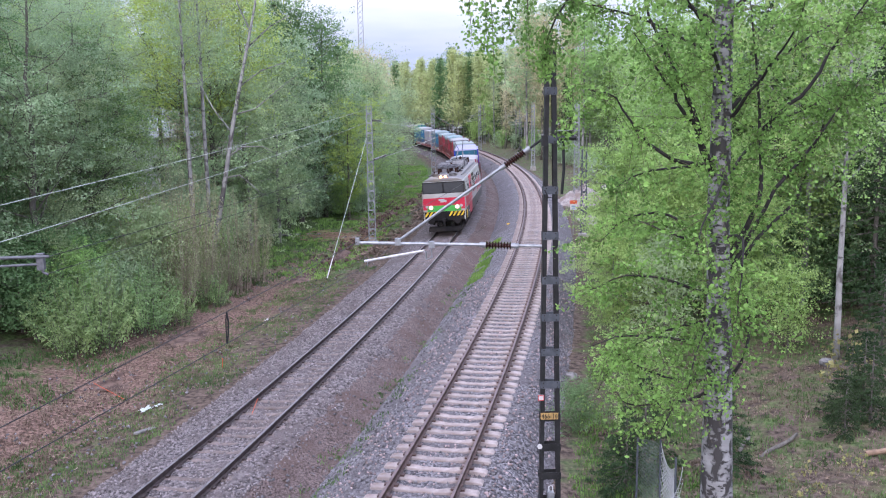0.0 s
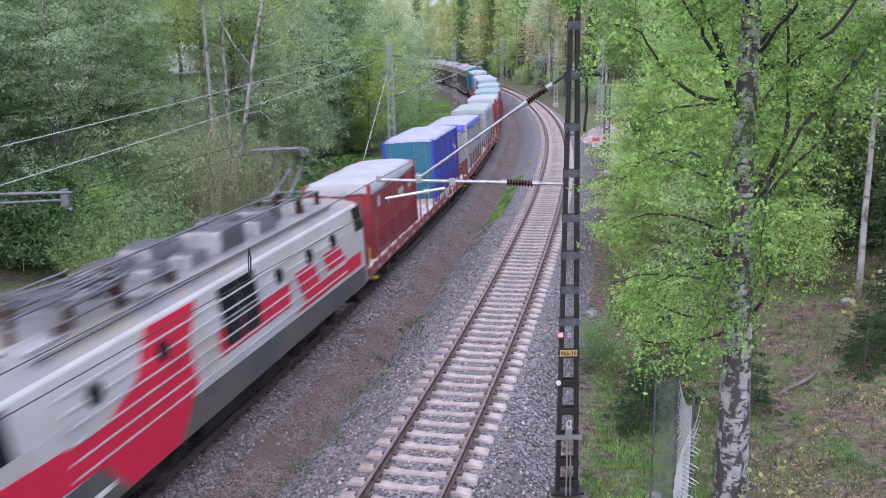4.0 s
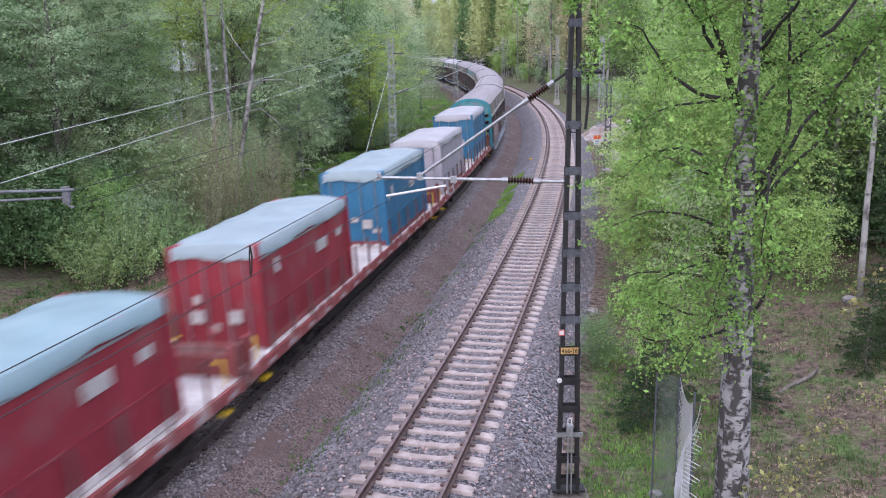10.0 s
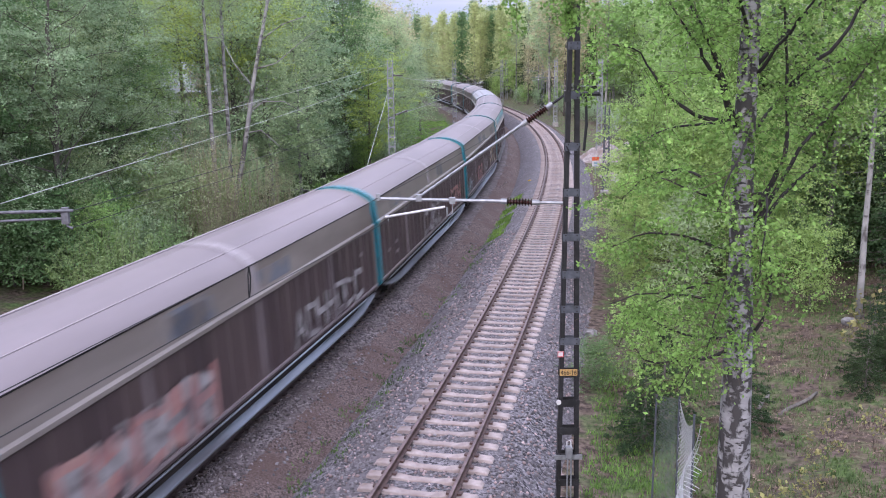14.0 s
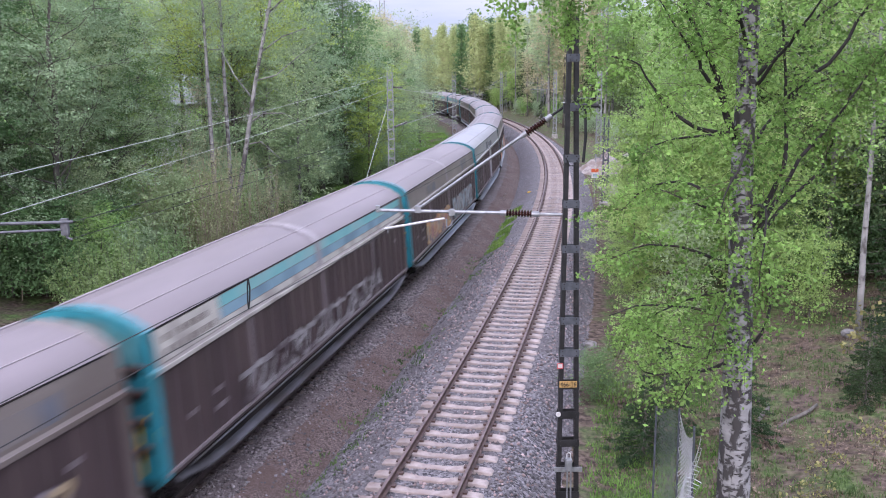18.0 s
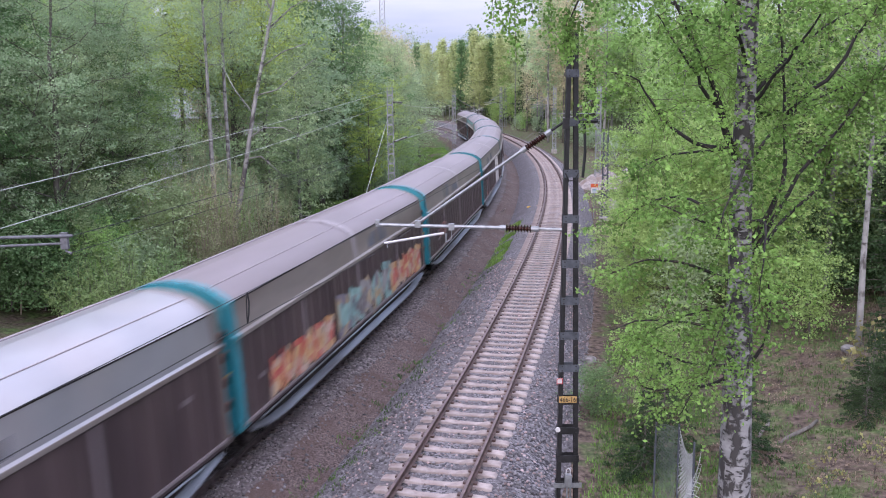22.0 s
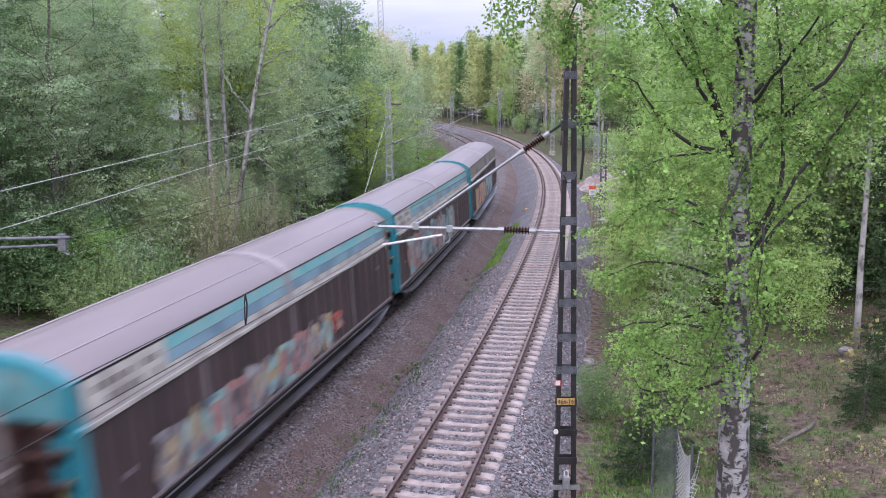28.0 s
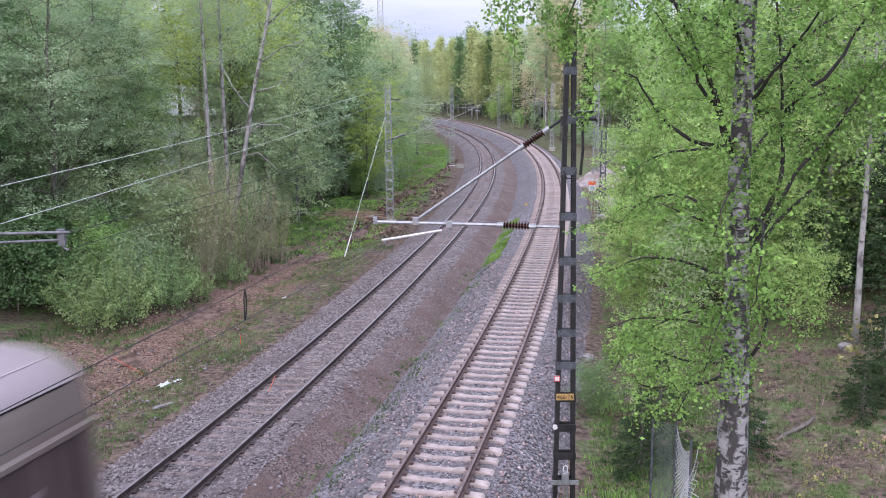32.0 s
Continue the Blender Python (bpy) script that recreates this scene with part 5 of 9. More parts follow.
        for z in (1.4, 1.8, 2.2, 2.6, 3.0):
            bar("ladder_rung", 0.95, 1.32, y - sg * 0.14, y - sg * 0.1, z, z + 0.04, M_UNDER, w)
        part("door_lever", Geo().tube([(1.12, y - sg * 0.05, 1.2), (1.12, y - sg * 0.05, 2.3), (1.38, y - sg * 0.05, 2.5)], 0.04, 6).box(1.26, 1.44, y - sg * 0.22, y - sg * 0.06, 1.9, 2.15), M_HAZ, w, "yellow door lever")
        part("platform", Geo().box(-1.35, 1.35, y - sg * 0.3, y + sg * 0.08, 0.9, 1.05).box(1.1, 1.42, y - sg * 0.3, y + sg * 0.05, 0.45, 0.5).box(1.12, 1.16, y - sg * 0.1, y - sg * 0.06, 0.45, 0.95), M_UNDER, w)
        bogie(w, sg * 7.0, 1.8)
        buffers(w, sg * L - sg * 0.1, sg * 0.6)
    for sx in (-1, 1):
        g = Geo()
        pts = SIDE[6:]
        n = len(pts)
        g.add([(sx * (x + (0.012 if x else 0)), yy, z + 0.012) for yy in (F + 0.2, R - 0.02) for x, z in pts], [(i, i + 1, i + 1 + n, i + n) for i in range(n - 1)])
        part("roof_panel", g, roof, w, "pinkish grey roof panel" if roof is M_WROOF else "silvery roof panel", smooth=True)
        part("gutter", Geo().box(sx * 1.465, sx * 1.5, F + 0.28, R - 0.02, 4.165, 4.195), M_UNDER, w, "thin black strip where the roof meets the upper wall")
    part("roof_seam", Geo().box(-0.52, -0.44, F + 0.3, R - 0.1, 4.68, 4.735).box(0.93, 0.97, F + 0.3, R - 0.1, 4.545, 4.564).box(-1.16, -1.1, F + 0.3, R - 0.1, 4.44, 4.5), M_WSEAM, w, "pale roof seam")
    g = Geo()
    for sx in (-1, 1):
        pts = SIDE[6:]
        n = len(pts)
        g.add([(sx * (x + (0.03 if x else 0)), yy, z + 0.03) for yy in (-0.22, 0.22) for x, z in pts], [(i, i + 1, i + 1 + n, i + n) for i in range(n - 1)])
    part("roof_joint", g, M_WSEAM if roof is M_WROOF else M_SILVER, w, "pale band across the roof's middle")
    # black box made wide to deepen the shade under the wagon
    part("trough", Geo().box(-1.2, 1.2, -5.4, 5.4, 0.34, 0.9).tube([(0.7, -2, 0.5), (0.7, -0.6, 0.5)], 0.18, 10), M_UNDER, w)
    part("truss_rod", Geo().box(1.36, 1.42, -6, 6, 0.42, 0.5).box(-1.42, -1.36, -6, 6, 0.42, 0.5), M_SILL, w)
    for y0, y1, z0, z1, key in graffiti:
        cols = key.split("+")
        hgt = z1 - z0
        if y1 - y0 < 0.7:
            bar("paint_mark", 1.606, 1.611, y0, y1, z0, z1, SPRAY[key], w, key + " paint mark")
            continue
        k = max(1, round((y1 - y0) / (0.85 * hgt)))
        cw = (y1 - y0) / k
        for i in range(k):
            base = y0 + cw * i
            tilt = rng.uniform(-0.12, 0.12)
            if len(cols) > 1:
                g, m, c0 = Geo(), 9, (base + cw / 2, (z0 + z1) / 2)
                slab([(c0[0] + cw * 0.56 * math.cos(6.283 * j / m) * rng.uniform(0.75, 1.15), c0[1] + hgt * 0.5 * math.sin(6.283 * j / m) * rng.uniform(0.75, 1.1)) for j in range(m)], 1.606 + 0.0006 * (i % 3), 0.003, 0, g)
                part("spray_fill", g, SPRAY[cols[(i + 1) % len(cols)]], w, cols[(i + 1) % len(cols)].replace("_", " ") + " sprayed patch")
            g = Geo()
            for q, (ua, va, ub, vb) in enumerate(STROKES[rng.randrange(len(STROKES))]):
                pa = Vector((base + cw * (0.08 + 0.84 * ua) + tilt * va * hgt, z0 + hgt * (0.06 + 0.88 * va + rng.uniform(-0.05, 0.05))))
                pb = Vector((base + cw * (0.08 + 0.84 * ub) + tilt * vb * hgt, z0 + hgt * (0.06 + 0.88 * vb + rng.uniform(-0.05, 0.05))))
                d = (pb - pa).normalized()
                nn = Vector((-d.y, d.x)) * hgt * rng.uniform(0.07, 0.11)
                e = d * hgt * 0.05
                slab([tuple(pa - e + nn), tuple(pa - e * 1.8), tuple(pa - e - nn), tuple(pb + e - nn), tuple(pb + e * 1.8), tuple(pb + e + nn)], 1.611 + 0.0009 * q, 0.003, 0, g)
            part("spray_paint", g, SPRAY[cols[i % len(cols)]], w, cols[i % len(cols)].replace("_", " ") + " sprayed strokes")
    for y0, y1, m in (door or ()):
        part("door_panel", Geo().box(1.56, 1.612, y0, y1, 1.25, 3.24), m, w, "pale repainted door panel")
    for y, z, b in ((-7.4, 1.7, 0.5), (-7.4, 2.1, 0.35), (8.0, 2.6, 0.3), (-8.6, 2.0, 0.3)):
        bar("label_plate", 1.603, 1.609, y, y + b, z, z + 0.12, M_WROOF, w, "faded label plate")
    if last:
        part("tail_disc", Geo().disc((1.1, L + 0.05, 2.0), (0, 1, 0), 0.16, 0.05, 16), M_RED, w, "red tail disc")
    TRAIN.append((w, front + L + 0.05, 7.0))
    return w


electric_locomotive(73.6)
for i in range(5):
    flat_wagon(83.9 + 23.3 * i, i)

RED_D, BLUE_D = (0.22, 0.1, 0.1), (0.12, 0.17, 0.25)
b_red = paint(BODY, "container_red", (0.245, 0.027, 0.04), 0.55, RED_D)
b_blue = paint(BODY, "container_blue", (0.03, 0.045, 0.38), 0.5, (0.05, 0.06, 0.28))
b_sky = paint(BODY, "container_sky_blue", (0.022, 0.135, 0.25), 0.5, (0.06, 0.15, 0.25))
b_grey = paint(BODY, "container_grey", (0.29, 0.29, 0.32), 0.55, (0.22, 0.22, 0.25))
b_lil = paint(BODY, "container_lilac_grey", (0.34, 0.325, 0.37), 0.55, (0.25, 0.24, 0.28))
b_teal = paint(BODY, "panel_teal", (0.012, 0.13, 0.21), 0.5, (0.04, 0.12, 0.16))
t_white = paint(TARP, "sheet_white", (0.34, 0.34, 0.36), 0.6, (0.27, 0.27, 0.3))
t_lav = paint(TARP, "sheet_lavender", (0.31, 0.31, 0.46), 0.55, (0.24, 0.24, 0.42))
t_blue = paint(TARP, "sheet_blue", (0.07, 0.08, 0.42), 0.55, (0.13, 0.14, 0.45))
t_top = paint(TARP, "sheet_pale_lavender", (0.3, 0.3, 0.46), 0.55, (0.26, 0.26, 0.44))
t_sage = paint(TARP, "sheet_grey_green", (0.27, 0.31, 0.31), 0.6, (0.22, 0.26, 0.26))
t_teal = paint(TARP, "sheet_dull_teal", (0.19, 0.29, 0.32), 0.6, (0.24, 0.33, 0.36))
t_ice = paint(TARP, "sheet_pale_blue", (0.25, 0.32, 0.345), 0.6, (0.2, 0.27, 0.3))
container(85.2, b_red, t_white, "red container under a white cover sheet", seed=1)
container(97.1, b_blue, t_lav, "deep blue container with a lavender top and teal front", end=b_teal, tall=4.4, seed=2, hang=0.25, plates=False, marks=((2.7, 3.1, 3.1, 3.3, M_DECK), (2.7, 3.05, 2.4, 2.75, M_TAGEND), (2.3, 2.55, 3.3, 3.5, M_DECK)))
container(108.5, b_grey, t_top, "grey container under a pale lavender sheet with blue edges", seed=3, edge=t_blue)
container(120.2, b_grey, t_sage, "grey container under a grey-green cover sheet", seed=4)
container(132.0, b_red, t_white, "red container with a yellow stripe under a white sheet", seed=5, badge=True)
container(143.5, b_red, t_teal, "red container under a dull teal cover sheet", seed=6)
container(155.2, b_red, t_ice, "red container under a pale teal cover sheet", seed=7)
container(167.2, b_sky, t_ice, "blue container under a pale blue cover sheet", tall=4.2, seed=8)
container(178.7, b_lil, t_white, "lilac-grey container under a white cover sheet", seed=9, plates=False)
container(191.2, b_sky, t_white, "blue container under a sagging white cover sheet", tall=4.3, seed=10, plates=False)

W_LABEL = "brown sliding-wall wagon, teal front frame"
BOXED = [
    ("white sprayed shapes", dict(graffiti=[(-8.5, -2.5, 1.25, 2.6, "rose+white"), (2, 8, 1.3, 2.3, "white")])),
    ("one pale sprayed patch", dict(graffiti=[(-2, 2, 1.3, 2.4, "white"), (5, 8, 1.4, 2.4, "rose")])),
    ("faint red sprayed shapes", dict(graffiti=[(-9, -7.5, 1.3, 2.1, "pale_blue"), (-4.5, -1.5, 1.3, 2.2, "rose"), (0, 2, 1.4, 2.3, "white"), (4, 8, 1.4, 2.5, "sand")])),
    ("teal and white upper stripe", dict(upper="stripe", graffiti=[(-6, 6, 1.25, 2.1, "white")])),
    ("orange and blue sprayed shapes", dict(graffiti=[(-6.5, 0, 1.25, 2.3, "orange+sand+rose"), (1, 8, 1.25, 2.4, "pale_blue+white")])),
    ("silvery roof and wall", dict(upper="silver", roof=M_SILVER, door=[(0.2, 1.6, M_SILVER)])),
    ("large red sprayed letters", dict(graffiti=[(-8, -3, 1.25, 2.3, "red+orange"), (-2.5, 4, 1.2, 2.6, "sand+mint+white"), (4, 9, 1.25, 2.4, "orange+red")])),
    ("faint traces of paint", dict(graffiti=[(-7, -5, 1.8, 2.4, "rose")])),
    ("pale grey door panel", dict(graffiti=[(-7.0, -6.5, 1.3, 1.6, "red"), (-7.0, -6.5, 1.7, 2.0, "white"), (-7.0, -6.5, 2.1, 2.4, "rose")], door=[(2.2, 5.6, M_DECK)])),
    ("worn pale sprayed walls", dict(graffiti=[(-8, 2, 1.25, 2.1, "pale_blue+white")])),
    ("teal upper stripe, white letters", dict(upper="stripe", graffiti=[(-7.5, 3, 1.2, 2.4, "white+sand+mint+rose"), (3, 4, 1.6, 2.2, "red")])),
    ("teal and blue upper stripe", dict(upper="stripe", graffiti=[(-8.0, 4.0, 1.25, 2.9, "mint+rose+white+pale_blue")])),
    ("last in the train, orange paint", dict(graffiti=[(-7.5, -0.5, 1.25, 2.6, "orange+sand+rose"), (-0.3, 5.2, 1.25, 2.7, "mint+pale_blue")], last=True)),
]
FRONTS = (199.6, 219.7, 240.2, 260.6, 281.1, 301.6, 321.8, 342.5, 363.3, 383.7, 404.8, 425.7, 446.5)
for i, (extra, opts) in enumerate(BOXED):
    boxed_wagon(FRONTS[i], W_LABEL + ", " + extra, seed=i, **opts)


M_FOOT = mat("footing_dirty", (0.12, 0.105, 0.095), 0.95, var=0.35, scale=5, bump=0.5)
M_OCHRE = mat("sign_ochre", (0.42, 0.27, 0.1), 0.7, var=0.25, scale=14)
M_TAGRED = mat("tag_red", (0.5, 0.06, 0.07), 0.6, var=0.1)


def lettering(words, at, height, width, material, parent):
    """Flat raised letters facing the bridge, their foot's middle at the given point."""
    cu = bpy.data.curves.new("letters", "FONT")
    cu.body, cu.align_x, cu.extrude = words, "CENTER", 0.004
    ob = bpy.data.objects.new("letters", cu)
    bpy.context.scene.collection.objects.link(ob)
    bpy.context.view_layer.update()
    me = bpy.data.meshes.new_from_object(ob.evaluated_get(bpy.context.evaluated_depsgraph_get()))
    bpy.data.objects.remove(ob)
    bpy.data.curves.remove(cu)
    xs, ys = [v.co.x for v in me.vertices], [v.co.y for v in me.vertices]
    sx, sy = width / (max(xs) - min(xs)), height * 0.72 / (max(ys) - min(ys))
    x0, y0 = (max(xs) + min(xs)) / 2, min(ys)
    for v in me.vertices:
        v.co = (at[0] + (v.co.x - x0) * sx, at[1] - v.co.z, at[2] + (v.co.y - y0) * sy)
    me.materials.clear()
    me.materials.append(material)
    part("letters", me, None, parent, "dark painted figures")


# ---- masts, wires and signs ----
def strut_box(g, p, q, w, d, mi=0):
    """A bar of w by d from p to q."""
    p, q = Vector(p), Vector(q)
    a = (q - p).normalized()
    u = a.cross(Vector((0, 1, 0)) if abs(a.y) < 0.9 else Vector((1, 0, 0))).normalized()
    v = a.cross(u)
    c = [(-w / 2, -d / 2), (w / 2, -d / 2), (w / 2, d / 2), (-w / 2, d / 2)]
    g.add([r + u * x + v * y for r in (p, q) for x, y in c], [(0, 1, 2, 3), (4, 5, 6, 7), (0, 1, 5, 4), (1, 2, 6, 5), (2, 3, 7, 6), (3, 0, 4, 7)], mi)
    return g


def insulator(p, q, parent, ribs=9, r=0.085, caps=True):
    p, q = Vector(p), Vector(q)
    a = (q - p)
    n = a.normalized()
    g = Geo().tube([p, q], 0.035, 8)
    i = part("insulator", g, M_INSUL, parent, "dark brown ribbed insulator", smooth=False)
    for k in range(ribs):
        c = p + a * ((k + 0.7) / (ribs + 0.4))
        part("shed", Geo().tube([c - n * 0.022, c - n * 0.004, c + n * 0.022], [0.04, r, 0.045], 12), M_INSUL, i)
    if caps:
        part("end_cap", Geo().tube([p - n * 0.12, p + n * 0.03], 0.055, 10), M_GALV, i)
        part("end_cap", Geo().tube([q - n * 0.03, q + n * 0.1], 0.055, 10), M_GALV, i)


def near_mast():
    m = thing("catenary_mast", Matrix.Identity(4), "black riveted steel catenary mast on a concrete footing", "catenary mast", "catenary masts")
    y = 17.26
    zb, zt = -0.9, 9.7
    lx = lambda z: 2.25 + (z + 0.9) * 0.0115
    rx = lambda z: 2.735 - (z + 0.9) * 0.0152
    for fx, sgn in ((lx, 1), (rx, -1)):
        sec = [(0, -0.08), (0.085, -0.08), (0.085, -0.068), (0.014, -0.068), (0.014, 0.068), (0.085, 0.068), (0.085, 0.08), (0, 0.08)]
        k = len(sec)
        g = Geo().add([(fx(z) + a * sgn, y + b, z) for z in (zb, zt) for a, b in sec], [(i, (i + 1) % k, (i + 1) % k + k, i + k) for i in range(k)] + [tuple(range(k)), tuple(range(k, 2 * k))])
        part("leg", g, M_BLACK, m, "black channel-section leg")
    for z in (8.9, 7.97, 6.98, 6.08, 5.18, 4.42, 3.7, 3.02, 2.32, 1.68, 1.06, 0.49, -0.1, -0.6):
        h = 0.15
        b = part("batten", Geo().box(lx(z) - 0.01, rx(z) + 0.01, y - 0.098, y - 0.082, z - h / 2, z + h / 2), M_PLATE if z > 2.5 else M_BLACK, m)
        part("batten", Geo().box(lx(z) - 0.01, rx(z) + 0.01, y + 0.082, y + 0.098, z - h / 2, z + h / 2), M_PLATE if z > 2.5 else M_BLACK, m)
        for x in (lx(z) + 0.05, rx(z) - 0.05):
            for dz in (-0.045, 0.045):
                part("rivet", Geo().disc((x, y - 0.1, z + dz), (0, 1, 0), 0.014, 0.02, 6), M_BLACK, b)
    part("footing", Geo().prism([(2.05, 17.0), (2.95, 17.0), (2.95, 17.55), (2.05, 17.55)], -1.5, -0.93, 2), M_FOOT, m, "low dirty concrete footing", bevel=0.05)
    part("base_plate", Geo().box(2.15, 2.85, 17.1, 17.42, -0.83, -0.78), M_BLACK, m)
    pl = part("mast_sign", Geo().box(2.285, 2.645, y - 0.125, y - 0.115, 2.295, 2.435), M_OCHRE, m, "weathered ochre mast sign", bevel=0.003)
    lettering("466-16", (2.465, y - 0.127, 2.317), 0.135, 0.325, M_BLACK, pl)
    tg = part("tag", Geo().box(2.235, 2.355, y - 0.125, y - 0.11, 2.7, 2.82), M_WHITE, m, "small white tag with a red border", bevel=0.004)
    part("red_border", Geo().box(2.235, 2.355, y - 0.13, y - 0.1255, 2.804, 2.82).box(2.235, 2.355, y - 0.13, y - 0.1255, 2.7, 2.716).box(2.235, 2.249, y - 0.13, y - 0.1255, 2.716, 2.804).box(2.341, 2.355, y - 0.13, y - 0.1255, 2.716, 2.804), M_TAGRED, tg)
    lk = part("key_box", Geo().box(2.42, 2.56, y - 0.24, y - 0.1, 0.5, 0.76), M_GALV, m, "grey switch box with a shackle", bevel=0.015)
    part("shackle", Geo().tube([(2.45, y - 0.17, 0.75), (2.45, y - 0.17, 0.86), (2.49, y - 0.17, 0.9), (2.53, y - 0.17, 0.86), (2.53, y - 0.17, 0.75)], 0.014, 6), M_ALU, lk)
    part("bracket", Geo().box(2.2, 2.78, y - 0.13, y - 0.1, 0.44, 0.54), M_GALV, m, "galvanised bracket")
    part("conduit", Geo().tube([(2.47, y - 0.15, 0.45), (2.46, y - 0.15, -0.85)], 0.018, 6).tube([(2.54, y - 0.15, 0.45), (2.55, y - 0.15, -0.85)], 0.018, 6), M_GALV, m)
    part("lamp_glass", Geo().disc((2.27, y - 0.13, 1.72), (0, 1, 0), 0.05, 0.04, 12), M_WHITE, m)
    # cantilever over the right track
    part("bracket_arm", Geo().tube([(2.32, 17.28, 5.86), (1.72, 17.42, 5.86)], 0.03, 8).tube([(1.12, 17.55, 5.87), (-1.42, 18.06, 5.88)], 0.034, 8), M_GALV, m, "horizontal galvanised tube")
    insulator((1.75, 17.41, 5.86), (1.2, 17.53, 5.87), m)
    part("stay_tube", Geo().tube([(1.55, 17.44, 7.43), (-0.56, 17.9, 5.92)], 0.03, 8), M_GALV, m, "slanted galvanised stay tube")
    insulator((2.0, 17.35, 7.74), (1.6, 17.43, 7.46), m)
    part("stay_bracket", Geo().tube([(2.32, 17.28, 7.97), (2.0, 17.35, 7.74)], 0.028, 6).box(2.3, 2.42, 17.14, 17.24, 7.85, 8.05).tube([(2.6, 17.1, 8.0), (2.95, 17.0, 8.0)], 0.04, 8), M_BLACK, m)
    part("drop_bracket", Geo().tube([(0.13, 17.75, 5.86), (0.13, 17.75, 5.6), (0.02, 17.77, 5.55), (0.02, 17.77, 5.72)], 0.022, 6).box(0.07, 0.19, 17.7, 17.8, 5.8, 5.93), M_GALV, m)
    part("steady_arm", Geo().tube([(-0.02, 17.8, 5.73), (-1.26, 18.0, 5.5)], 0.026, 8), M_ALU, m, "bright white steady arm")
    part("wire_clamp", Geo().tube([(-1.2, 18.0, 5.52), (-1.2, 18.0, 5.4)], 0.012, 6), M_GALV, m)
    part("wire_clamp", Geo().box(-1.44, -1.36, 18.0, 18.1, 5.84, 5.98), M_GALV, m)
    part("wire_clamp", Geo().box(-0.62, -0.5, 17.84, 17.96, 5.84, 5.98), M_GALV, m)
    g = Geo()
    g.tube([(2.35, 17.1, 7.0), (2.42, 17.08, 6.85), (2.55, 17.08, 6.85), (2.6, 17.1, 7.0)], 0.012, 5)
    g.tube([(2.72, 17.2, 8.0), (2.74, 17.2, 7.4), (2.7, 17.2, 6.9)], 0.03, 6)
    part("jumper", g, M_BLACK, m)
    return m


near_mast()


def lattice_mast(x, y, z0, z1, wide, label, arm=0.0, arm_z=0.0, turn=0.0, m_leg=None, step=0.7, mz=None):
    """A lattice pole of four angle legs with battens and, if any, a bracket arm to its left (negative) or right."""
    t = thing("catenary_mast", pose(x, y, z0, 0, 0, turn), label, "catenary mast", "catenary masts")
    H = z1 - z0
    ml = m_leg or M_GALV
    for sx in (-1, 1):
        for sy in (-1, 1):
            g = Geo()
            strut_box(g, (sx * wide / 2, sy * wide / 2 * 0.8, 0), (sx * wide * 0.36, sy * wide * 0.3, H), 0.055, 0.055)
            part("leg", g, ml, t)
    n = int(H / step)
    g, g2 = Geo(), Geo()
    for k in range(n):
        z = (k + 0.5) * step
        w = wide / 2 * (1 - 0.28 * z / H)
        part("batten", Geo().box(-w, w, -w * 0.82 - 0.01, -w * 0.82, z - 0.07, z + 0.07), ml, t)
        strut_box(g2, (-w, -w * 0.8, z), (w, -w * 0.8, z + step), 0.025, 0.02)
        strut_box(g2, (w, w * 0.8, z), (-w, w * 0.8, z + step), 0.025, 0.02)
    tagged(part("lacing", g2, ml, t), kind="stuff")
    part("footing", Geo().box(-wide * 0.8, wide * 0.8, -wide * 0.8, wide * 0.8, -0.6, 0.12), M_CONC, t, bevel=0.04)
    if arm:
        sg = 1 if arm > 0 else -1
        part("bracket_arm", Geo().tube([(sg * 0.2, 0, arm_z), (arm, 0, arm_z + 0.05)], 0.035, 6), M_GALV, t)
        part("stay_tube", Geo().tube([(sg * 0.2, 0, arm_z + 1.5), (arm * 0.75, 0, arm_z + 0.08)], 0.03, 6), M_GALV, t)
        part("steady_arm", Geo().tube([(arm * 0.5, 0, arm_z - 0.15), (arm * 0.95, 0, arm_z - 0.4)], 0.025, 6), M_ALU, t)
        insulator((sg * 0.25, 0, arm_z), (sg * 0.75, 0, arm_z), t, 6, caps=False)
        insulator((sg * 0.3, 0, arm_z + 1.43), (sg * 0.7, 0, arm_z + 1.2), t, 6, caps=False)
    return t


G_MAST = "galvanised lattice catenary mast beside the track"
lattice_mast(-3.88, 64.5, -1.35, 8.65, 0.5, "galvanised lattice anchor mast with guy wires", 0)
lattice_mast(1.2, 106.8, -1.2, 8.55, 0.5, G_MAST, 3.6, 7.0, 0)
lattice_mast(11.1, 173.0, -0.9, 8.4, 0.5, G_MAST, -3.4, 6.4, 8)
lattice_mast(18.9, 172.0, -0.3, 8.4, 0.5, G_MAST, -3.4, 6.6, 8)
lattice_mast(14.6, 84.0, -0.6, 8.5, 0.5, G_MAST, -3.8, 6.6, 0)
lattice_mast(15.9, 128.0, -0.6, 8.5, 0.5, G_MAST, -3.6, 6.5, 0)
lattice_mast(14.2, 205.0, -0.6, 8.4, 0.5, G_MAST, -3.6, 6.5, 10)
lattice_mast(-5.5, 178.0, -1.2, 8.5, 0.5, G_MAST, 3.6, 6.6, 8)
lattice_mast(11.5, 63.0, -0.85, 5.4, 0.42, "short dark lattice mast with a guy wire", 0, m_leg=M_PLATE)
lattice_mast(17.8, 70.5, -0.6, 6.5, 0.25, "slim dark pole at the wood's edge", 0, m_leg=M_BLACK)

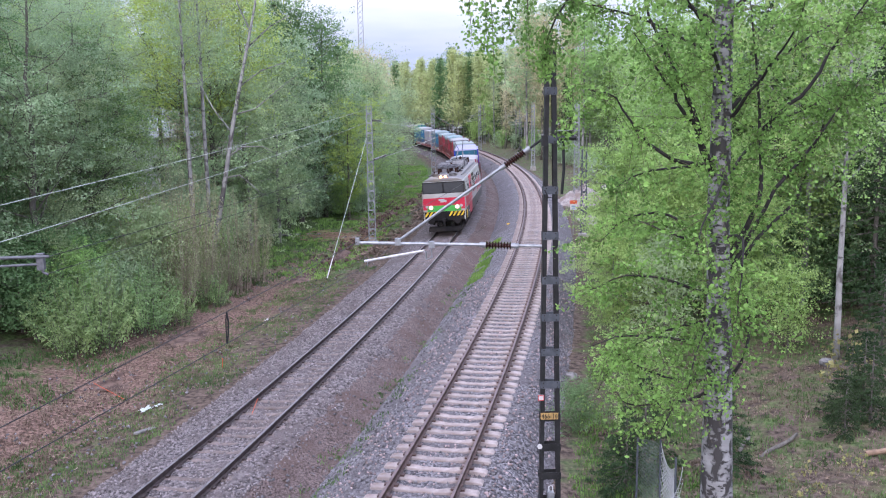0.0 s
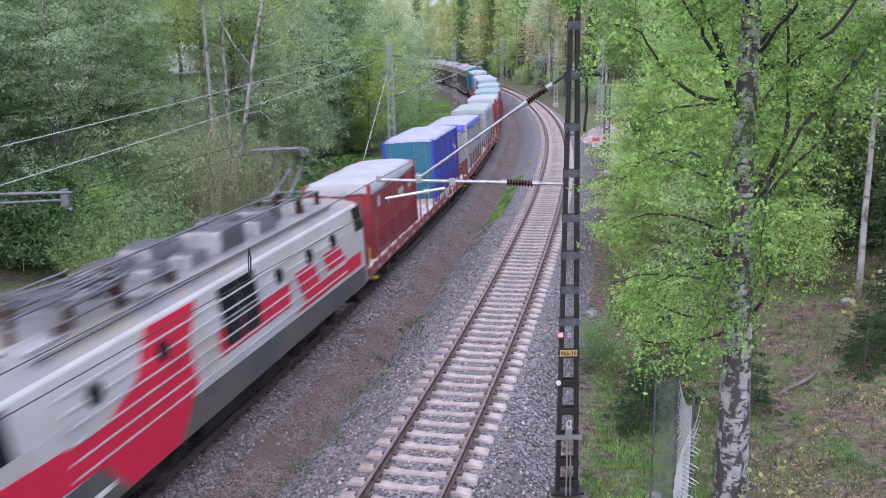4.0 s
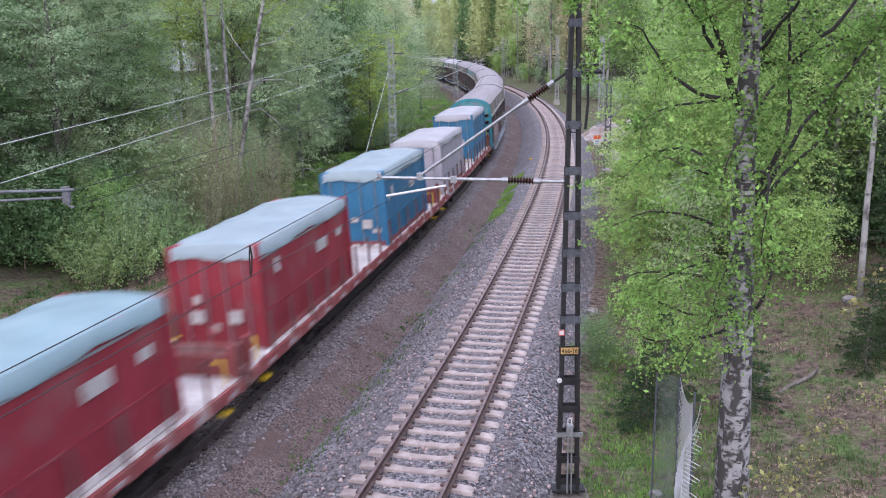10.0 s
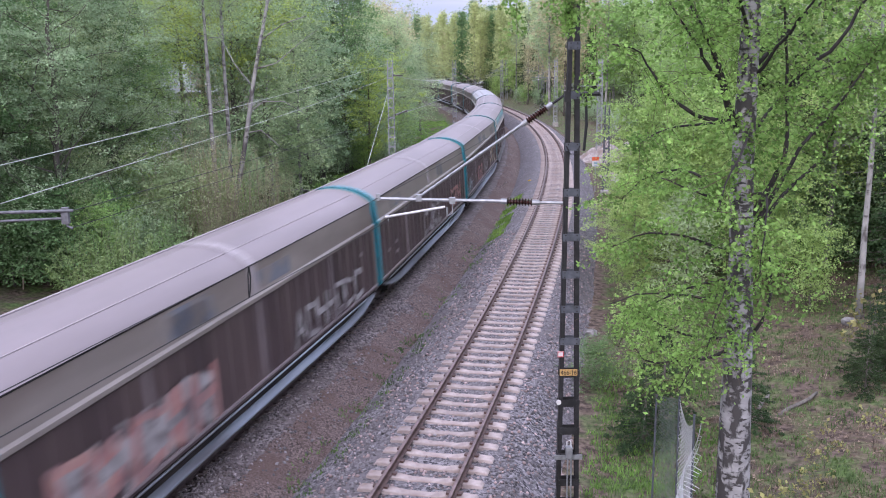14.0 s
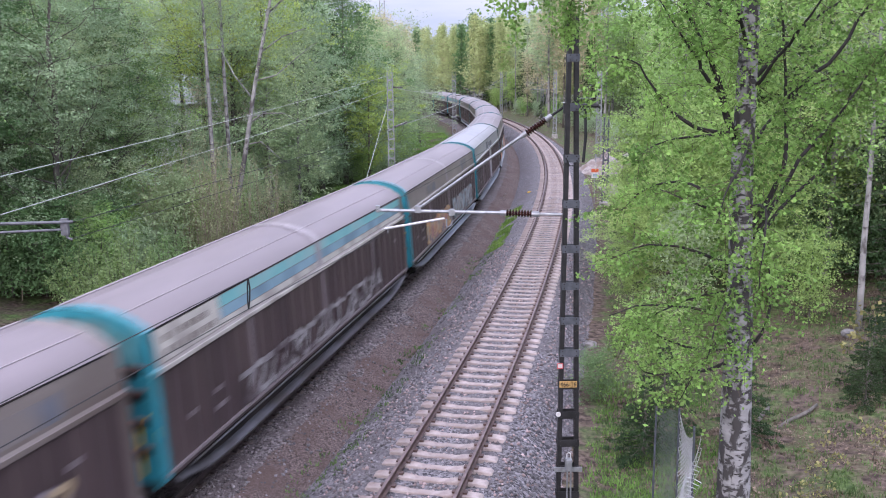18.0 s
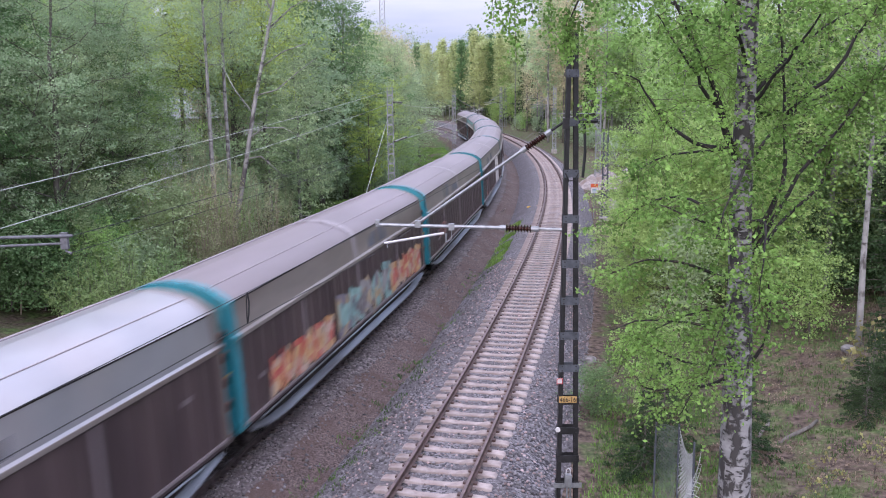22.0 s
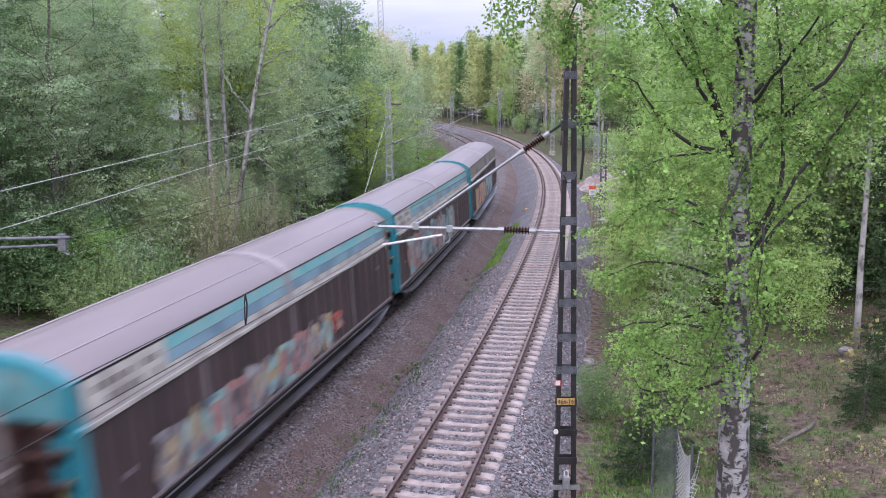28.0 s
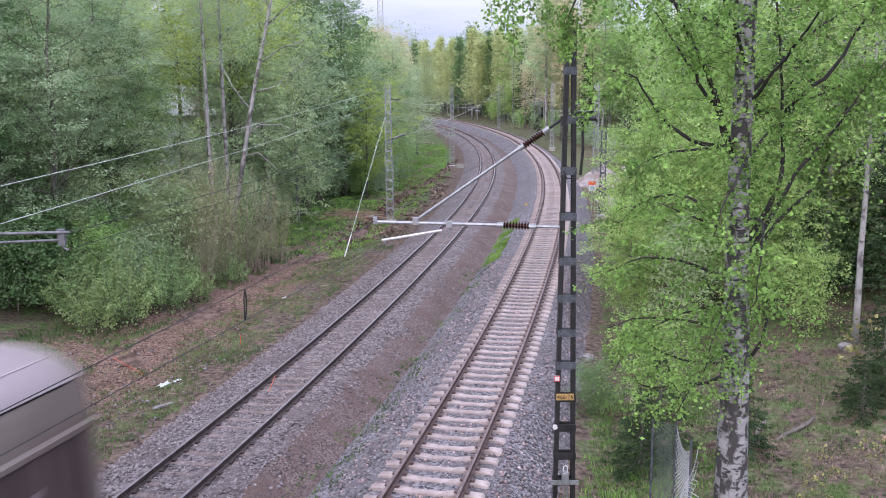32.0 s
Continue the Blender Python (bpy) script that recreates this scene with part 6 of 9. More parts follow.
# cantilever of the left track, its mast stands beside the bridge
cl = thing("cantilever", Matrix.Identity(4), "galvanised cantilever holding the older track's wires", "cantilever")
part("bracket_arm", Geo().tube([(-11.6, 16.8, 5.86), (-7.85, 18.3, 5.68)], 0.033, 8), M_STEEL_D, cl)
part("steady_arm", Geo().tube([(-10.9, 17.2, 5.6), (-8.0, 18.3, 5.52)], 0.026, 8), M_STEEL_D, cl)
part("drop_bracket", Geo().tube([(-8.0, 18.3, 5.7), (-8.0, 18.3, 5.35), (-7.9, 18.3, 5.3)], 0.03, 6).box(-8.1, -7.95, 18.25, 18.35, 5.4, 5.75), M_STEEL_D, cl)
insulator((-11.5, 16.8, 5.86), (-10.9, 17.06, 5.83), cl)
lattice_mast(-12.0, 16.6, -1.3, 8.8, 0.45, "galvanised lattice mast beside the bridge")


def sagging(p, q, sag, n=14):
    p, q = Vector(p), Vector(q)
    return [p.lerp(q, i / n) - Vector((0, 0, sag * 4 * (i / n) * (1 - i / n))) for i in range(n + 1)]


def wire(name, pts, r, m, label):
    return solid(name, Geo().tube(pts, r, 5), m, label, "wire", "overhead wires")


# right track: messenger, contact wire and a loop dropper
x0, y0, _ = line(-8, GAP - 0.3)
wire("messenger_wire", [(-7.9, -6.0, 5.66), (-5.72, 2.0, 5.68), (-4.15, 7.82, 5.71), (-2.89, 12.5, 5.77), (-1.39, 18.05, 5.9)], 0.007, M_WIRE, "dark messenger wire over the newer track")
wire("contact_wire", [(-7.9, -6.0, 5.3), (-5.74, 2.0, 5.29), (-4.17, 7.77, 5.29), (-2.91, 12.5, 5.3), (-1.2, 18.0, 5.42)], 0.007, M_WIRE, "dark contact wire over the newer track")
solid("dropper", Geo().tube([(-2.89, 12.5, 5.77), (-2.906, 12.5, 5.65), (-2.913, 12.5, 5.4), (-2.91, 12.5, 5.3)], 0.01, 6).tube([(-2.89, 12.5, 5.77), (-2.872, 12.5, 5.62), (-2.886, 12.5, 5.42), (-2.91, 12.5, 5.3)], 0.013, 6), M_BLACK,
      "black wire loop hanging between the two wires", "dropper")
wire("messenger_wire", sagging((-1.39, 18.05, 5.9), (10.7, 84.0, 6.4), 0.5), 0.008, M_WIRE, "dark messenger wire over the newer track")
wire("contact_wire", sagging((-1.2, 18.0, 5.42), (10.6, 84.0, 5.7), 0.1), 0.007, M_WIRE, "dark contact wire over the newer track")
for a, b in (((10.7, 84.0), (12.3, 128.0)), ((12.3, 128.0), (8.2, 172.0))):
    wire("messenger_wire", sagging((*a, 6.4), (*b, 6.4), 0.6), 0.012, M_WIRE, "dark messenger wire over the newer track")
    wire("contact_wire", sagging((*a, 5.7), (*b, 5.7), 0.05), 0.012, M_WIRE, "dark contact wire over the newer track")
# left track
wire("messenger_wire", sagging((-7.85, 18.3, 5.68), (0.9, 64.4, 6.3), 0.2), 0.009, M_WIRE, "dark messenger wire over the older track")
wire("contact_wire", sagging((-7.9, 18.3, 5.32), (1.0, 64.4, 5.5), 0.05), 0.008, M_WIRE, "dark contact wire over the older track")
wire("messenger_wire", sagging((0.9, 64.4, 6.3), (4.6, 106.8, 6.3), 0.5), 0.011, M_WIRE, "dark messenger wire over the older track")
wire("contact_wire", sagging((1.0, 64.4, 5.5), (4.6, 106.8, 5.5), 0.05), 0.011, M_WIRE, "dark contact wire over the older track")
wire("messenger_wire", sagging((4.6, 106.8, 6.3), (-2.0, 178.0, 6.3), 0.6), 0.012, M_WIRE, "dark messenger wire over the older track")
# anchored wires on the left mast
wire("anchor_wire", sagging((-4.1, 64.4, 8.4), (-10.07, 20.0, 6.48), 0.15) + [Vector((-11.6, 8.0, 6.1))], 0.011, M_WIRE_L, "pale wire running to the anchor mast")
wire("anchor_wire", sagging((-4.1, 64.4, 7.45), (-9.76, 20.0, 5.72), 0.15) + [Vector((-11.2, 8.0, 5.4))], 0.011, M_WIRE_L, "pale wire running to the anchor mast")
wire("anchor_wire", sagging((-3.7, 64.6, 7.6), (1.2, 106.7, 6.6), 0.4), 0.014, M_WIRE_L, "pale wire running to the anchor mast")
wire("anchor_wire", sagging((-3.7, 64.6, 4.7), (4.4, 100.0, 6.3), 0.2), 0.016, M_WIRE_L, "pale wire running to the anchor mast")
solid("wire_insulator", Geo().tube([(-3.68, 64.7, 7.6), (-3.2, 68.5, 7.5)], 0.06, 8), M_INSUL, "brown rod insulator in the wire", "insulator")
solid("wire_insulator", Geo().tube([(-3.6, 64.8, 4.75), (-2.9, 68.2, 4.88)], 0.07, 8), M_INSUL, "brown rod insulator in the wire", "insulator")
wire("guy_wire", [(-4.1, 64.3, 6.3), (-5.8, 50.95, -1.3)], 0.02, M_WIRE_L, "pale guy wire of the anchor mast")
wire("guy_wire", [(11.6, 63.0, 5.3), (13.2, 60.0, -0.6)], 0.014, M_WIRE_L, "pale guy wire of the short mast")
wire("guy_guard", [(-5.8, 50.95, -1.3), (-5.55, 52.9, -0.2)], 0.035, M_WHITE, "white sleeve on the guy wire")

sg_ = thing("warning_sign", pose(10.87, 63.8, land1(10.87, 63.8)), "orange and white sign on a thin post", "sign")
zs = 1.24 - land1(10.87, 63.8)
part("post", Geo().tube([(0, 0, -0.3), (0, 0, zs + 0.2)], 0.03, 8), M_GALV, sg_)
part("plate", Geo().box(-0.24, 0.24, -0.06, -0.04, zs - 0.32, zs + 0.1), M_WHITE, sg_, "white lower plate", bevel=0.006)
part("top_plate", Geo().box(-0.26, 0.26, -0.065, -0.04, zs + 0.1, zs + 0.36), M_ORANGE, sg_, "orange upper plate", bevel=0.006)
part("mark_bars", Geo().box(-0.14, 0.14, -0.07, -0.06, zs - 0.14, zs - 0.02).box(-0.14, 0.14, -0.07, -0.06, zs - 0.26, zs - 0.2), M_STEELBLUE, sg_)


# ---- trees ----
def broadleaf(seed, H, R, first, limbs, n_leaf, leaf, sigma, rise=(0.35, 0.9), droop=0.0, trunk_r=0.16, lean=0.03, shape="oval", twigs=True):
    """Trunk with limbs and twigs, and leaf clumps on them. Returns the wood and the leaves' arrays."""
    rng = np.random.default_rng(seed)
    g = Geo()
    n = 9
    wob = np.cumsum(rng.normal(0, lean * H / n, (n + 1, 2)), 0)
    wob -= wob[0]
    spine = [Vector((wob[i, 0], wob[i, 1], H * i / n)) for i in range(n + 1)]
    g.tube(spine, [trunk_r * (1 - 0.93 * i / n) + 0.01 for i in range(n + 1)], 7 if twigs else 5)
    C = []
    az = rng.uniform(0, 6)
    for k in range(limbs):
        f = first + (0.97 - first) * (k + rng.uniform(0, 0.8)) / limbs
        i = min(int(f * n), n - 1)
        p = spine[i].lerp(spine[i + 1], f * n - i)
        az += 2.4 + rng.normal(0, 0.4)
        u = (f - first) / (1 - first)
        prof = {"oval": math.sin(math.pi * min(0.95, u * 0.8 + 0.17)) ** 0.7, "cone": 1.05 - 0.9 * u, "round": math.sin(math.pi * min(0.97, u * 0.75 + 0.2)) ** 0.4}[shape]
        ln = R * prof * rng.uniform(0.65, 1.2)
        el = rng.uniform(*rise)
        d = Vector((math.cos(az) * math.cos(el), math.sin(az) * math.cos(el), math.sin(el)))
        pts = [p]
        for j in range(1, 5):
            q = p + d * ln * j / 4 + Vector(rng.normal(0, 0.05 * ln, 3)) - Vector((0, 0, droop * ln * (j / 4) ** 2))
            pts.append(q)
        r0 = trunk_r * (1 - 0.8 * f) * 0.3
        g.tube(pts, [r0, r0 * 0.8, r0 * 0.6, r0 * 0.4, 0.012], 5 if twigs else 3, caps=False)
        for j in range(1, 5):
            for _ in range(2):
                q = pts[j] + Vector(rng.normal(0, 0.26 * ln * (0.6 if j < 2 else 1), 3)) * 0.8
                if twigs:
                    g.tube([pts[j], pts[j].lerp(q, 0.5) + Vector(rng.normal(0, 0.06, 3)), q], [r0 * 0.3 + 0.004, 0.007, 0.004], 3, caps=False)
                C.append((q, 0.7 if j < 2 else 1.0))
    C.append((spine[-1], 0.8))
    # each twig end carries a few tufts, rounded above and thin below
    w = np.repeat(np.array([c[1] for c in C]) * rng.choice([0.25, 0.7, 1.0, 1.5], len(C)), 4)
    cc = np.repeat(np.array([c[0] for c in C]), 4, 0)
    cc = cc + rng.normal(size=cc.shape) * sigma * np.array([1.05, 1.05, 0.8])
    pick = rng.choice(len(cc), n_leaf, p=w / w.sum())
    sg = rng.uniform(0.35, 0.85, len(cc))[pick][:, None] * sigma
    off = rng.normal(size=(n_leaf, 3))
    off[:, 2] = np.abs(off[:, 2]) * 0.75 - 0.35
    P = cc[pick] + off * sg
    P[:, 2] = np.maximum(P[:, 2], 0.25)
    return g, spray_arrays(P, cc[pick] - np.array([0, 0, 0.35 * sigma]), leaf, rng, 1.6)


def conifer(seed, H, R, n_leaf, leaf, low=0.08, trunk_r=0.16, slim=0.35):
    rng = np.random.default_rng(seed)
    g = Geo()
    g.tube([(0, 0, 0), (0, 0, H * 0.5), (0, 0, H)], [trunk_r, trunk_r * 0.6, 0.015], 7)
    P, D = [], []
    rows = int(H / 0.42)
    for k in range(rows):
        z = H * (low + (0.99 - low) * k / rows)
        ln0 = R * (1 - (z / H)) ** 0.85 + 0.12
        for _ in range(6):
            a = rng.uniform(0, 6.28)
            ln = ln0 * rng.uniform(0.7, 1.15)
            pts = [Vector((0, 0, z))]
            for j in range(1, 4):
                f = j / 3
                pts.append(Vector((math.cos(a) * ln * f, math.sin(a) * ln * f, z - 0.28 * ln * f + 0.16 * ln * f * f)))
            g.tube(pts, [0.03, 0.022, 0.014, 0.006], 3, caps=False)
            m = max(3, int(n_leaf / rows / 6))
            for _ in range(m):
                f = rng.uniform(0.12, 1.05)
                c = pts[0].lerp(pts[-1], f)
                sp = 0.22 * ln * (1.1 - f) + 0.06
                P.append((c.x + rng.normal() * sp, c.y + rng.normal() * sp, c.z - abs(rng.normal()) * 0.1))
    P = np.array(P)
    return g, leaf_arrays(P, np.full(len(P), leaf), rng, fold=0.1, aspect=slim)


def young_spruce(seed, H, R):
    """Whorls of drooping boughs with side shoots, each shoot set with short needles."""
    rng = np.random.default_rng(seed)
    g, P = Geo(), []
    g.tube([(0, 0, 0), (0.02, 0, H * 0.5), (0, 0, H)], [0.06, 0.035, 0.008], 7)
    rows = int(H / 0.2)
    for k in range(rows):
        z = H * (0.05 + 0.93 * k / rows)
        for _ in range(5):
            a, ln = rng.uniform(0, 6.28), (R * (1 - z / H) ** 0.8 + 0.08) * rng.uniform(0.65, 1.2)
            d = Vector((math.cos(a), math.sin(a), 0))
            tip = Vector((0, 0, z)) + d * ln + Vector((0, 0, -0.12 * ln))
            root = Vector((0, 0, z + 0.08 * ln))
            g.tube([root, root.lerp(tip, 0.6) - Vector((0, 0, 0.06 * ln)), tip], [0.014, 0.009, 0.004], 3, caps=False)
            for j in range(max(3, int(ln / 0.12))):
                f = rng.uniform(0.2, 1.0)
                b = root.lerp(tip, f) - Vector((0, 0, 0.05 * ln * math.sin(f * 3.1)))
                side = Vector((-d.y, d.x, 0)) * (1 if j % 2 else -1)
                e = b + (side * 0.75 + d * 0.7) * ln * 0.36 * (1.15 - f) + Vector((0, 0, -0.03))
                for u in np.linspace(0, 1, 18):
                    P.append(b.lerp(e, u) + Vector(rng.normal(0, 0.018, 3)))
    P = np.array(P)
    return g, leaf_arrays(P, np.full(len(P), 0.1), rng, fold=0.05, aspect=0.3)


def shoots(seed, H, R, stems, leaves, size):
    """A shrub of many upright shoots from one foot, leaved along their length."""
    rng = np.random.default_rng(seed)
    g, P, C = Geo(), [], []
    for _ in range(stems):
        a, r = rng.uniform(0, 6.28), R * rng.uniform(0.05, 1.0) ** 0.7
        h = H * rng.uniform(0.4, 1.1) * (1 - 0.35 * (r / R) ** 2)
        p0 = Vector((math.cos(a) * r * 0.45, math.sin(a) * r * 0.45, 0))
        p2 = Vector((math.cos(a) * r * 1.1 + rng.normal(0, 0.12), math.sin(a) * r * 1.1 + rng.normal(0, 0.12), h))
        p1 = p0.lerp(p2, 0.5) + Vector((-math.cos(a) * 0.06, -math.sin(a) * 0.06, 0.12))
        g.tube([p0, p1, p2], [0.016, 0.01, 0.004], 4, caps=False)
        for _ in range(leaves // stems):
            f = rng.uniform(0.12, 1.02) ** 0.75
            c = p0.lerp(p1, f * 2) if f < 0.5 else p1.lerp(p2, f * 2 - 1)
            w = 0.055 * H ** 0.8 * (1.15 - 0.7 * f)
            P.append(c + Vector(rng.normal(0, 1, 3)) * w)
            C.append(c - Vector((0, 0, 0.1)))
    return g, spray_arrays(np.array(P), np.array(C), size, rng, 1.3)


def sapling(seed, H, n):
    """A thin stem with a few bunches of hanging young leaves."""
    rng = np.random.default_rng(seed)
    g, P, path = Geo(), [], [Vector((0, 0, 0))]
    for k in range(6):
        z, a = H * (0.4 + 0.11 * k), 2.4 * k
        e = Vector((math.cos(a) * 0.32 * (1.2 - 0.1 * k), math.sin(a) * 0.32 * (1.2 - 0.1 * k), z + 0.12))
        path += [Vector((0.03, 0.01, z)), e, Vector((0.03, 0.01, z + 0.01))]
        for _ in range(n // 6):
            P.append(e + Vector(rng.normal(0, 1, 3)) * 0.085 - Vector((0, 0, abs(rng.normal(0, 0.05)))))
    g.tube(path, [0.012] + [0.007, 0.003, 0.007] * 6, 5)
    P = np.array(P)
    return g, leaf_arrays(P, np.full(len(P), 0.09), rng, fold=0.3, aspect=0.8)


KINDS = {}


def tree_kind(key, made, wood, leafy, name, label, category):
    """Keeps a tree's meshes to build things from."""
    g, (V, F) = made
    KINDS[key] = (make_mesh(key + "_trunk", g, wood, True), array_mesh(key + "_crown", V, F, leafy), name, label, category)


def plant(key, x, y, turn=0.0, size=1.0, lean=0.0, z=None, group=""):
    far = math.hypot(x, y)
    for suffix in (("_far",) if far > 128 else ("_mid",) if far > (60 if x < 0 else 36) else ()):
        key = key + suffix if key + suffix in KINDS else key
    tr, cr, name, label, cat = KINDS[key]
    t = thing(name, pose(x, y, (land1(x, y) if z is None else z) - 0.06, lean, 0, turn), label, cat, group)
    t.scale = (size, size, size)
    many = name in ("thicket", "willow_shoots")
    for nm, me in (("stem" if many else "trunk", tr), ("crown", cr)):
        ob = new(nm, me)
        ob.parent = t
        if many and me is tr:
            tagged(ob, kind="stuff")
    return t


def family(key, wood, leafy, name, label, build):
    """One sort of tree in three finenesses, for the near, middle and far parts of the wood."""
    for suffix, n, size, twigs in (("", 40000, 0.088, True), ("_mid", 17000, 0.135, True), ("_far", 5200, 0.27, False)):
        tree_kind(key + suffix, build(n, size, twigs), wood, leafy, name, label, "tree")


family("alder_a", M_TRUNK, M_LEAF_G, "broadleaf_tree", "tall tree with fresh spring green leaves", lambda n, l, w: broadleaf(21, 15, 3.6, 0.22, 30, n, l, 0.42, trunk_r=0.17, twigs=w))
family("alder_b", M_TRUNK, M_LEAF_O, "broadleaf_tree", "broad tree with dull olive green leaves", lambda n, l, w: broadleaf(22, 13, 3.9, 0.15, 30, n, l, 0.45, trunk_r=0.17, shape="round", twigs=w))
family("aspen", M_BARK_FAR, M_LEAF_O, "birch_tree", "tall pale-barked birch with thin olive foliage", lambda n, l, w: broadleaf(23, 17, 2.8, 0.3, 28, int(n * 0.7), l, 0.4, trunk_r=0.16, twigs=w, lean=0.015))
family("willow", M_TRUNK, M_LEAF_S, "willow_tree", "bushy willow with silvery grey-green leaves", lambda n, l, w: broadleaf(24, 10, 3.8, 0.1, 30, n, l, 0.42, rise=(0.5, 1.1), trunk_r=0.14, shape="round", twigs=w))
family("maple", M_TRUNK, M_LEAF_Y, "maple_tree", "maple with yellowish spring foliage", lambda n, l, w: broadleaf(25, 12, 3.6, 0.2, 26, n, l, 0.45, trunk_r=0.16, shape="round", twigs=w))
family("birch_y", M_BARK_FAR, M_LEAF_G, "birch_tree", "slender birch with fresh green leaves", lambda n, l, w: broadleaf(26, 16, 3.0, 0.2, 30, int(n * 0.85), l, 0.42, droop=0.15, trunk_r=0.15, twigs=w))
family("birch_l", M_TRUNK, M_LEAF_G, "broadleaf_tree", "young tree with light green leaves", lambda n, l, w: broadleaf(36, 9, 3.0, 0.12, 28, n, l, 0.4, rise=(0.4, 1.0), trunk_r=0.11, shape="round", twigs=w))
family("alder_d", M_TRUNK, M_LEAF_K, "broadleaf_tree", "tall tree with deep green leaves", lambda n, l, w: broadleaf(47, 16, 3.6, 0.14, 32, n, l, 0.42, trunk_r=0.2, twigs=w))
M_LEAF_R = leaf_mat("leaf_brownish", (0.42, 0.38, 0.235), (0.56, 0.51, 0.33), 0.3, 0.12, 0.45)
M_LEAF_P = leaf_mat("leaf_pale", (0.35, 0.41, 0.185), (0.52, 0.57, 0.28), 0.3, 0.14, 0.5)
family("bare", M_TRUNK, M_LEAF_R, "young_tree", "thin young tree still nearly bare", lambda n, l, w: broadleaf(27, 13, 2.2, 0.2, 30, int(n * 0.8), l * 0.62, 0.4, rise=(0.7, 1.2), trunk_r=0.09, twigs=w))
for suffix, n, size in (("", 15000, 0.2), ("_mid", 7500, 0.27), ("_far", 3200, 0.4)):
    tree_kind("spruce" + suffix, conifer(28, 15, 2.7, n, size), M_TRUNK, M_LEAF_D, "spruce_tree", "tall dark green spruce tree", "tree")
tree_kind("spruce_s", young_spruce(29, 3.6, 1.45), M_TRUNK, M_LEAF_D, "young_spruce", "small dark green spruce on the slope", "tree")
tree_kind("bush_a", broadleaf(31, 3.2, 1.7, 0.05, 22, 5200, 0.095, 0.25, rise=(0.5, 1.3), trunk_r=0.04, shape="round", twigs=False), M_TRUNK, M_LEAF_G, "bush", "dense green willow bush by the line", "bush")
tree_kind("bush_b", broadleaf(32, 2.4, 1.5, 0.05, 20, 4200, 0.085, 0.24, rise=(0.4, 1.2), trunk_r=0.03, shape="round", twigs=False), M_TRUNK, M_LEAF_S, "bush", "low grey-green bush by the line", "bush")
tree_kind("bush_k", broadleaf(35, 2.8, 1.8, 0.03, 26, 7500, 0.09, 0.3, rise=(0.1, 1.1), trunk_r=0.04, shape="round", twigs=False), M_TRUNK, M_LEAF_K, "bush", "deep green bush in the wood's shade", "bush")
tree_kind("shrub_willow", broadleaf(48, 5.6, 2.7, 0.03, 34, 14000, 0.1, 0.42, rise=(0.1, 1.2), trunk_r=0.06, shape="round", twigs=False), M_TRUNK, M_LEAF_S, "willow_shrub", "large grey-green willow shrub at the wood's edge", "bush")
tree_kind("bush_c", broadleaf(33, 4.5, 1.6, 0.08, 24, 5200, 0.1, 0.26, rise=(0.7, 1.3), trunk_r=0.05, twigs=False), M_TRUNK, M_LEAF_O, "bush", "tall olive green shrub by the wood", "bush")

family("high_maple", M_TRUNK, M_LEAF_Y, "maple_tree", "tall maple with yellow-green spring foliage", lambda n, l, w: broadleaf(45, 18, 4.4, 0.46, 30, n, l, 0.5, trunk_r=0.2, shape="round", twigs=w))
family("high_willow", M_TRUNK, M_LEAF_S, "willow_tree", "tall willow with silvery grey-green leaves", lambda n, l, w: broadleaf(51, 17, 4.6, 0.2, 38, n, l, 0.55, rise=(0.2, 0.9), lean=0.06, trunk_r=0.2, shape="round", twigs=w))
family("weeping", M_BARK_FAR, M_LEAF_O, "birch_tree", "weeping birch with pale olive hanging foliage", lambda n, l, w: broadleaf(52, 14, 3.2, 0.1, 34, n, l, 0.4, rise=(0.1, 0.7), droop=0.45, trunk_r=0.14, twigs=w))
family("slim", M_BARK_FAR, M_LEAF_P, "birch_tree", "slim pointed birch with pale green leaves", lambda n, l, w: broadleaf(53, 17, 2.5, 0.16, 34, n, l, 0.38, rise=(0.6, 1.2), trunk_r=0.13, shape="cone", twigs=w, lean=0.012))
family("slim_k", M_TRUNK, M_LEAF_K, "broadleaf_tree", "slim pointed tree with deep green leaves", lambda n, l, w: broadleaf(54, 18, 2.5, 0.12, 36, n, l, 0.38, rise=(0.5, 1.1), trunk_r=0.14, shape="cone", twigs=w, lean=0.012))
rngp = np.random.default_rng(77)


def scatter(keys, count, s_rng, o_rng, size=(0.85, 1.2), apart=2.5, keep=None, group=""):
    """Plants trees in a stretch of the plan, keeping them apart."""
    placed = []
    tries = 0
    while len(placed) < count and tries < count * 40:
        tries += 1
        s, o = rngp.uniform(*s_rng), rngp.uniform(*o_rng)
        x, y, _ = line(s, o)
        if keep and not keep(x, y, s, o):
            continue
        if any((x - a) ** 2 + (y - b) ** 2 < apart * apart for a, b in placed):
            continue
        placed.append((x, y))
        plant(keys[rngp.integers(len(keys))], x, y, rngp.uniform(0, 360), rngp.uniform(*size), rngp.normal(0, 2), group=group)


def open_view(x, y, s, o):
    """Keeps the gap in the wood before the white house."""
    return not (-0.34 < x / y < -0.17 and 40 < y < 84) and not (x / y > -0.17 and y < 48)


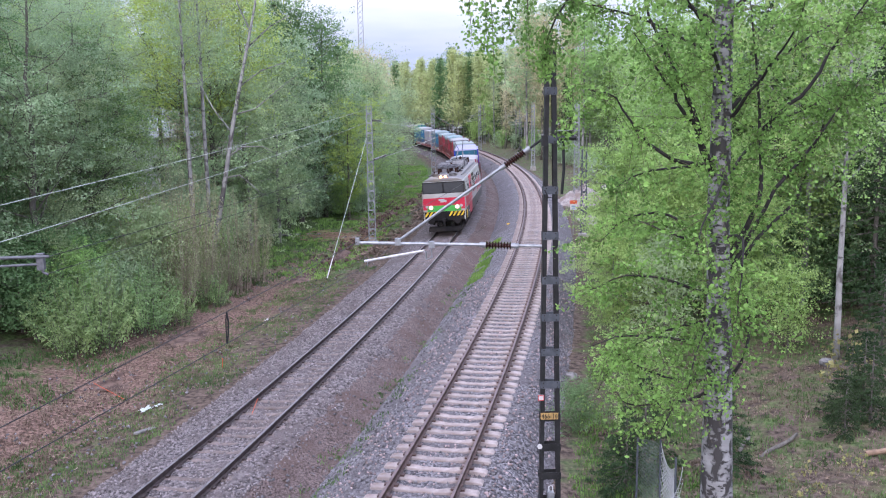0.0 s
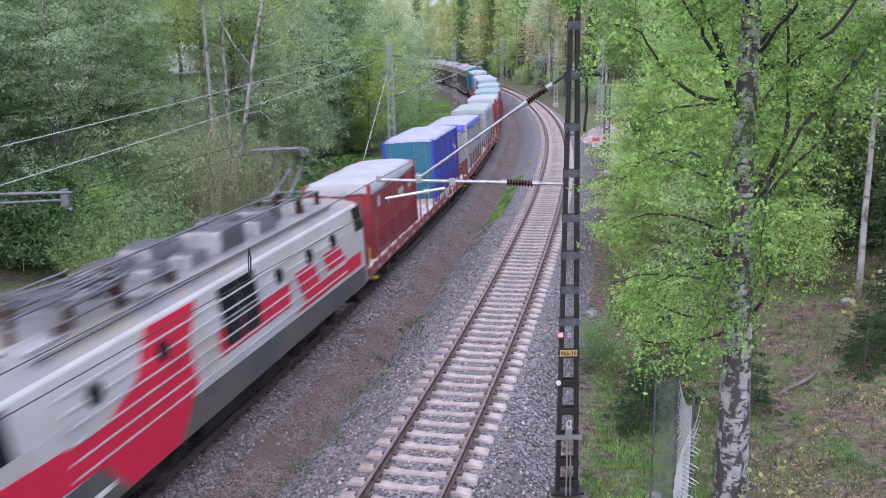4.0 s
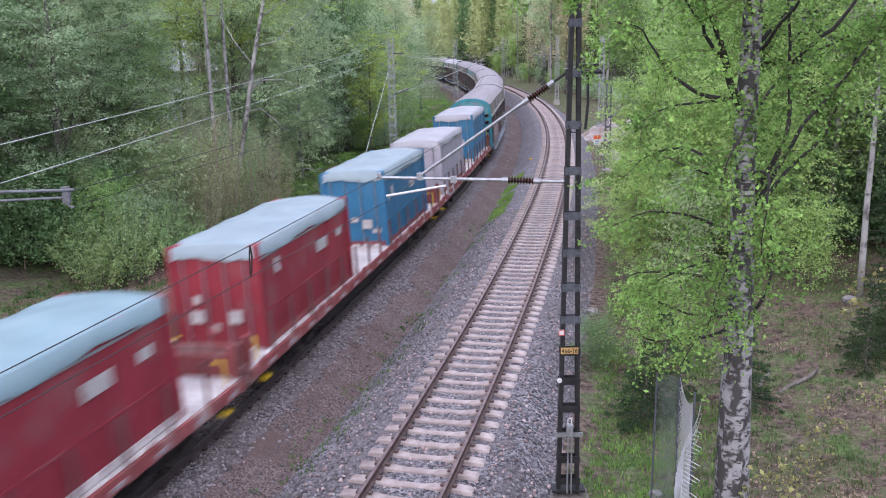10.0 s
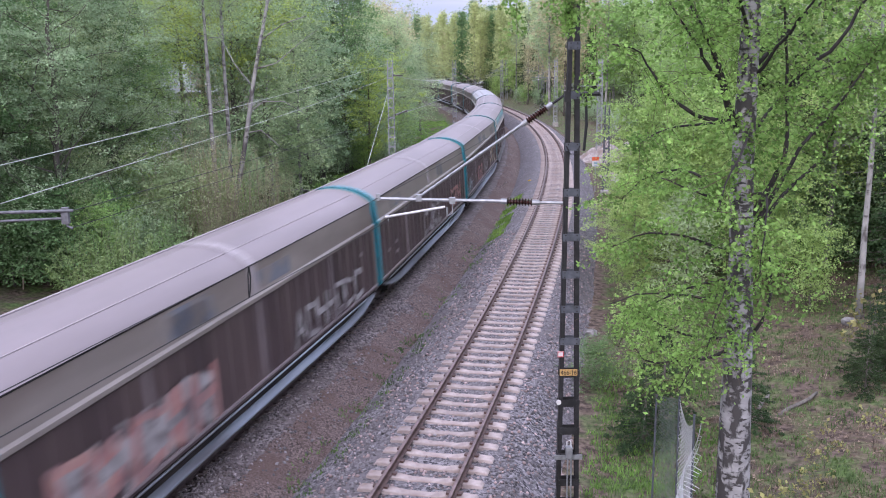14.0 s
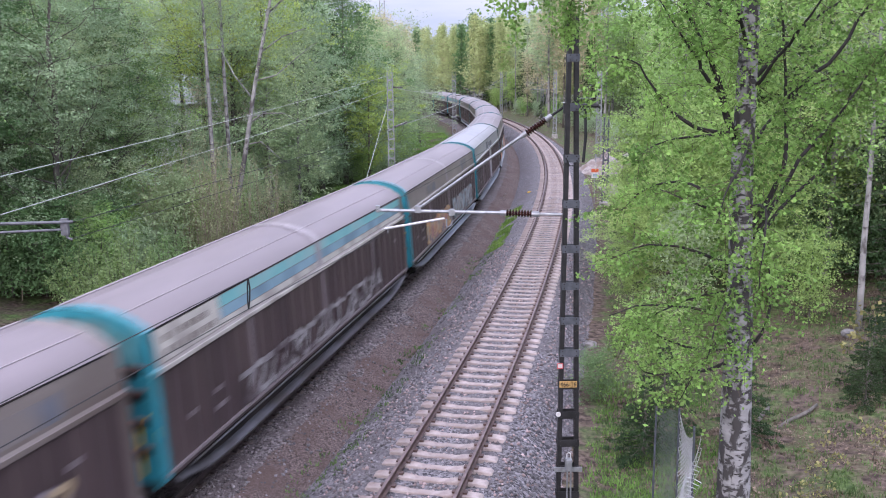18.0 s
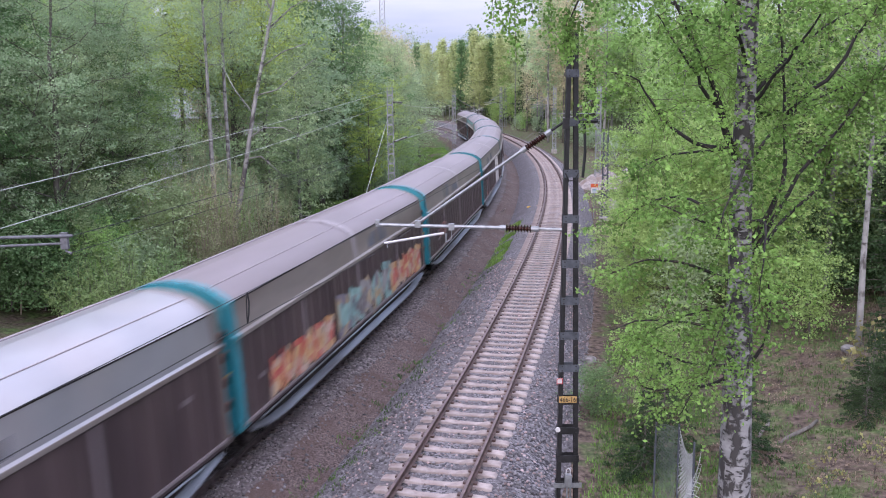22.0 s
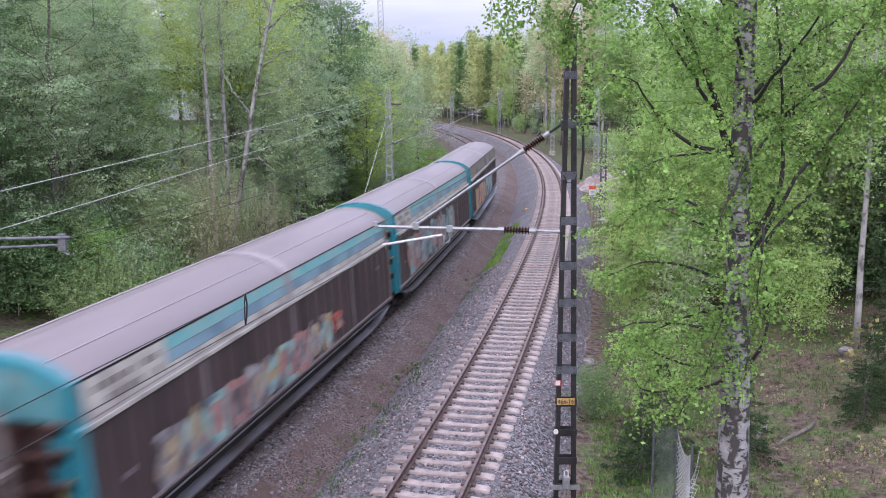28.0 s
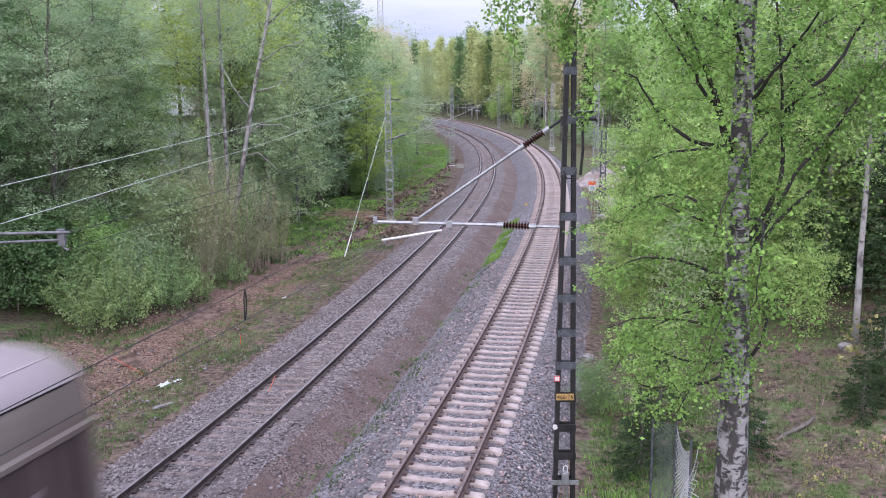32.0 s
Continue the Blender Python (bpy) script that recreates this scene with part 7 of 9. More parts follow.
# wood on the left of the line: the trees that stand out, then the rest
for k, x, y, sz, ln in (("high_willow", -18.4, 41.5, 1.0, 3), ("high_willow", -18.3, 47.5, 0.95, 0), ("weeping", -10.7, 64.5, 1.0, 0), ("weeping", -12.0, 60.5, 0.9, 0), ("alder_d", -9.0, 80.0, 1.12, 0), ("slim_k", -11.8, 74.0, 1.05, 0), ("alder_d", -21.6, 41.5, 1.0, 3), ("alder_d", -22.5, 46.0, 1.1, 0), ("alder_d", -17.6, 47.5, 0.85, 0), ("high_maple", -16.6, 62.0, 1.0, 0), ("high_maple", -14.0, 60.0, 1.0, 0), ("high_maple", -12.9, 64.0, 1.05, 0), ("high_maple", -19.5, 66.0, 1.05, 0), 
                        ("alder_b", -14.2, 59.5, 1.1, 0), ("alder_d", -10.6, 76.0, 1.15, 0), ("willow", -11.2, 72.0, 1.3, 0), ("maple", -6.8, 79.0, 0.85, 0), ("willow", -7.2, 88.0, 1.05, 0), ("alder_b", -5.5, 98.0, 1.1, 0),
                        ("willow", -9.4, 82.0, 0.9, 0), ("alder_b", -19.5, 51.5, 1.15, 0), ("birch_y", -22.5, 55.0, 1.2, 0), ("willow", -5.0, 112.0, 1.0, 0), ("alder_b", -3.5, 126.0, 0.95, 0)):
    plant(k, x, y, 37 * y, sz, ln, group="left wood")
scatter(["alder_a", "alder_b", "birch_y", "willow", "birch_l"], 18, (20, 66), (-27, -16), (0.85, 1.15), 3.2, open_view, group="left wood")
scatter(["alder_a", "birch_y", "alder_b", "maple", "birch_l"], 18, (15, 95), (-44, -27), (1.0, 1.3), 4.0, open_view, group="left wood")
scatter(["alder_a", "alder_b", "maple", "birch_y", "spruce"], 28, (66, 135), (-36, -14), (0.95, 1.25), 3.4, open_view, group="left wood")
scatter(["slim", "birch_y", "willow", "bare", "bare"], 44, (125, 250), (-30, -11), (0.9, 1.2), 3.4, group="left wood")
scatter(["bush_a", "bush_b", "bush_c", "bush_a"], 16, (38, 51), (-14.5, -11.0), (0.8, 1.2), 1.1, group="lineside bushes")
scatter(["bush_a", "bush_c", "bush_b"], 16, (84, 150), (-13, -10.5), (0.6, 1.0), 1.8, group="lineside bushes")
scatter(["bush_b", "bush_b", "bush_a"], 20, (78, 112), (-13.5, -9.5), (0.9, 1.5), 1.6, group="lineside bushes")
# wood on the right
scatter(["birch_l", "birch_y", "alder_b", "willow", "birch_l"], 22, (36, 75), (GAP + 11, GAP + 34), (0.8, 1.1), 3.2, lambda x, y, s, o: o > GAP + 9 + (58 - s) * 0.15, group="right wood")
scatter(["birch_y", "alder_a", "birch_l", "aspen", "spruce"], 26, (75, 160), (GAP + 10, GAP + 45), (0.9, 1.2), 3.4, group="right wood")
scatter(["bare", "slim", "birch_y", "bare", "alder_b", "bare"], 50, (130, 230), (GAP + 8, GAP + 60), (0.95, 1.25), 3.2, group="right wood")
scatter(["bush_a", "bush_b", "spruce_s"], 20, (80, 190), (GAP + 7, GAP + 10), (0.7, 1.2), 2.0, group="lineside bushes")
scatter(["bush_a", "birch_l", "bush_c"], 16, (40, 62), (GAP + 9, GAP + 24), (0.8, 1.2), 2.0, lambda x, y, s, o: x > 9, group="lineside bushes")
# far woods: a dense edge along the outside of the curve, then what stands behind it
def far_wood(keys, count, x_rng, y_rng, size, apart, lo=-11.0, hi=10.0, group="far wood"):
    X, Y = rngp.uniform(*x_rng, count * 12), rngp.uniform(*y_rng, count * 12)
    _, O = offset_of(X, Y)
    placed = []
    for x, y, o in zip(X, Y, O):
        if len(placed) >= count:
            break
        if lo < o < GAP + hi or any((x - a) ** 2 + (y - b) ** 2 < apart * apart for a, b in placed):
            continue
        placed.append((x, y))
        plant(keys[rngp.integers(len(keys))], x, y, rngp.uniform(0, 360), rngp.uniform(*size), rngp.normal(0, 2), group=group)


far_wood(["slim", "bare", "slim", "slim", "slim"], 40, (-14, 26), (200, 240), (1.0, 1.3), 2.8)
far_wood(["spruce", "bare", "slim", "slim", "bare"], 28, (14, 36), (190, 245), (1.0, 1.3), 2.8)
far_wood(["aspen", "bare", "bare", "aspen", "birch_y"], 40, (26, 64), (176, 245), (1.0, 1.3), 2.8)
far_wood(["slim", "slim", "bare", "slim", "spruce"], 38, (14, 80), (240, 285), (1.15, 1.4), 3.6)
far_wood(["slim", "slim", "slim_k", "slim", "bare", "slim", "spruce", "bare"], 90, (-60, 16), (222, 310), (1.05, 1.35), 2.8, lo=-300.0, hi=7.0)
far_wood(["bush_a", "bush_c", "birch_l"], 34, (-10, 60), (185, 225), (0.9, 1.5), 1.8, hi=7.0, group="lineside bushes")


for x, y, sz in ((-8.4, 136.0, 1.35), (-10.2, 150.0, 1.45), (-7.0, 158.0, 1.4), (-12.5, 165.0, 1.5), (-9.5, 172.0, 1.35), (-6.2, 146.0, 1.15), (-11.5, 140.0, 1.3)):
    plant("bare", x, y, 70 * y, sz, group="left wood")


# ---- the large birch beside the near mast ----
def near_birch():
    rng = np.random.default_rng(101)
    Y = 14.45
    t = thing("birch_tree", Matrix.Identity(4), "large birch with rough black and white bark in fresh leaf", "tree")
    base = land1(5.05, Y)
    spine = [(5.06, Y, base - 0.3), (5.05, Y, base + 0.35), (5.01, Y, 2.2), (4.98, Y, 3.95), (4.94, Y, 5.34), (4.88, Y, 6.83), (4.88, Y, 8.17), (4.88, Y, 9.07), (4.87, Y, 9.95), (4.9, Y + 0.2, 12.5), (4.8, Y + 0.3, 15.5)]
    part("trunk", Geo().tube(spine, [0.42, 0.31, 0.27, 0.235, 0.2, 0.18, 0.165, 0.155, 0.145, 0.1, 0.04], 14), M_BARK, t, "black and white birch trunk", smooth=True)
    limbs = [
        ([(4.92, 0, 7.06), (4.65, -0.1, 7.67), (4.41, -0.2, 8.31), (4.19, -0.3, 8.81), (3.8, -0.45, 9.43), (3.55, -0.5, 9.96), (3.2, -0.6, 10.9)], 0.085),
        ([(4.41, -0.2, 8.25), (4.06, -0.5, 8.58), (3.86, -0.6, 8.86), (3.53, -0.8, 9.26), (3.2, -0.9, 9.7)], 0.045),
        ([(4.75, -0.1, 7.62), (4.14, -0.4, 7.7), (3.67, -0.5, 7.95), (3.34, -0.6, 8.23), (3.0, -0.7, 8.73), (2.54, -0.8, 8.87)], 0.05),
        ([(4.95, 0, 5.9), (5.3, -0.2, 6.6), (5.45, -0.3, 7.24), (5.41, -0.3, 8.17), (5.29, -0.3, 9.33), (5.17, -0.3, 10.2)], 0.065),
        ([(5.42, -0.3, 8.2), (5.67, -0.5, 8.48), (6.01, -0.7, 8.88), (6.32, -0.8, 9.5), (6.57, -0.9, 9.89), (7.0, -1.0, 10.6)], 0.05),
        ([(4.95, 0, 5.5), (5.43, 0.2, 6.3), (5.94, 0.3, 7.15), (6.45, 0.3, 7.79), (6.78, 0.3, 8.24), (7.3, 0.3, 9.0)], 0.055),
        ([(4.95, 0, 5.4), (5.71, 0.4, 6.3), (6.42, 0.6, 6.96), (6.65, 0.6, 7.6), (6.84, 0.7, 8.06), (7.1, 0.8, 8.8)], 0.045),
        ([(4.94, 0, 3.8), (4.5, -0.15, 3.66), (4.03, -0.3, 3.66), (3.34, -0.5, 3.71), (3.09, -0.6, 3.97)], 0.045),
        ([(4.94, 0, 3.95), (4.16, 0.1, 3.96), (3.62, 0.2, 4.17), (3.13, 0.2, 4.47)], 0.035),
        ([(4.98, 0, 3.6), (5.3, -0.15, 4.3), (5.41, -0.2, 4.94), (5.33, -0.2, 5.53)], 0.05),
        ([(4.96, 0, 5.34), (4.23, 0.2, 5.64), (3.47, 0.3, 5.74), (2.81, 0.3, 5.5)], 0.04),
        ([(4.92, 0, 6.12), (4.1, -0.3, 6.51), (3.4, -0.6, 6.8)], 0.04),
        ([(4.97, 0, 4.75), (4.27, -0.4, 4.76), (3.3, -0.7, 4.97), (2.6, -0.8, 4.8)], 0.04),
        ([(4.88, 0, 10.2), (3.8, -0.4, 11.0), (2.4, -0.6, 11.2), (1.6, -0.5, 11.0), (1.0, -0.4, 10.5)], 0.04),
        ([(4.88, 0, 9.8), (3.6, 0.2, 10.6), (2.6, 0.3, 10.5), (2.1, 0.3, 9.8), (2.0, 0.3, 9.2)], 0.045),
        ([(4.9, 0, 9.3), (3.9, 0.4, 9.9), (3.1, 0.5, 10.2), (2.5, 0.5, 10.3)], 0.04),
        ([(4.88, 0, 10.0), (5.9, -0.3, 10.9), (6.8, -0.4, 11.4), (7.6, -0.4, 11.2)], 0.05),
        ([(4.9, 0, 8.4), (5.9, 0.5, 9.3), (6.9, 0.6, 9.9), (7.8, 0.6, 10.2)], 0.045),
        ([(4.9, 0, 7.2), (5.8, 0.9, 8.0), (6.8, 1.2, 8.5), (7.6, 1.3, 8.8)], 0.04),
        ([(4.95, 0, 7.2), (4.7, -0.7, 7.4), (4.3, -1.3, 7.0), (4.0, -1.6, 6.4)], 0.04),
        ([(4.95, 0, 6.4), (5.0, -0.8, 6.5), (4.8, -1.4, 6.0), (4.7, -1.6, 5.4)], 0.035),
        ([(4.95, 0, 5.2), (4.6, -0.7, 5.3), (4.2, -1.2, 4.8), (4.0, -1.4, 4.2)], 0.035),
        ([(4.95, 0, 8.3), (5.2, -0.8, 9.0), (5.4, -1.4, 9.6), (5.5, -1.7, 10.2)], 0.04),
        ([(4.9, 0, 8.9), (4.4, -0.9, 9.5), (3.9, -1.5, 10.0), (3.5, -1.8, 10.4)], 0.04),
        ([(4.97, 0, 4.3), (4.5, -0.5, 4.3), (4.1, -0.8, 3.9), (3.7, -0.9, 3.3)], 0.03),
        ([(4.9, 0, 7.6), (3.9, 0.7, 7.5), (3.3, 1.0, 7.1)], 0.035),
        ([(4.95, 0, 5.0), (4.2, 0.5, 4.7), (3.5, 0.8, 4.2), (3.1, 0.9, 3.5)], 0.03),
        ([(4.95, 0, 6.3), (4.3, 0.9, 6.7), (3.7, 1.4, 6.6), (3.2, 1.6, 6.1)], 0.04),
    ]
    P = []
    twigs = Geo()

    def eased(q):
        """The path of a limb with its bends rounded."""
        out = []
        for i in range(len(q) - 1):
            a, b, c, d = q[max(0, i - 1)], q[i], q[i + 1], q[min(len(q) - 1, i + 2)]
            for u in (0.0, 0.33, 0.67):
                out.append(0.5 * (2 * b + (c - a) * u + (2 * a - 5 * b + 4 * c - d) * u * u + (3 * b - a - 3 * c + d) * u ** 3) + Vector(rng.normal(0, 0.012, 3)))
        return out + [q[-1]]

    for pts, r in limbs:
        pts = eased([Vector((x, Y + d, z)) for x, d, z in pts])
        k = len(pts)
        part("limb", Geo().tube(pts, [max(0.008, 0.85 * r * (1 - 0.85 * i / (k - 1))) for i in range(k)], 7), M_BRANCH, t, smooth=True)
        length = sum((pts[i + 1] - pts[i]).length for i in range(k - 1))
        for _ in range(int(length * 13)):
            i = rng.integers(0, k - 1) if rng.random() < 0.4 else min(k - 2, rng.integers(k // 2, k))
            p = pts[i].lerp(pts[i + 1], rng.random())
            d = Vector(rng.normal(0, 1, 3))
            d.z = d.z * 0.5 - 0.05
            d.normalize()
            ln = rng.uniform(0.35, 1.05) * (0.5 if p.x < 2.6 and p.z > 7 else 1.0)
            q = p + d * ln * 0.5
            e = p + d * ln + Vector((0, 0, -0.28 * ln))
            if (e.x < 1.75 and rng.random() < 0.93) or (e.x < 3.15 and 6.3 < e.z < 8.15 and rng.random() < 0.9):
                continue
            twigs.tube([p, q, e], [0.006, 0.004, 0.002], 3, caps=False)
            for _ in range(int(ln * 45)):
                f = rng.uniform(0.1, 1.05)
                c = p.lerp(q, f * 2) if f < 0.5 else q.lerp(e, f * 2 - 1)
                P.append(c + Vector(rng.normal(0, 0.055, 3)) - Vector((0, 0, 0.03)))
    # drooping ends where the crown reaches past the mast
    for x, y, z, n, drop in ((1.1, Y - 0.4, 10.2, 210, 1.2), (1.0, Y - 0.3, 10.4, 150, 1.0), (1.35, Y - 0.4, 10.5, 120, 0.9), (0.75, Y - 0.4, 10.4, 110, 0.85), (1.7, Y, 10.4, 150, 1.0), (2.0, Y + 0.3, 9.9, 160, 0.9), (2.5, Y + 0.5, 9.2, 120, 0.9), (2.3, Y - 0.2, 8.4, 90, 0.5)):
        e = Vector((x, y, z))
        twigs.tube([e, e + Vector((0.02, 0, -drop * 0.5)), e + Vector((0.05, 0, -drop))], [0.008, 0.005, 0.003], 3, caps=False)
        for _ in range(n):
            P.append(e + Vector((rng.normal(0, 0.09), rng.normal(0, 0.09), -drop * rng.random())))
    part("fine_twig", twigs, M_TWIG, t)
    tagged(t.children[-1], kind="stuff")
    # the lowest sprays are sparse
    P = np.array([p for p in P if (p.x > 2.95 or p.z > 5.2) and (p.z > 3.75 or rng.random() < 0.45) and p.z > 2.9 and (p.x < 5.5 or p.z > 5.2 or rng.random() < 0.3)])
    V, F = leaf_arrays(P, np.full(len(P), 0.071), rng, fold=0.22, aspect=0.8, up=0.3)
    part("crown", array_mesh("birch_leaves", V, F, M_LEAF_B), None, t, "fresh light green leaves")


near_birch()

# ---- beside the birch ----
plant("spruce_s", 4.95, 20.9, 30, 0.66)
plant("spruce_s", 11.3, 22.6, 60, 0.5)
plant("spruce_s", 12.0, 23.8, 10, 0.62)
plant("spruce_s", 5.6, 21.6, 100, 0.8)
plant("spruce_s", 7.6, 21.2, 200, 0.62)
plant("spruce_s", 12.3, 23.2, 80, 0.7)
plant("spruce_s", 12.9, 24.8, 150, 0.7)
plant("spruce_s", 15.6, 29.0, 10, 1.0)
plant("bush_a", 6.0, 24.5, 10, 0.8)
plant("bush_k", 4.4, 25.0, 60, 0.45)
# the bush_k row is added dark to deepen the hollow's shade
for x, y, k, s in ((15.2, 38.0, "spruce", 0.7), (16.8, 39.5, "spruce", 0.8), (14.2, 40.5, "spruce", 0.65), (18.3, 38.6, "spruce", 0.75), (13.4, 36.2, "bush_k", 1.2), (14.8, 36.8, "bush_k", 1.4), (16.2, 37.4, "bush_k", 1.4), (17.8, 37.8, "bush_k", 1.5), (12.2, 37.0, "bush_k", 1.1), (19.4, 39.0, "bush_k", 1.5), (17.5, 33.5, "spruce", 0.75), (19.5, 37.0, "spruce", 0.9), (16.6, 43.0, "spruce", 0.95), (18.2, 44.5, "spruce", 0.8), (20.0, 43.0, "spruce", 1.0), (21.5, 45.5, "spruce", 0.9), (17.6, 40.5, "spruce_s", 1.3), (19.0, 41.0, "alder_d", 0.6), (16.0, 44.5, "alder_d", 0.7), (13.0, 38.0, "spruce", 0.6), (12.0, 33.0, "birch_l", 0.7), (16.0, 36.5, "birch_y", 0.95), (10.0, 36.0, "birch_l", 0.75), (7.4, 34.0, "birch_l", 0.55), (12.5, 35.5, "birch_l", 0.8), (9.2, 40.5, "birch_l", 0.8), (11.0, 44.0, "birch_l", 0.9), (19.0, 46.0, "birch_l", 1.0), (8.8, 31.5, "bush_c", 1.0),
                   (21.0, 31.0, "alder_b", 0.9), (11.2, 41.0, "birch_y", 0.85), (14.5, 45.0, "alder_a", 0.9), (18.5, 42.0, "alder_b", 1.0), (10.2, 47.0, "bush_a", 1.3), (13.0, 30.5, "bush_a", 0.8)):
    plant(k, x, y, 40 * x, s, group="right wood")
tree_kind("pale_trunk", broadleaf(41, 14, 2.6, 0.4, 24, 7000, 0.09, 0.4, trunk_r=0.115, lean=0.012), M_BARK_FAR, M_LEAF_G, "birch_tree", "birch with a bare pale trunk and a light crown", "tree")
plant("pale_trunk", 14.05, 29.0, 10, 1.0)

# yellow-green maple saplings
tree_kind("sapling", sapling(42, 1.0, 60), M_TRUNK, M_LEAF_M, "maple_sapling", "small maple sapling with yellow-green young leaves", "sapling")
for x, y, s in ((6.35, 15.3, 0.7), (6.75, 15.8, 0.9), (7.2, 16.2, 0.8), (7.9, 17.6, 0.8), (8.4, 18.3, 1.0), (9.9, 19.2, 0.9), (5.55, 14.0, 1.1), (12.6, 25.5, 1.5), (13.2, 26.5, 1.7), (3.0, 15.9, 0.7)):
    plant("sapling", x, y, 70 * x, s, group="maple saplings")


def chain_link(p0, p1, z0, z1, bulge, pitch=0.06, r=0.003, wave=0.0):
    """Wire netting between two posts: two families of slanted wires, as thin strips."""
    p0, p1 = Vector(p0), Vector(p1)
    g = Geo()
    ln = (p1 - p0).length
    d = (p1 - p0).normalized()
    nrm = Vector((-d.y, d.x, 0))

    def at(u, z):
        f = u / ln
        zz = z0(f) + (z1(f) - z0(f)) * z
        q = p0.lerp(p1, f) + nrm * (bulge * math.sin(f * 3.1) * math.sin(z * 3.0) + wave * math.sin(f * 9 + z * 4))
        return Vector((q.x, q.y, zz))
    steps = 10
    hgt = z1(0.5) - z0(0.5)
    slope = hgt * 0.7
    u = -slope
    while u < ln:
        for sg in (1, -1):
            pts = []
            for i in range(steps + 1):
                z = i / steps
                uu = u + slope * (z if sg > 0 else 1 - z)
                if 0 <= uu <= ln:
                    pts.append(at(uu, z))
            if len(pts) > 1:
                k = len(g.v)
                for q in pts:
                    g.v += [tuple(q + d * r), tuple(q - d * r)]
                for i in range(len(pts) - 1):
                    g.f.append((k + 2 * i, k + 2 * i + 1, k + 2 * i + 3, k + 2 * i + 2))
                    g.m.append(0)
        u += pitch
    return g


M_NET = mat("netting_grey", (0.72, 0.73, 0.74), 0.5, 0.4, var=0.15)
M_NET_G = mat("netting_green", (0.16, 0.2, 0.17), 0.6, 0.2, var=0.2)
fence = thing("wire_fence", Matrix.Identity(4), "sagging wire-netting fence with a bent corner post", "fence")
zf = land1(4.0, 15.2)
part("post", Geo().tube([(3.96, 15.9, zf - 0.3), (3.98, 15.9, 2.35)], 0.02, 8), M_PLATE, fence)
part("post", Geo().tube([(4.16, 14.9, zf - 0.3), (4.14, 14.9, 2.7)], 0.02, 8), M_PLATE, fence)
part("post", Geo().tube([(4.2, 14.05, zf - 0.2), (4.17, 14.05, 2.72)], 0.02, 8), M_PLATE, fence)
part("netting", chain_link((3.98, 15.9, 0), (4.14, 14.9, 0), lambda f: zf + 0.25, lambda f: 2.35 + 0.3 * f, 0.05, 0.05, 0.006), M_NET_G, fence, "dull green netting panel")
part("netting", chain_link((4.14, 14.9, 0), (4.18, 14.05, 0), lambda f: zf + 0.8, lambda f: 2.68 - 0.1 * f - 0.25 * math.sin(f * 3.1), 0.06, 0.05, 0.011), M_NET, fence, "loose pale netting")
part("netting", chain_link((3.75, 13.3, 0), (4.3, 14.0, 0), lambda f: zf + 0.1, lambda f: 0.9 + 1.75 * f ** 0.6, 0.22, 0.05, 0.011, 0.05), M_NET, fence, "loose pale netting curling outward")


def lying_log(x, y, turn, length, r, m, label, tilt=0.0):
    g = Geo().tube([(-length / 2, 0, 0), (-length * 0.2, 0.03, 0.02), (length * 0.25, -0.03, 0.0), (length / 2, 0.02, 0.01)], [r, r * 0.95, r * 0.85, r * 0.7], 9)
    return solid("fallen_log", g, m, label, "log", m=pose(x, y, land1(x, y) + r * 0.7, 0, tilt, turn), smooth=True)


lying_log(12.2, 21.0, 8, 2.4, 0.07, M_PINE, "bare pale branch lying on the grass")
lying_log(9.4, 22.4, 35, 1.9, 0.06, M_TRUNK, "grey stump root lying on dead leaves", -8)
lying_log(8.7, 22.9, 60, 1.4, 0.06, M_TRUNK, "broken grey branch on dead leaves")
lying_log(-10.8, 67.5, 2, 5.5, 0.14, M_BARK_FAR, "pale fallen birch trunk beside the ditch")
lying_log(-6.6, 66.4, -6, 3.4, 0.11, M_BARK_FAR, "pale log of the brushwood heap")
lying_log(-5.0, 68.5, 25, 3.2, 0.09, M_BARK_FAR, "pale log of the brushwood heap")
lying_log(-5.6, 66.0, 75, 2.2, 0.08, M_PINE, "brown branch of the brushwood heap")


M_ROCK = mat("field_stone", (0.2, 0.19, 0.185), 0.9, var=0.35, scale=6, bump=0.6)


def rock(x, y, r, label, seed):
    rng = random.Random(seed)
    bm = bmesh.new()
    bmesh.ops.create_icosphere(bm, subdivisions=2, radius=r)
    for v in bm.verts:
        v.co *= 0.8 + 0.35 * noise.noise(v.co * (1.6 / r) + Vector((seed, 0, 0)))
        v.co.z *= 0.65
    me = bpy.data.meshes.new("rock")
    bm.to_mesh(me)
    bm.free()
    me.materials.append(M_ROCK)
    ob = new("rock", me)
    ob.matrix_basis = pose(x, y, land1(x, y) + r * 0.25, 0, 0, rng.uniform(0, 360))
    return tagged(ob, label, "rock")


rock(13.5, 28.5, 0.3, "grey rock at the foot of the pale trunk", 3)
rock(4.3, 16.9, 0.2, "low grey stone half in the earth", 5)
rock(5.1, 30.0, 0.28, "pale flat stone beside the newer track", 6)
solid("concrete_block", Geo().box(-0.45, 0.45, -0.3, 0.3, 0, 0.55), M_CONC, "pale concrete block beside the far mast", "block", m=pose(2.1, 105.5, land1(2.1, 105.5) - 0.05, 0, 0, 10))

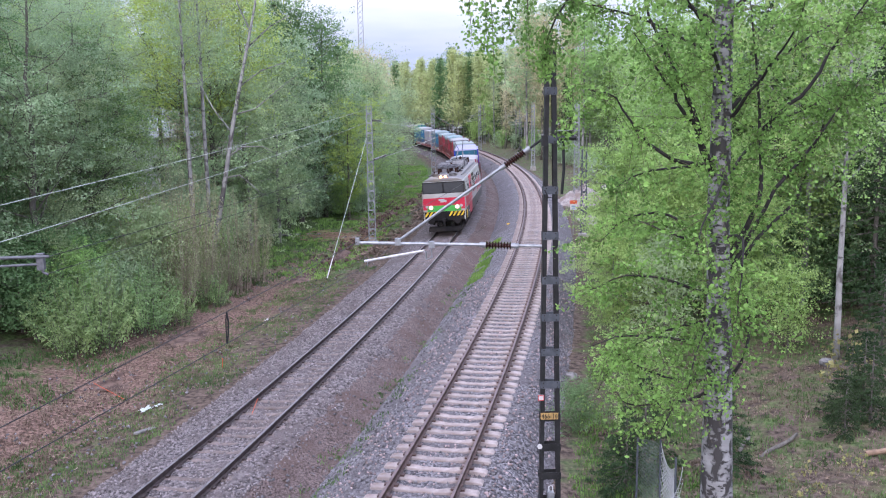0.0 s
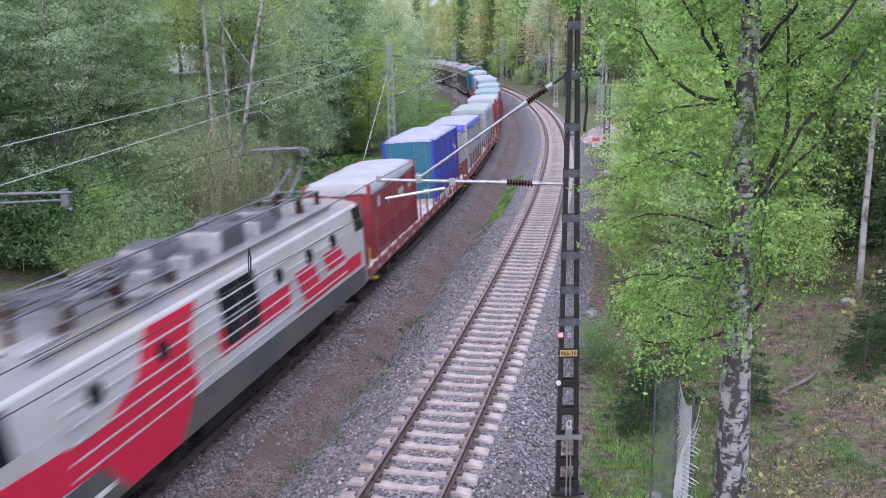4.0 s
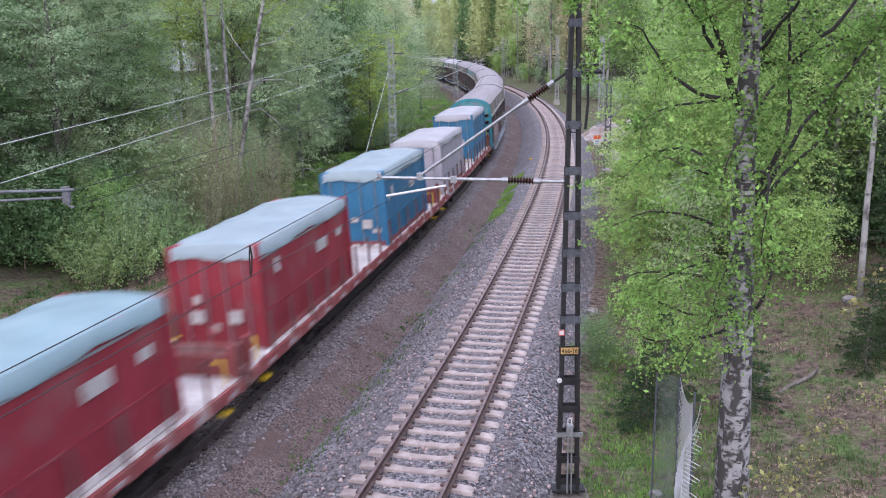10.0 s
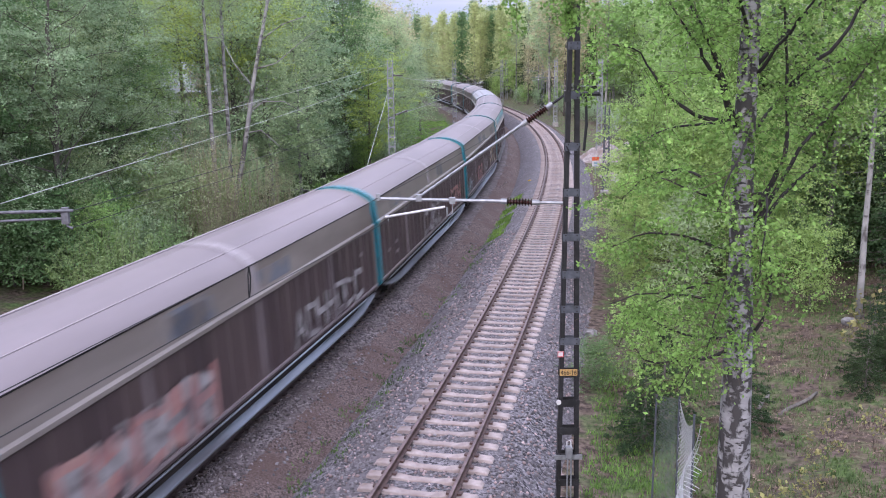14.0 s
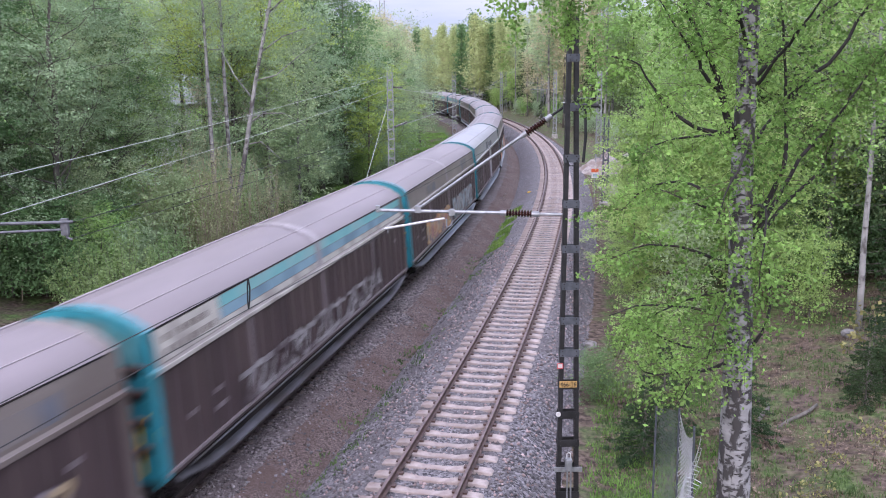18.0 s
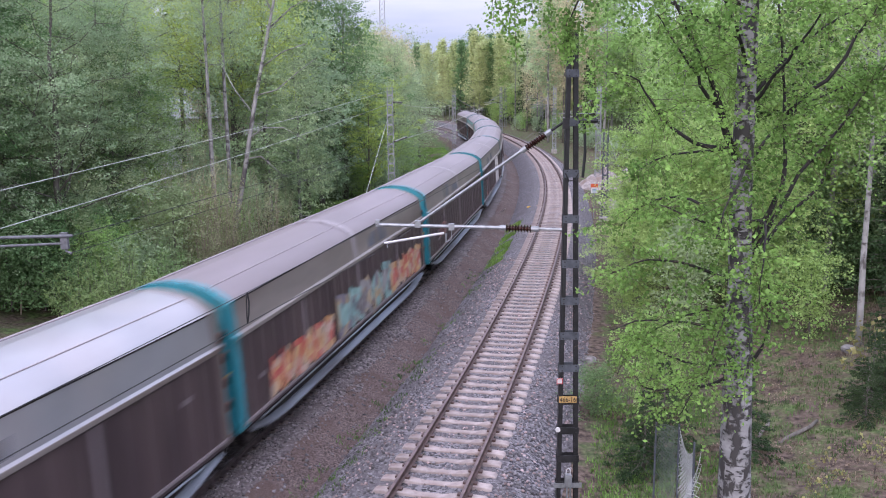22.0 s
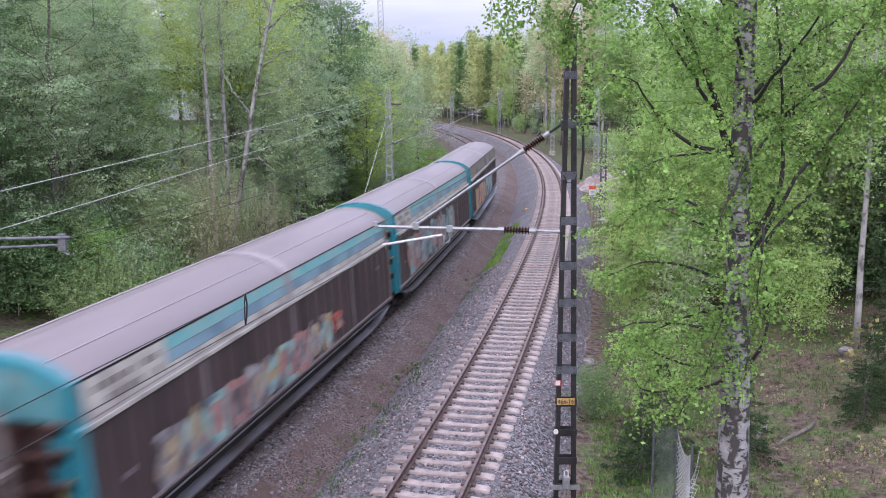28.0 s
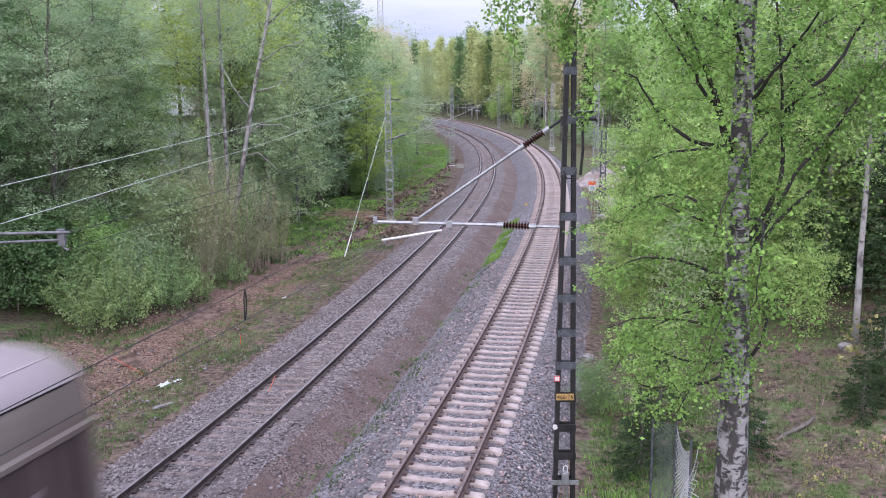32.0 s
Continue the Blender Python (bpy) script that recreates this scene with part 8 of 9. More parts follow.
# litter on the left verge
solid("orange_rod", Geo().tube([(-12.57, 32.18, land1(-12.57, 32.18) + 0.06), (-10.85, 30.44, land1(-10.85, 30.44) + 0.05)], 0.011, 6), M_ORANGE, "thin orange rod lying on brown earth", "rod")
solid("marker_stake", Geo().tube([(-8.02, 33.44, land1(-8.02, 33.44) - 0.1), (-7.98, 33.4, land1(-8.0, 33.4) + 0.42)], 0.015, 6), M_ORANGE, "short orange marker stake in the verge", "stake")
solid("orange_rod", Geo().tube([(-5.51, 27.47, LOW - 0.06), (-5.42, 26.0, LOW - 0.05)], 0.011, 6), M_ORANGE, "thin reddish stick lying across the sleepers", "rod")
solid("yellow_stick", Geo().tube([(4.2, 66.0, -0.75), (4.45, 64.2, -0.2)], 0.03, 6), M_DECK, "pale stake leaning between the tracks", "stake")
solid("yellow_stick", Geo().tube([(6.2, 66.0, -0.35), (7.2, 66.1, -0.3)], 0.05, 6), M_YELLOW, "yellow bar lying on the ballast", "rod")


def scrap(x, y, size, m, label, seed):
    rng = np.random.default_rng(seed)
    n = 5
    g = Geo()
    for j in range(n):
        for i in range(n):
            g.v.append(((i / (n - 1) - 0.5) * size * rng.uniform(0.8, 1.2), (j / (n - 1) - 0.5) * size * 0.5, abs(rng.normal(0, size * 0.1)) + 0.02))
    for j in range(n - 1):
        for i in range(n - 1):
            g.f.append((j * n + i, j * n + i + 1, j * n + n + i + 1, j * n + n + i))
            g.m.append(0)
    return solid("plastic_scrap", g, m, label, "litter", m=pose(x, y, land1(x, y), 0, 0, rng.uniform(0, 90)))


scrap(-9.65, 29.17, 0.6, M_PALE, "crumpled pale blue plastic on the grass", 1)
scrap(-9.3, 29.4, 0.3, M_PALE, "crumpled white plastic on the grass", 2)
solid("plank", Geo().box(-0.4, 0.4, -0.09, 0.09, 0, 0.05), M_ROCK, "short grey plank lying on the verge", "plank", m=pose(-8.97, 26.8, land1(-8.97, 26.8) + 0.02, 0, 5, 60))
scrap(-7.6, 41.0, 0.3, M_WHITE, "small white scrap on brown earth", 4)

# ---- pale trunks in the left wood ----
tree_kind("pole_birch", broadleaf(46, 21, 2.4, 0.52, 22, 14000, 0.07, 0.4, trunk_r=0.15, lean=0.008), M_BARK_FAR, M_LEAF_O, "birch_tree", "tall birch with a long bare pale trunk", "tree")
plant("pole_birch", -12.6, 48.0, 0, 1.0)
plant("pole_birch", -12.25, 50.0, 130, 1.0)
for k, x, y, s in (("aspen", 17.6, 150.0, 1.55), ("bare", 19.5, 146.0, 1.75), ("aspen", 21.2, 152.0, 1.5), ("bare", 23.4, 141.0, 1.7), ("bare", 18.8, 161.0, 1.9), ("aspen", 25.5, 150.0, 1.5), ("bare", 22.2, 163.0, 1.9), ("aspen", 27.0, 143.0, 1.45), ("birch_y", 24.0, 133.0, 1.4), ("bare", 20.6, 171.0, 1.95)):
    plant(k, x, y, 30 * y, s, group="right wood")
for x, y in ((17.5, 187.0), (19.2, 183.0), (21.5, 188.0), (15.8, 197.0), (23.5, 180.0), (20.2, 176.0)):
    plant("pole_birch", x, y, 40 * x, 0.95, group="far wood")
leaner = thing("birch_tree", Matrix.Identity(4), "leaning pale birch with long bare side branches", "tree")
lz = land1(-12.1, 48.0)
part("trunk", Geo().tube([(-12.1, 48, lz - 0.2), (-11.5, 48, 1.5), (-10.84, 48, 4.5), (-10.1, 48, 8.2), (-9.3, 48, 11.5), (-8.7, 48, 14.0), (-8.3, 48, 16.5)], [0.17, 0.15, 0.13, 0.105, 0.085, 0.06, 0.03], 9), M_BARK_FAR, leaner, smooth=True)
for pts in ([(-10.1, 48, 8.3), (-8.9, 47.8, 8.6), (-7.6, 47.6, 9.6), (-6.6, 47.5, 10.3)], [(-10.6, 48, 6.0), (-9.7, 47.8, 6.6), (-8.6, 47.7, 6.6), (-7.4, 47.6, 5.9)], [(-10.8, 48, 4.9), (-9.9, 47.7, 5.1), (-8.9, 47.6, 4.2)],
            [(-9.7, 48, 9.8), (-8.5, 47.9, 10.6), (-7.2, 47.8, 11.0)], [(-9.2, 48, 11.8), (-8.0, 48.2, 12.9), (-7.0, 48.2, 13.4)], [(-10.3, 48, 7.4), (-11.2, 48.1, 8.6), (-12.0, 48.2, 10.2)], [(-9.0, 48, 12.6), (-9.6, 48.1, 14.0), (-10.0, 48.1, 15.4)]):
    part("branch", Geo().tube(pts, [0.05, 0.035, 0.025, 0.012][:len(pts)], 5), M_BARK_FAR, leaner, smooth=True)
rl = np.random.default_rng(55)
LP = np.concatenate([np.array([-8.6, 47.9, 12.5]) + rl.normal(0, 1, (3800, 3)) * (1.4, 1.0, 2.3), np.array([-7.4, 47.6, 8.6]) + rl.normal(0, 1, (2200, 3)) * (1.0, 0.6, 1.5)])
part("crown", array_mesh("leaner_leaves", *leaf_arrays(LP, np.full(len(LP), 0.075), rl, up=0.3), M_LEAF_O), None, leaner, "thin olive leaves")

# brownish thicket of young stems
M_LEAF_T = leaf_mat("bud_brown", (0.25, 0.28, 0.15), (0.39, 0.4, 0.24), 0.5, 0.2, 0.4)
M_STEM = mat("young_stems", (0.34, 0.27, 0.22), 0.9, var=0.3, scale=4)
tree_kind("thicket", shoots(43, 6.8, 1.5, 30, 2900, 0.085), M_STEM, M_LEAF_T, "thicket", "brown thicket of thin young stems", "bush")
for x, y, s in ((-12.6, 44.5, 0.9), (-11.6, 46.0, 1.0), (-10.9, 47.4, 0.85), (-13.4, 46.4, 1.05), (-12.0, 43.2, 0.75), (-13.6, 43.6, 0.9), (-11.9, 45.0, 0.95), (-10.3, 48.6, 0.9), (-12.9, 47.6, 1.05), (-11.2, 44.4, 0.7), (-14.6, 45.2, 0.95), (-9.7, 50.5, 0.75)):
    plant("thicket", x, y, 50 * y, s, group="brown thickets")


for x, y, k, s in ((-16.2, 59.0, "bare", 0.7), (-14.6, 57.0, "willow", 0.55), (-16.8, 70.0, "bare", 0.8), (-15.4, 66.0, "bare", 0.75)):
    plant(k, x, y, 40 * y, s, group="left wood")


# ---- houses behind the left wood, far tower ----
M_WALL_W = mat("house_white", (0.75, 0.75, 0.76), 0.8, var=0.06, scale=2)
M_WALL_R = mat("house_red", (0.45, 0.07, 0.05), 0.8, var=0.15, scale=2)
M_ROOF_G = mat("house_roof", (0.42, 0.43, 0.44), 0.7, var=0.2, scale=3)


def house(x, y, turn, w, d, h, m, label):
    t = thing("house", pose(x, y, land1(x, y), 0, 0, turn), label, "house")
    part("wall", Geo().box(-w / 2, w / 2, -d / 2, d / 2, -0.3, h), m, t)
    part("roof", Geo().prism([(-d / 2 - 0.5, h - 0.1), (d / 2 + 0.5, h - 0.1), (0, h + d * 0.32)], -w / 2 - 0.4, w / 2 + 0.4, 0), M_ROOF_G, t)
    for k in range(4):
        for z in (1.0, 3.8):
            if z + 1.3 < h:
                xx = -w / 2 + w * (k + 0.5) / 4
                wd = part("window", Geo().box(xx - 0.55, xx + 0.55, -d / 2 - 0.05, -d / 2 + 0.05, z, z + 1.3), M_WHITE, t)
                part("pane", Geo().box(xx - 0.45, xx + 0.45, -d / 2 - 0.07, -d / 2, z + 0.1, z + 1.2), M_GLASS, wd)


house(-23.0, 84.0, 10, 12, 8, 7.0, M_WALL_W, "white two-storey house behind the trees")
house(-38.0, 80.0, 15, 10, 8, 6.6, M_WALL_R, "red wooden house behind the trees")
tower = thing("radio_tower", pose(-17.4, 262.0, 0.0), "tall grey lattice radio tower", "tower")
for sx in (-1, 1):
    for sy in (-1, 1):
        part("leg", strut_box(Geo(), (sx * 0.9, sy * 0.9, 0), (sx * 0.6, sy * 0.6, 52), 0.12, 0.12), M_GALV, tower)
g = Geo()
for k in range(34):
    z, w = k * 1.5, 0.9 - 0.3 * k / 34
    strut_box(g, (-w, -w, z), (w, -w, z + 1.5), 0.07, 0.07)
    strut_box(g, (w, -w, z), (-w, -w, z + 1.5), 0.07, 0.07)
    strut_box(g, (-w, w, z), (w, w, z + 1.5), 0.07, 0.07)
part("lacing", g, M_GALV, tower)


# ---- grass and litter ----
def cover_z(x, y):
    """Height of what lies uppermost: ground, dirt strip or ballast."""
    z = land(x, y)
    _, o = offset_of(x, y)
    for offs, zs in ((offL, zL), (offD, zD), (offR, zR)):
        inside = (o > offs[0]) & (o < offs[-1])
        z = np.where(inside, np.maximum(z, np.interp(o, offs, zs)), z)
    return z


def blades(name, label, n, place, height, m, seed, width=0.018, tuft=9, spread=0.09):
    """Grass in tufts: narrow bent blades."""
    rng = np.random.default_rng(seed)
    C = np.array([place(rng) for _ in range(n // tuft)])
    C = np.repeat(C, tuft, 0)
    C[:, :2] += rng.normal(0, spread, (len(C), 2))
    z = cover_z(C[:, 0], C[:, 1])
    k = len(C)
    a = rng.uniform(0, 6.28, k)
    hh = height * rng.uniform(0.5, 1.3, k)
    dx, dy = np.cos(a), np.sin(a)
    lean = hh * rng.uniform(0.15, 0.8, k)
    w = width
    V = np.stack([np.stack([C[:, 0] - dy * w, C[:, 1] + dx * w, z - 0.01], 1), np.stack([C[:, 0] + dy * w, C[:, 1] - dx * w, z - 0.01], 1),
                  np.stack([C[:, 0] + dy * w * 0.4 + dx * lean, C[:, 1] - dx * w * 0.4 + dy * lean, z + hh], 1), np.stack([C[:, 0] - dy * w * 0.4 + dx * lean, C[:, 1] + dx * w * 0.4 + dy * lean, z + hh], 1)], 1)
    return tagged(new(name, array_mesh(name, V.reshape(-1, 3), np.arange(4 * k).reshape(-1, 4), m)), label, "grass", kind="stuff")


def band(s0, s1, o0, o1, power=1.5, sign=1.0):
    def f(rng):
        for _ in range(60):
            s, o = s0 + (s1 - s0) * rng.random() ** power, rng.uniform(o0, o1)
            x, y, _ = line(s, o)
            if sign * noise.noise(Vector((x * 0.35, y * 0.35, 3.1))) > -0.12 + 0.4 * (rng.random() - 0.5):
                return x, y, 0
        return x, y, 0
    return f


blades("grass_strip", "bright green grass between the tracks", 3600, band(48, 62, 3.3, 4.1, 1.0), 0.12, M_GRASS_B, 61)
blades("grass_strip", "sparse green grass between the tracks", 1700, band(18, 48, 2.6, 3.9, 1.0), 0.07, M_GRASS, 62, spread=0.07)
blades("verge_grass", "thin green grass beside the older track", 30000, band(14, 60, -7.0, -3.2), 0.07, M_GRASS, 63, 0.015)
blades("verge_grass", "green grass at the wood's edge", 22000, band(28, 75, -14, -8.5, 1.0), 0.12, M_GRASS, 64)
blades("bank_grass", "bright green grass on the far bank", 30000, band(52, 150, -12.5, -5.2, 1.0), 0.17, M_GRASS_F, 65, 0.03)
blades("dead_grass", "dry brown stems on the verge", 26000, band(14, 60, -11, -3.6), 0.08, M_DRY, 66, 0.012)
blades("slope_grass", "bright green grass beside the near mast", 9000, band(12, 30, GAP + 3.3, GAP + 6.5), 0.1, M_GRASS_B, 71, 0.014)
blades("slope_grass", "green grass on the right slope", 60000, band(13, 50, GAP + 3.4, GAP + 24), 0.09, M_GRASS, 67, 0.014)
blades("slope_litter", "dry brown stems and leaves on the right slope", 52000, band(12, 45, GAP + 3.6, GAP + 22, 1.5, -1.0), 0.06, M_DRY, 68, 0.014)

# fresh green bushes at the wood's edge by the older track
tree_kind("bush_f", shoots(34, 3.2, 1.6, 34, 3400, 0.1), M_TRUNK, M_LEAF_F, "willow_shoots", "fresh light green bush at the wood's edge", "bush")
for x, y, s in ((-13.6, 36.2, 1.0), (-15.2, 37.2, 1.05), (-14.4, 35.6, 0.8), (-16.6, 38.4, 0.95), (-12.5, 38.4, 0.9), (-14.4, 38.2, 1.2), (-11.8, 40.6, 0.7), (-13.2, 40.4, 1.0), (-10.8, 44.0, 0.6), (-11.4, 49.5, 0.6)):
    plant("bush_f", x, y, 33 * x, s, group="lineside bushes")


# ---- heaps ----
def heap(name, label, category, x, y, rx, ry, h, m, turn=0.0, seed=0, n=26):
    g = Geo()
    for j in range(n + 1):
        for i in range(n + 1):
            u, v = i / n * 2 - 1, j / n * 2 - 1
            r = max(0.0, 1 - (u * u + v * v))
            z = h * r ** 0.8 * (0.75 + 0.5 * noise.noise(Vector((u * 3, v * 3, seed)))) + 0.08 * h * noise.noise(Vector((u * 11, v * 11, seed)))
            g.v.append((u * rx, v * ry, z - 0.12))
    for j in range(n):
        for i in range(n):
            k = j * (n + 1) + i
            g.f.append((k, k + 1, k + n + 2, k + n + 1))
            g.m.append(0)
    return solid(name, g, m, label, category, m=pose(x, y, land1(x, y), 0, 0, turn), smooth=True)


M_EARTH = mat("dug_earth", (0.085, 0.05, 0.04), 0.95, var=0.45, scale=4, bump=1.0, bscale=9, dirt=(0.19, 0.125, 0.1), dscale=2.0)
M_PILE = mat("gravel_pile", (0.34, 0.3, 0.29), 0.95, var=0.3, scale=5, bump=0.9, bscale=16, dirt=(0.22, 0.17, 0.15), dscale=1.0)
for x, y, ln, tn in ((0.6, 105.5, 11.0, -7.5), (-1.7, 90.0, 6.5, -10.0), (-3.3, 80.5, 6.0, -9.0), (-4.6, 70.5, 6.0, -6.0), (-5.6, 61.0, 5.5, -6.0)):
    heap("earth_bank", "dug dark brown earth thrown up along the ditch", "earth", x, y, 0.55, ln, 0.4, M_EARTH, tn, y, 34)
heap("earth_bank", "dug brown earth and roots beside the track", "earth", -7.6, 52.5, 1.3, 8.0, 0.35, M_EARTH, -11, 5, 40)
heap("earth_bank", "low brown earth with dead leaves at the bushes", "earth", -11.0, 38.5, 1.3, 7.0, 0.3, M_EARTH, -12, 7, 40)
heap("spoil_mound", "pinkish grey mound of crushed stone at the wood's edge", "mound", 15.9, 84.0, 3.2, 3.0, 2.1, M_PILE, 0, 9)
heap("spoil_mound", "low pinkish mound of crushed stone behind the sign", "mound", 15.0, 70.0, 2.4, 3.0, 1.0, M_PILE, 0, 11)
rb = np.random.default_rng(91)
sticks = Geo()
for _ in range(150):
    x, y = -6.2 + rb.normal(0, 1.2), 66.5 + rb.normal(0, 0.9)
    a, ln = rb.uniform(-0.5, 0.5), rb.uniform(0.6, 1.8)
    z = land1(x, y) + abs(rb.normal(0, 0.22))
    sticks.tube([(x - ln / 2 * math.cos(a), y - ln / 2 * math.sin(a), z), (x + ln / 2 * math.cos(a), y + ln / 2 * math.sin(a), z + rb.normal(0, 0.12))], [0.03, 0.012], 4)
solid("brushwood", sticks, M_PINE, "heap of brown brushwood and twigs", "brushwood", kind="stuff")
twig_l = Geo()
for _ in range(260):
    s_, o_ = 17 + 42 * rb.random() ** 1.3, rb.uniform(-11.5, -4.2)
    x, y, _t = line(s_, o_)
    a, ln = rb.uniform(0, 6.3), rb.uniform(0.1, 0.45)
    z = land1(x, y) + 0.03
    twig_l.tube([(x, y, z), (x + ln * math.cos(a), y + ln * math.sin(a), z + rb.uniform(0, 0.08))], [0.011, 0.005], 4)
solid("fallen_twigs", twig_l, M_STEM, "brownish fallen twigs strewn over the verge", "twigs", kind="stuff")


# ---- dead leaves and torn roots lying about ----
def litter(name, label, n, place, size, m, seed, lift=0.012):
    rng = np.random.default_rng(seed)
    C = np.array([place(rng) for _ in range(n // 6)])
    C = np.repeat(C, 6, 0)
    C[:, :2] += rng.normal(0, 0.14, (len(C), 2))
    C[:, 2] = cover_z(C[:, 0], C[:, 1]) + lift + abs(rng.normal(0, 0.02, len(C)))
    V, F = spray_arrays(C, C - np.array([0, 0, 1.0]), size, rng, 1.6)
    return tagged(new(name, array_mesh(name, V, F, m)), label, "litter", kind="stuff")


litter("dead_leaves", "reddish brown dead leaves on the left verge", 8500, band(15, 62, -11.5, -4.6), 0.09, M_LITTER, 71)
litter("dead_leaves", "brown dead leaves along the dug ditch", 9000, band(58, 100, -8.5, -3.6, 1.0), 0.2, M_LITTER, 72, 0.03)
litter("dead_leaves", "pale brown dead leaves on the right slope", 30000, band(12, 42, GAP + 3.4, GAP + 22, 1.5, -1.0), 0.07, M_LITTER, 73)

for x, y, s in ((-14.6, 62.0, 1.0), (-13.6, 65.5, 0.85), (-12.8, 69.0, 1.0), (-12.4, 72.5, 0.9), (-11.6, 76.0, 1.05), (-10.6, 80.0, 0.95), (-9.7, 84.0, 1.0), (-8.8, 88.0, 0.9), (-7.6, 93.0, 1.0), (-16.0, 58.5, 0.95), (-15.2, 55.5, 0.85), (-14.2, 52.8, 0.75)):
    plant("shrub_willow", x, y, 47 * y, s, group="willow shrubs")
# undergrowth that closes the wood's edge, dark-leaved to deepen its shaded hollow
for x, y, k, s in ((-18.5, 39.6, "bush_k", 1.3), (-19.7, 38.9, "bush_k", 1.2), (-17.5, 41.0, "bush_k", 1.3), (-20.8, 39.6, "bush_k", 1.5), (-16.6, 42.4, "bush_k", 1.1), (-19.2, 40.6, "alder_d", 0.42), (-20.4, 41.0, "bush_k", 1.2), (-22.6, 42.3, "bush_k", 1.3), (-24.6, 43.5, "bush_k", 1.4), (-18.6, 42.4, "bush_k", 1.1), (-21.6, 44.6, "bush_k", 1.5), (-19.4, 45.0, "bush_k", 1.3), (-17.2, 44.0, "bush_k", 1.1), (-21.5, 41.5, "bush_c", 1.3), (-19.6, 43.0, "bush_c", 1.2), (-23.4, 43.5, "bush_a", 1.4), (-18.0, 44.5, "bush_c", 1.1), (-21.0, 46.0, "bush_a", 1.5), (-24.5, 47.0, "bush_c", 1.4), (-17.4, 47.5, "bush_a", 1.2), (-22.5, 50.0, "bush_c", 1.5), (-15.8, 45.5, "bush_c", 0.9)):
    plant(k, x, y, 61 * x, s, group="undergrowth")
stalk = Geo().tube([(-19.2, 38.6, land1(-19.2, 38.6) - 0.1), (-19.1, 38.6, land1(-19.2, 38.6) + 0.9), (-19.25, 38.6, land1(-19.2, 38.6) + 1.7)], [0.03, 0.025, 0.012], 6)
stalk.tube([(-19.1, 38.6, land1(-19.2, 38.6) + 0.9), (-18.8, 38.6, land1(-19.2, 38.6) + 1.5)], [0.02, 0.01], 6)
solid("dead_stalk", stalk, M_STEM, "forked dead stalk at the wood's edge", "stalk")


# ---- loose ballast stones ----
def stones(name, label, n, o_lo, o_hi, zfun, material, seed, s_lo=13, s_hi=48, size=0.05):
    rng = np.random.default_rng(seed)
    u = rng.uniform(0, 1, n)
    S = s_lo + (s_hi - s_lo) * u ** 1.6
    O = rng.uniform(o_lo, o_hi, n)
    base = np.array([(1, 0, 0), (-1, 0, 0), (0, 1, 0), (0, -1, 0), (0, 0, 0.8), (0, 0, -0.8)], float)
    tri = np.array([(0, 2, 4), (2, 1, 4), (1, 3, 4), (3, 0, 4), (2, 0, 5), (1, 2, 5), (3, 1, 5), (0, 3, 5)])
    C = np.array([(*line(s, o)[:2], zfun(o)) for s, o in zip(S, O)])
    r = size * rng.uniform(0.45, 1.25, n)
    V = base[None] * r[:, None, None] * rng.uniform(0.6, 1.3, (n, 6, 1))
    a = rng.uniform(0, 6.3, n)
    ca, sa = np.cos(a)[:, None], np.sin(a)[:, None]
    V = np.stack([V[..., 0] * ca - V[..., 1] * sa, V[..., 0] * sa + V[..., 1] * ca, V[..., 2] + 0.3 * V[..., 0]], -1) + C[:, None, :]
    F = (tri[None] + np.arange(n)[:, None, None] * 6).reshape(-1, 3)
    return tagged(new(name, array_mesh(name, V.reshape(-1, 3), F, material)), label, "stones", kind="stuff")


rail_track("railway_track_1", "older track with dark polished rails on weathered concrete sleepers", 0.0, LOW, M_RAIL_OLD, M_RAILTOP_OLD, M_SLEEPER_OLD, 10.2, 0.005, CANT, 5)
rail_track("railway_track_2", "newer track with rust-red rails on pale concrete sleepers", GAP, 0.0, M_RAIL, M_RAILTOP, M_SLEEPER, 10.0, 0.0, 0.0, 6)
stones("ballast_stones_1", "loose rusty brown ballast stones", 15000, -3.0, 2.05, lambda o: float(np.interp(o, offL, zL)) + (0.0 if abs(o) < 1.4 else 0.015), M_STONE_OLD, 11)
stones("ballast_stones_2", "loose grey ballast stones", 11000, GAP - 3.0, GAP + 2.9, lambda o: float(np.interp(o, offR, zR)) + (-0.012 if abs(o - GAP) < 1.4 else 0.015), M_STONE, 12)
stones("ballast_stones_3", "pale pinkish ballast stones among the grey ones", 4200, GAP - 2.6, GAP + 2.9, lambda o: float(np.interp(o, offR, zR)) + (-0.008 if abs(o - GAP) < 1.4 else 0.018), M_STONE_PINK, 21)
stones("gravel_strip", "fine gravel and cinders lying between the tracks", 4500, 1.9, 4.0, lambda o: float(np.interp(o, offD, zD)) + 0.003, M_STONE_DIRT, 13, size=0.026)
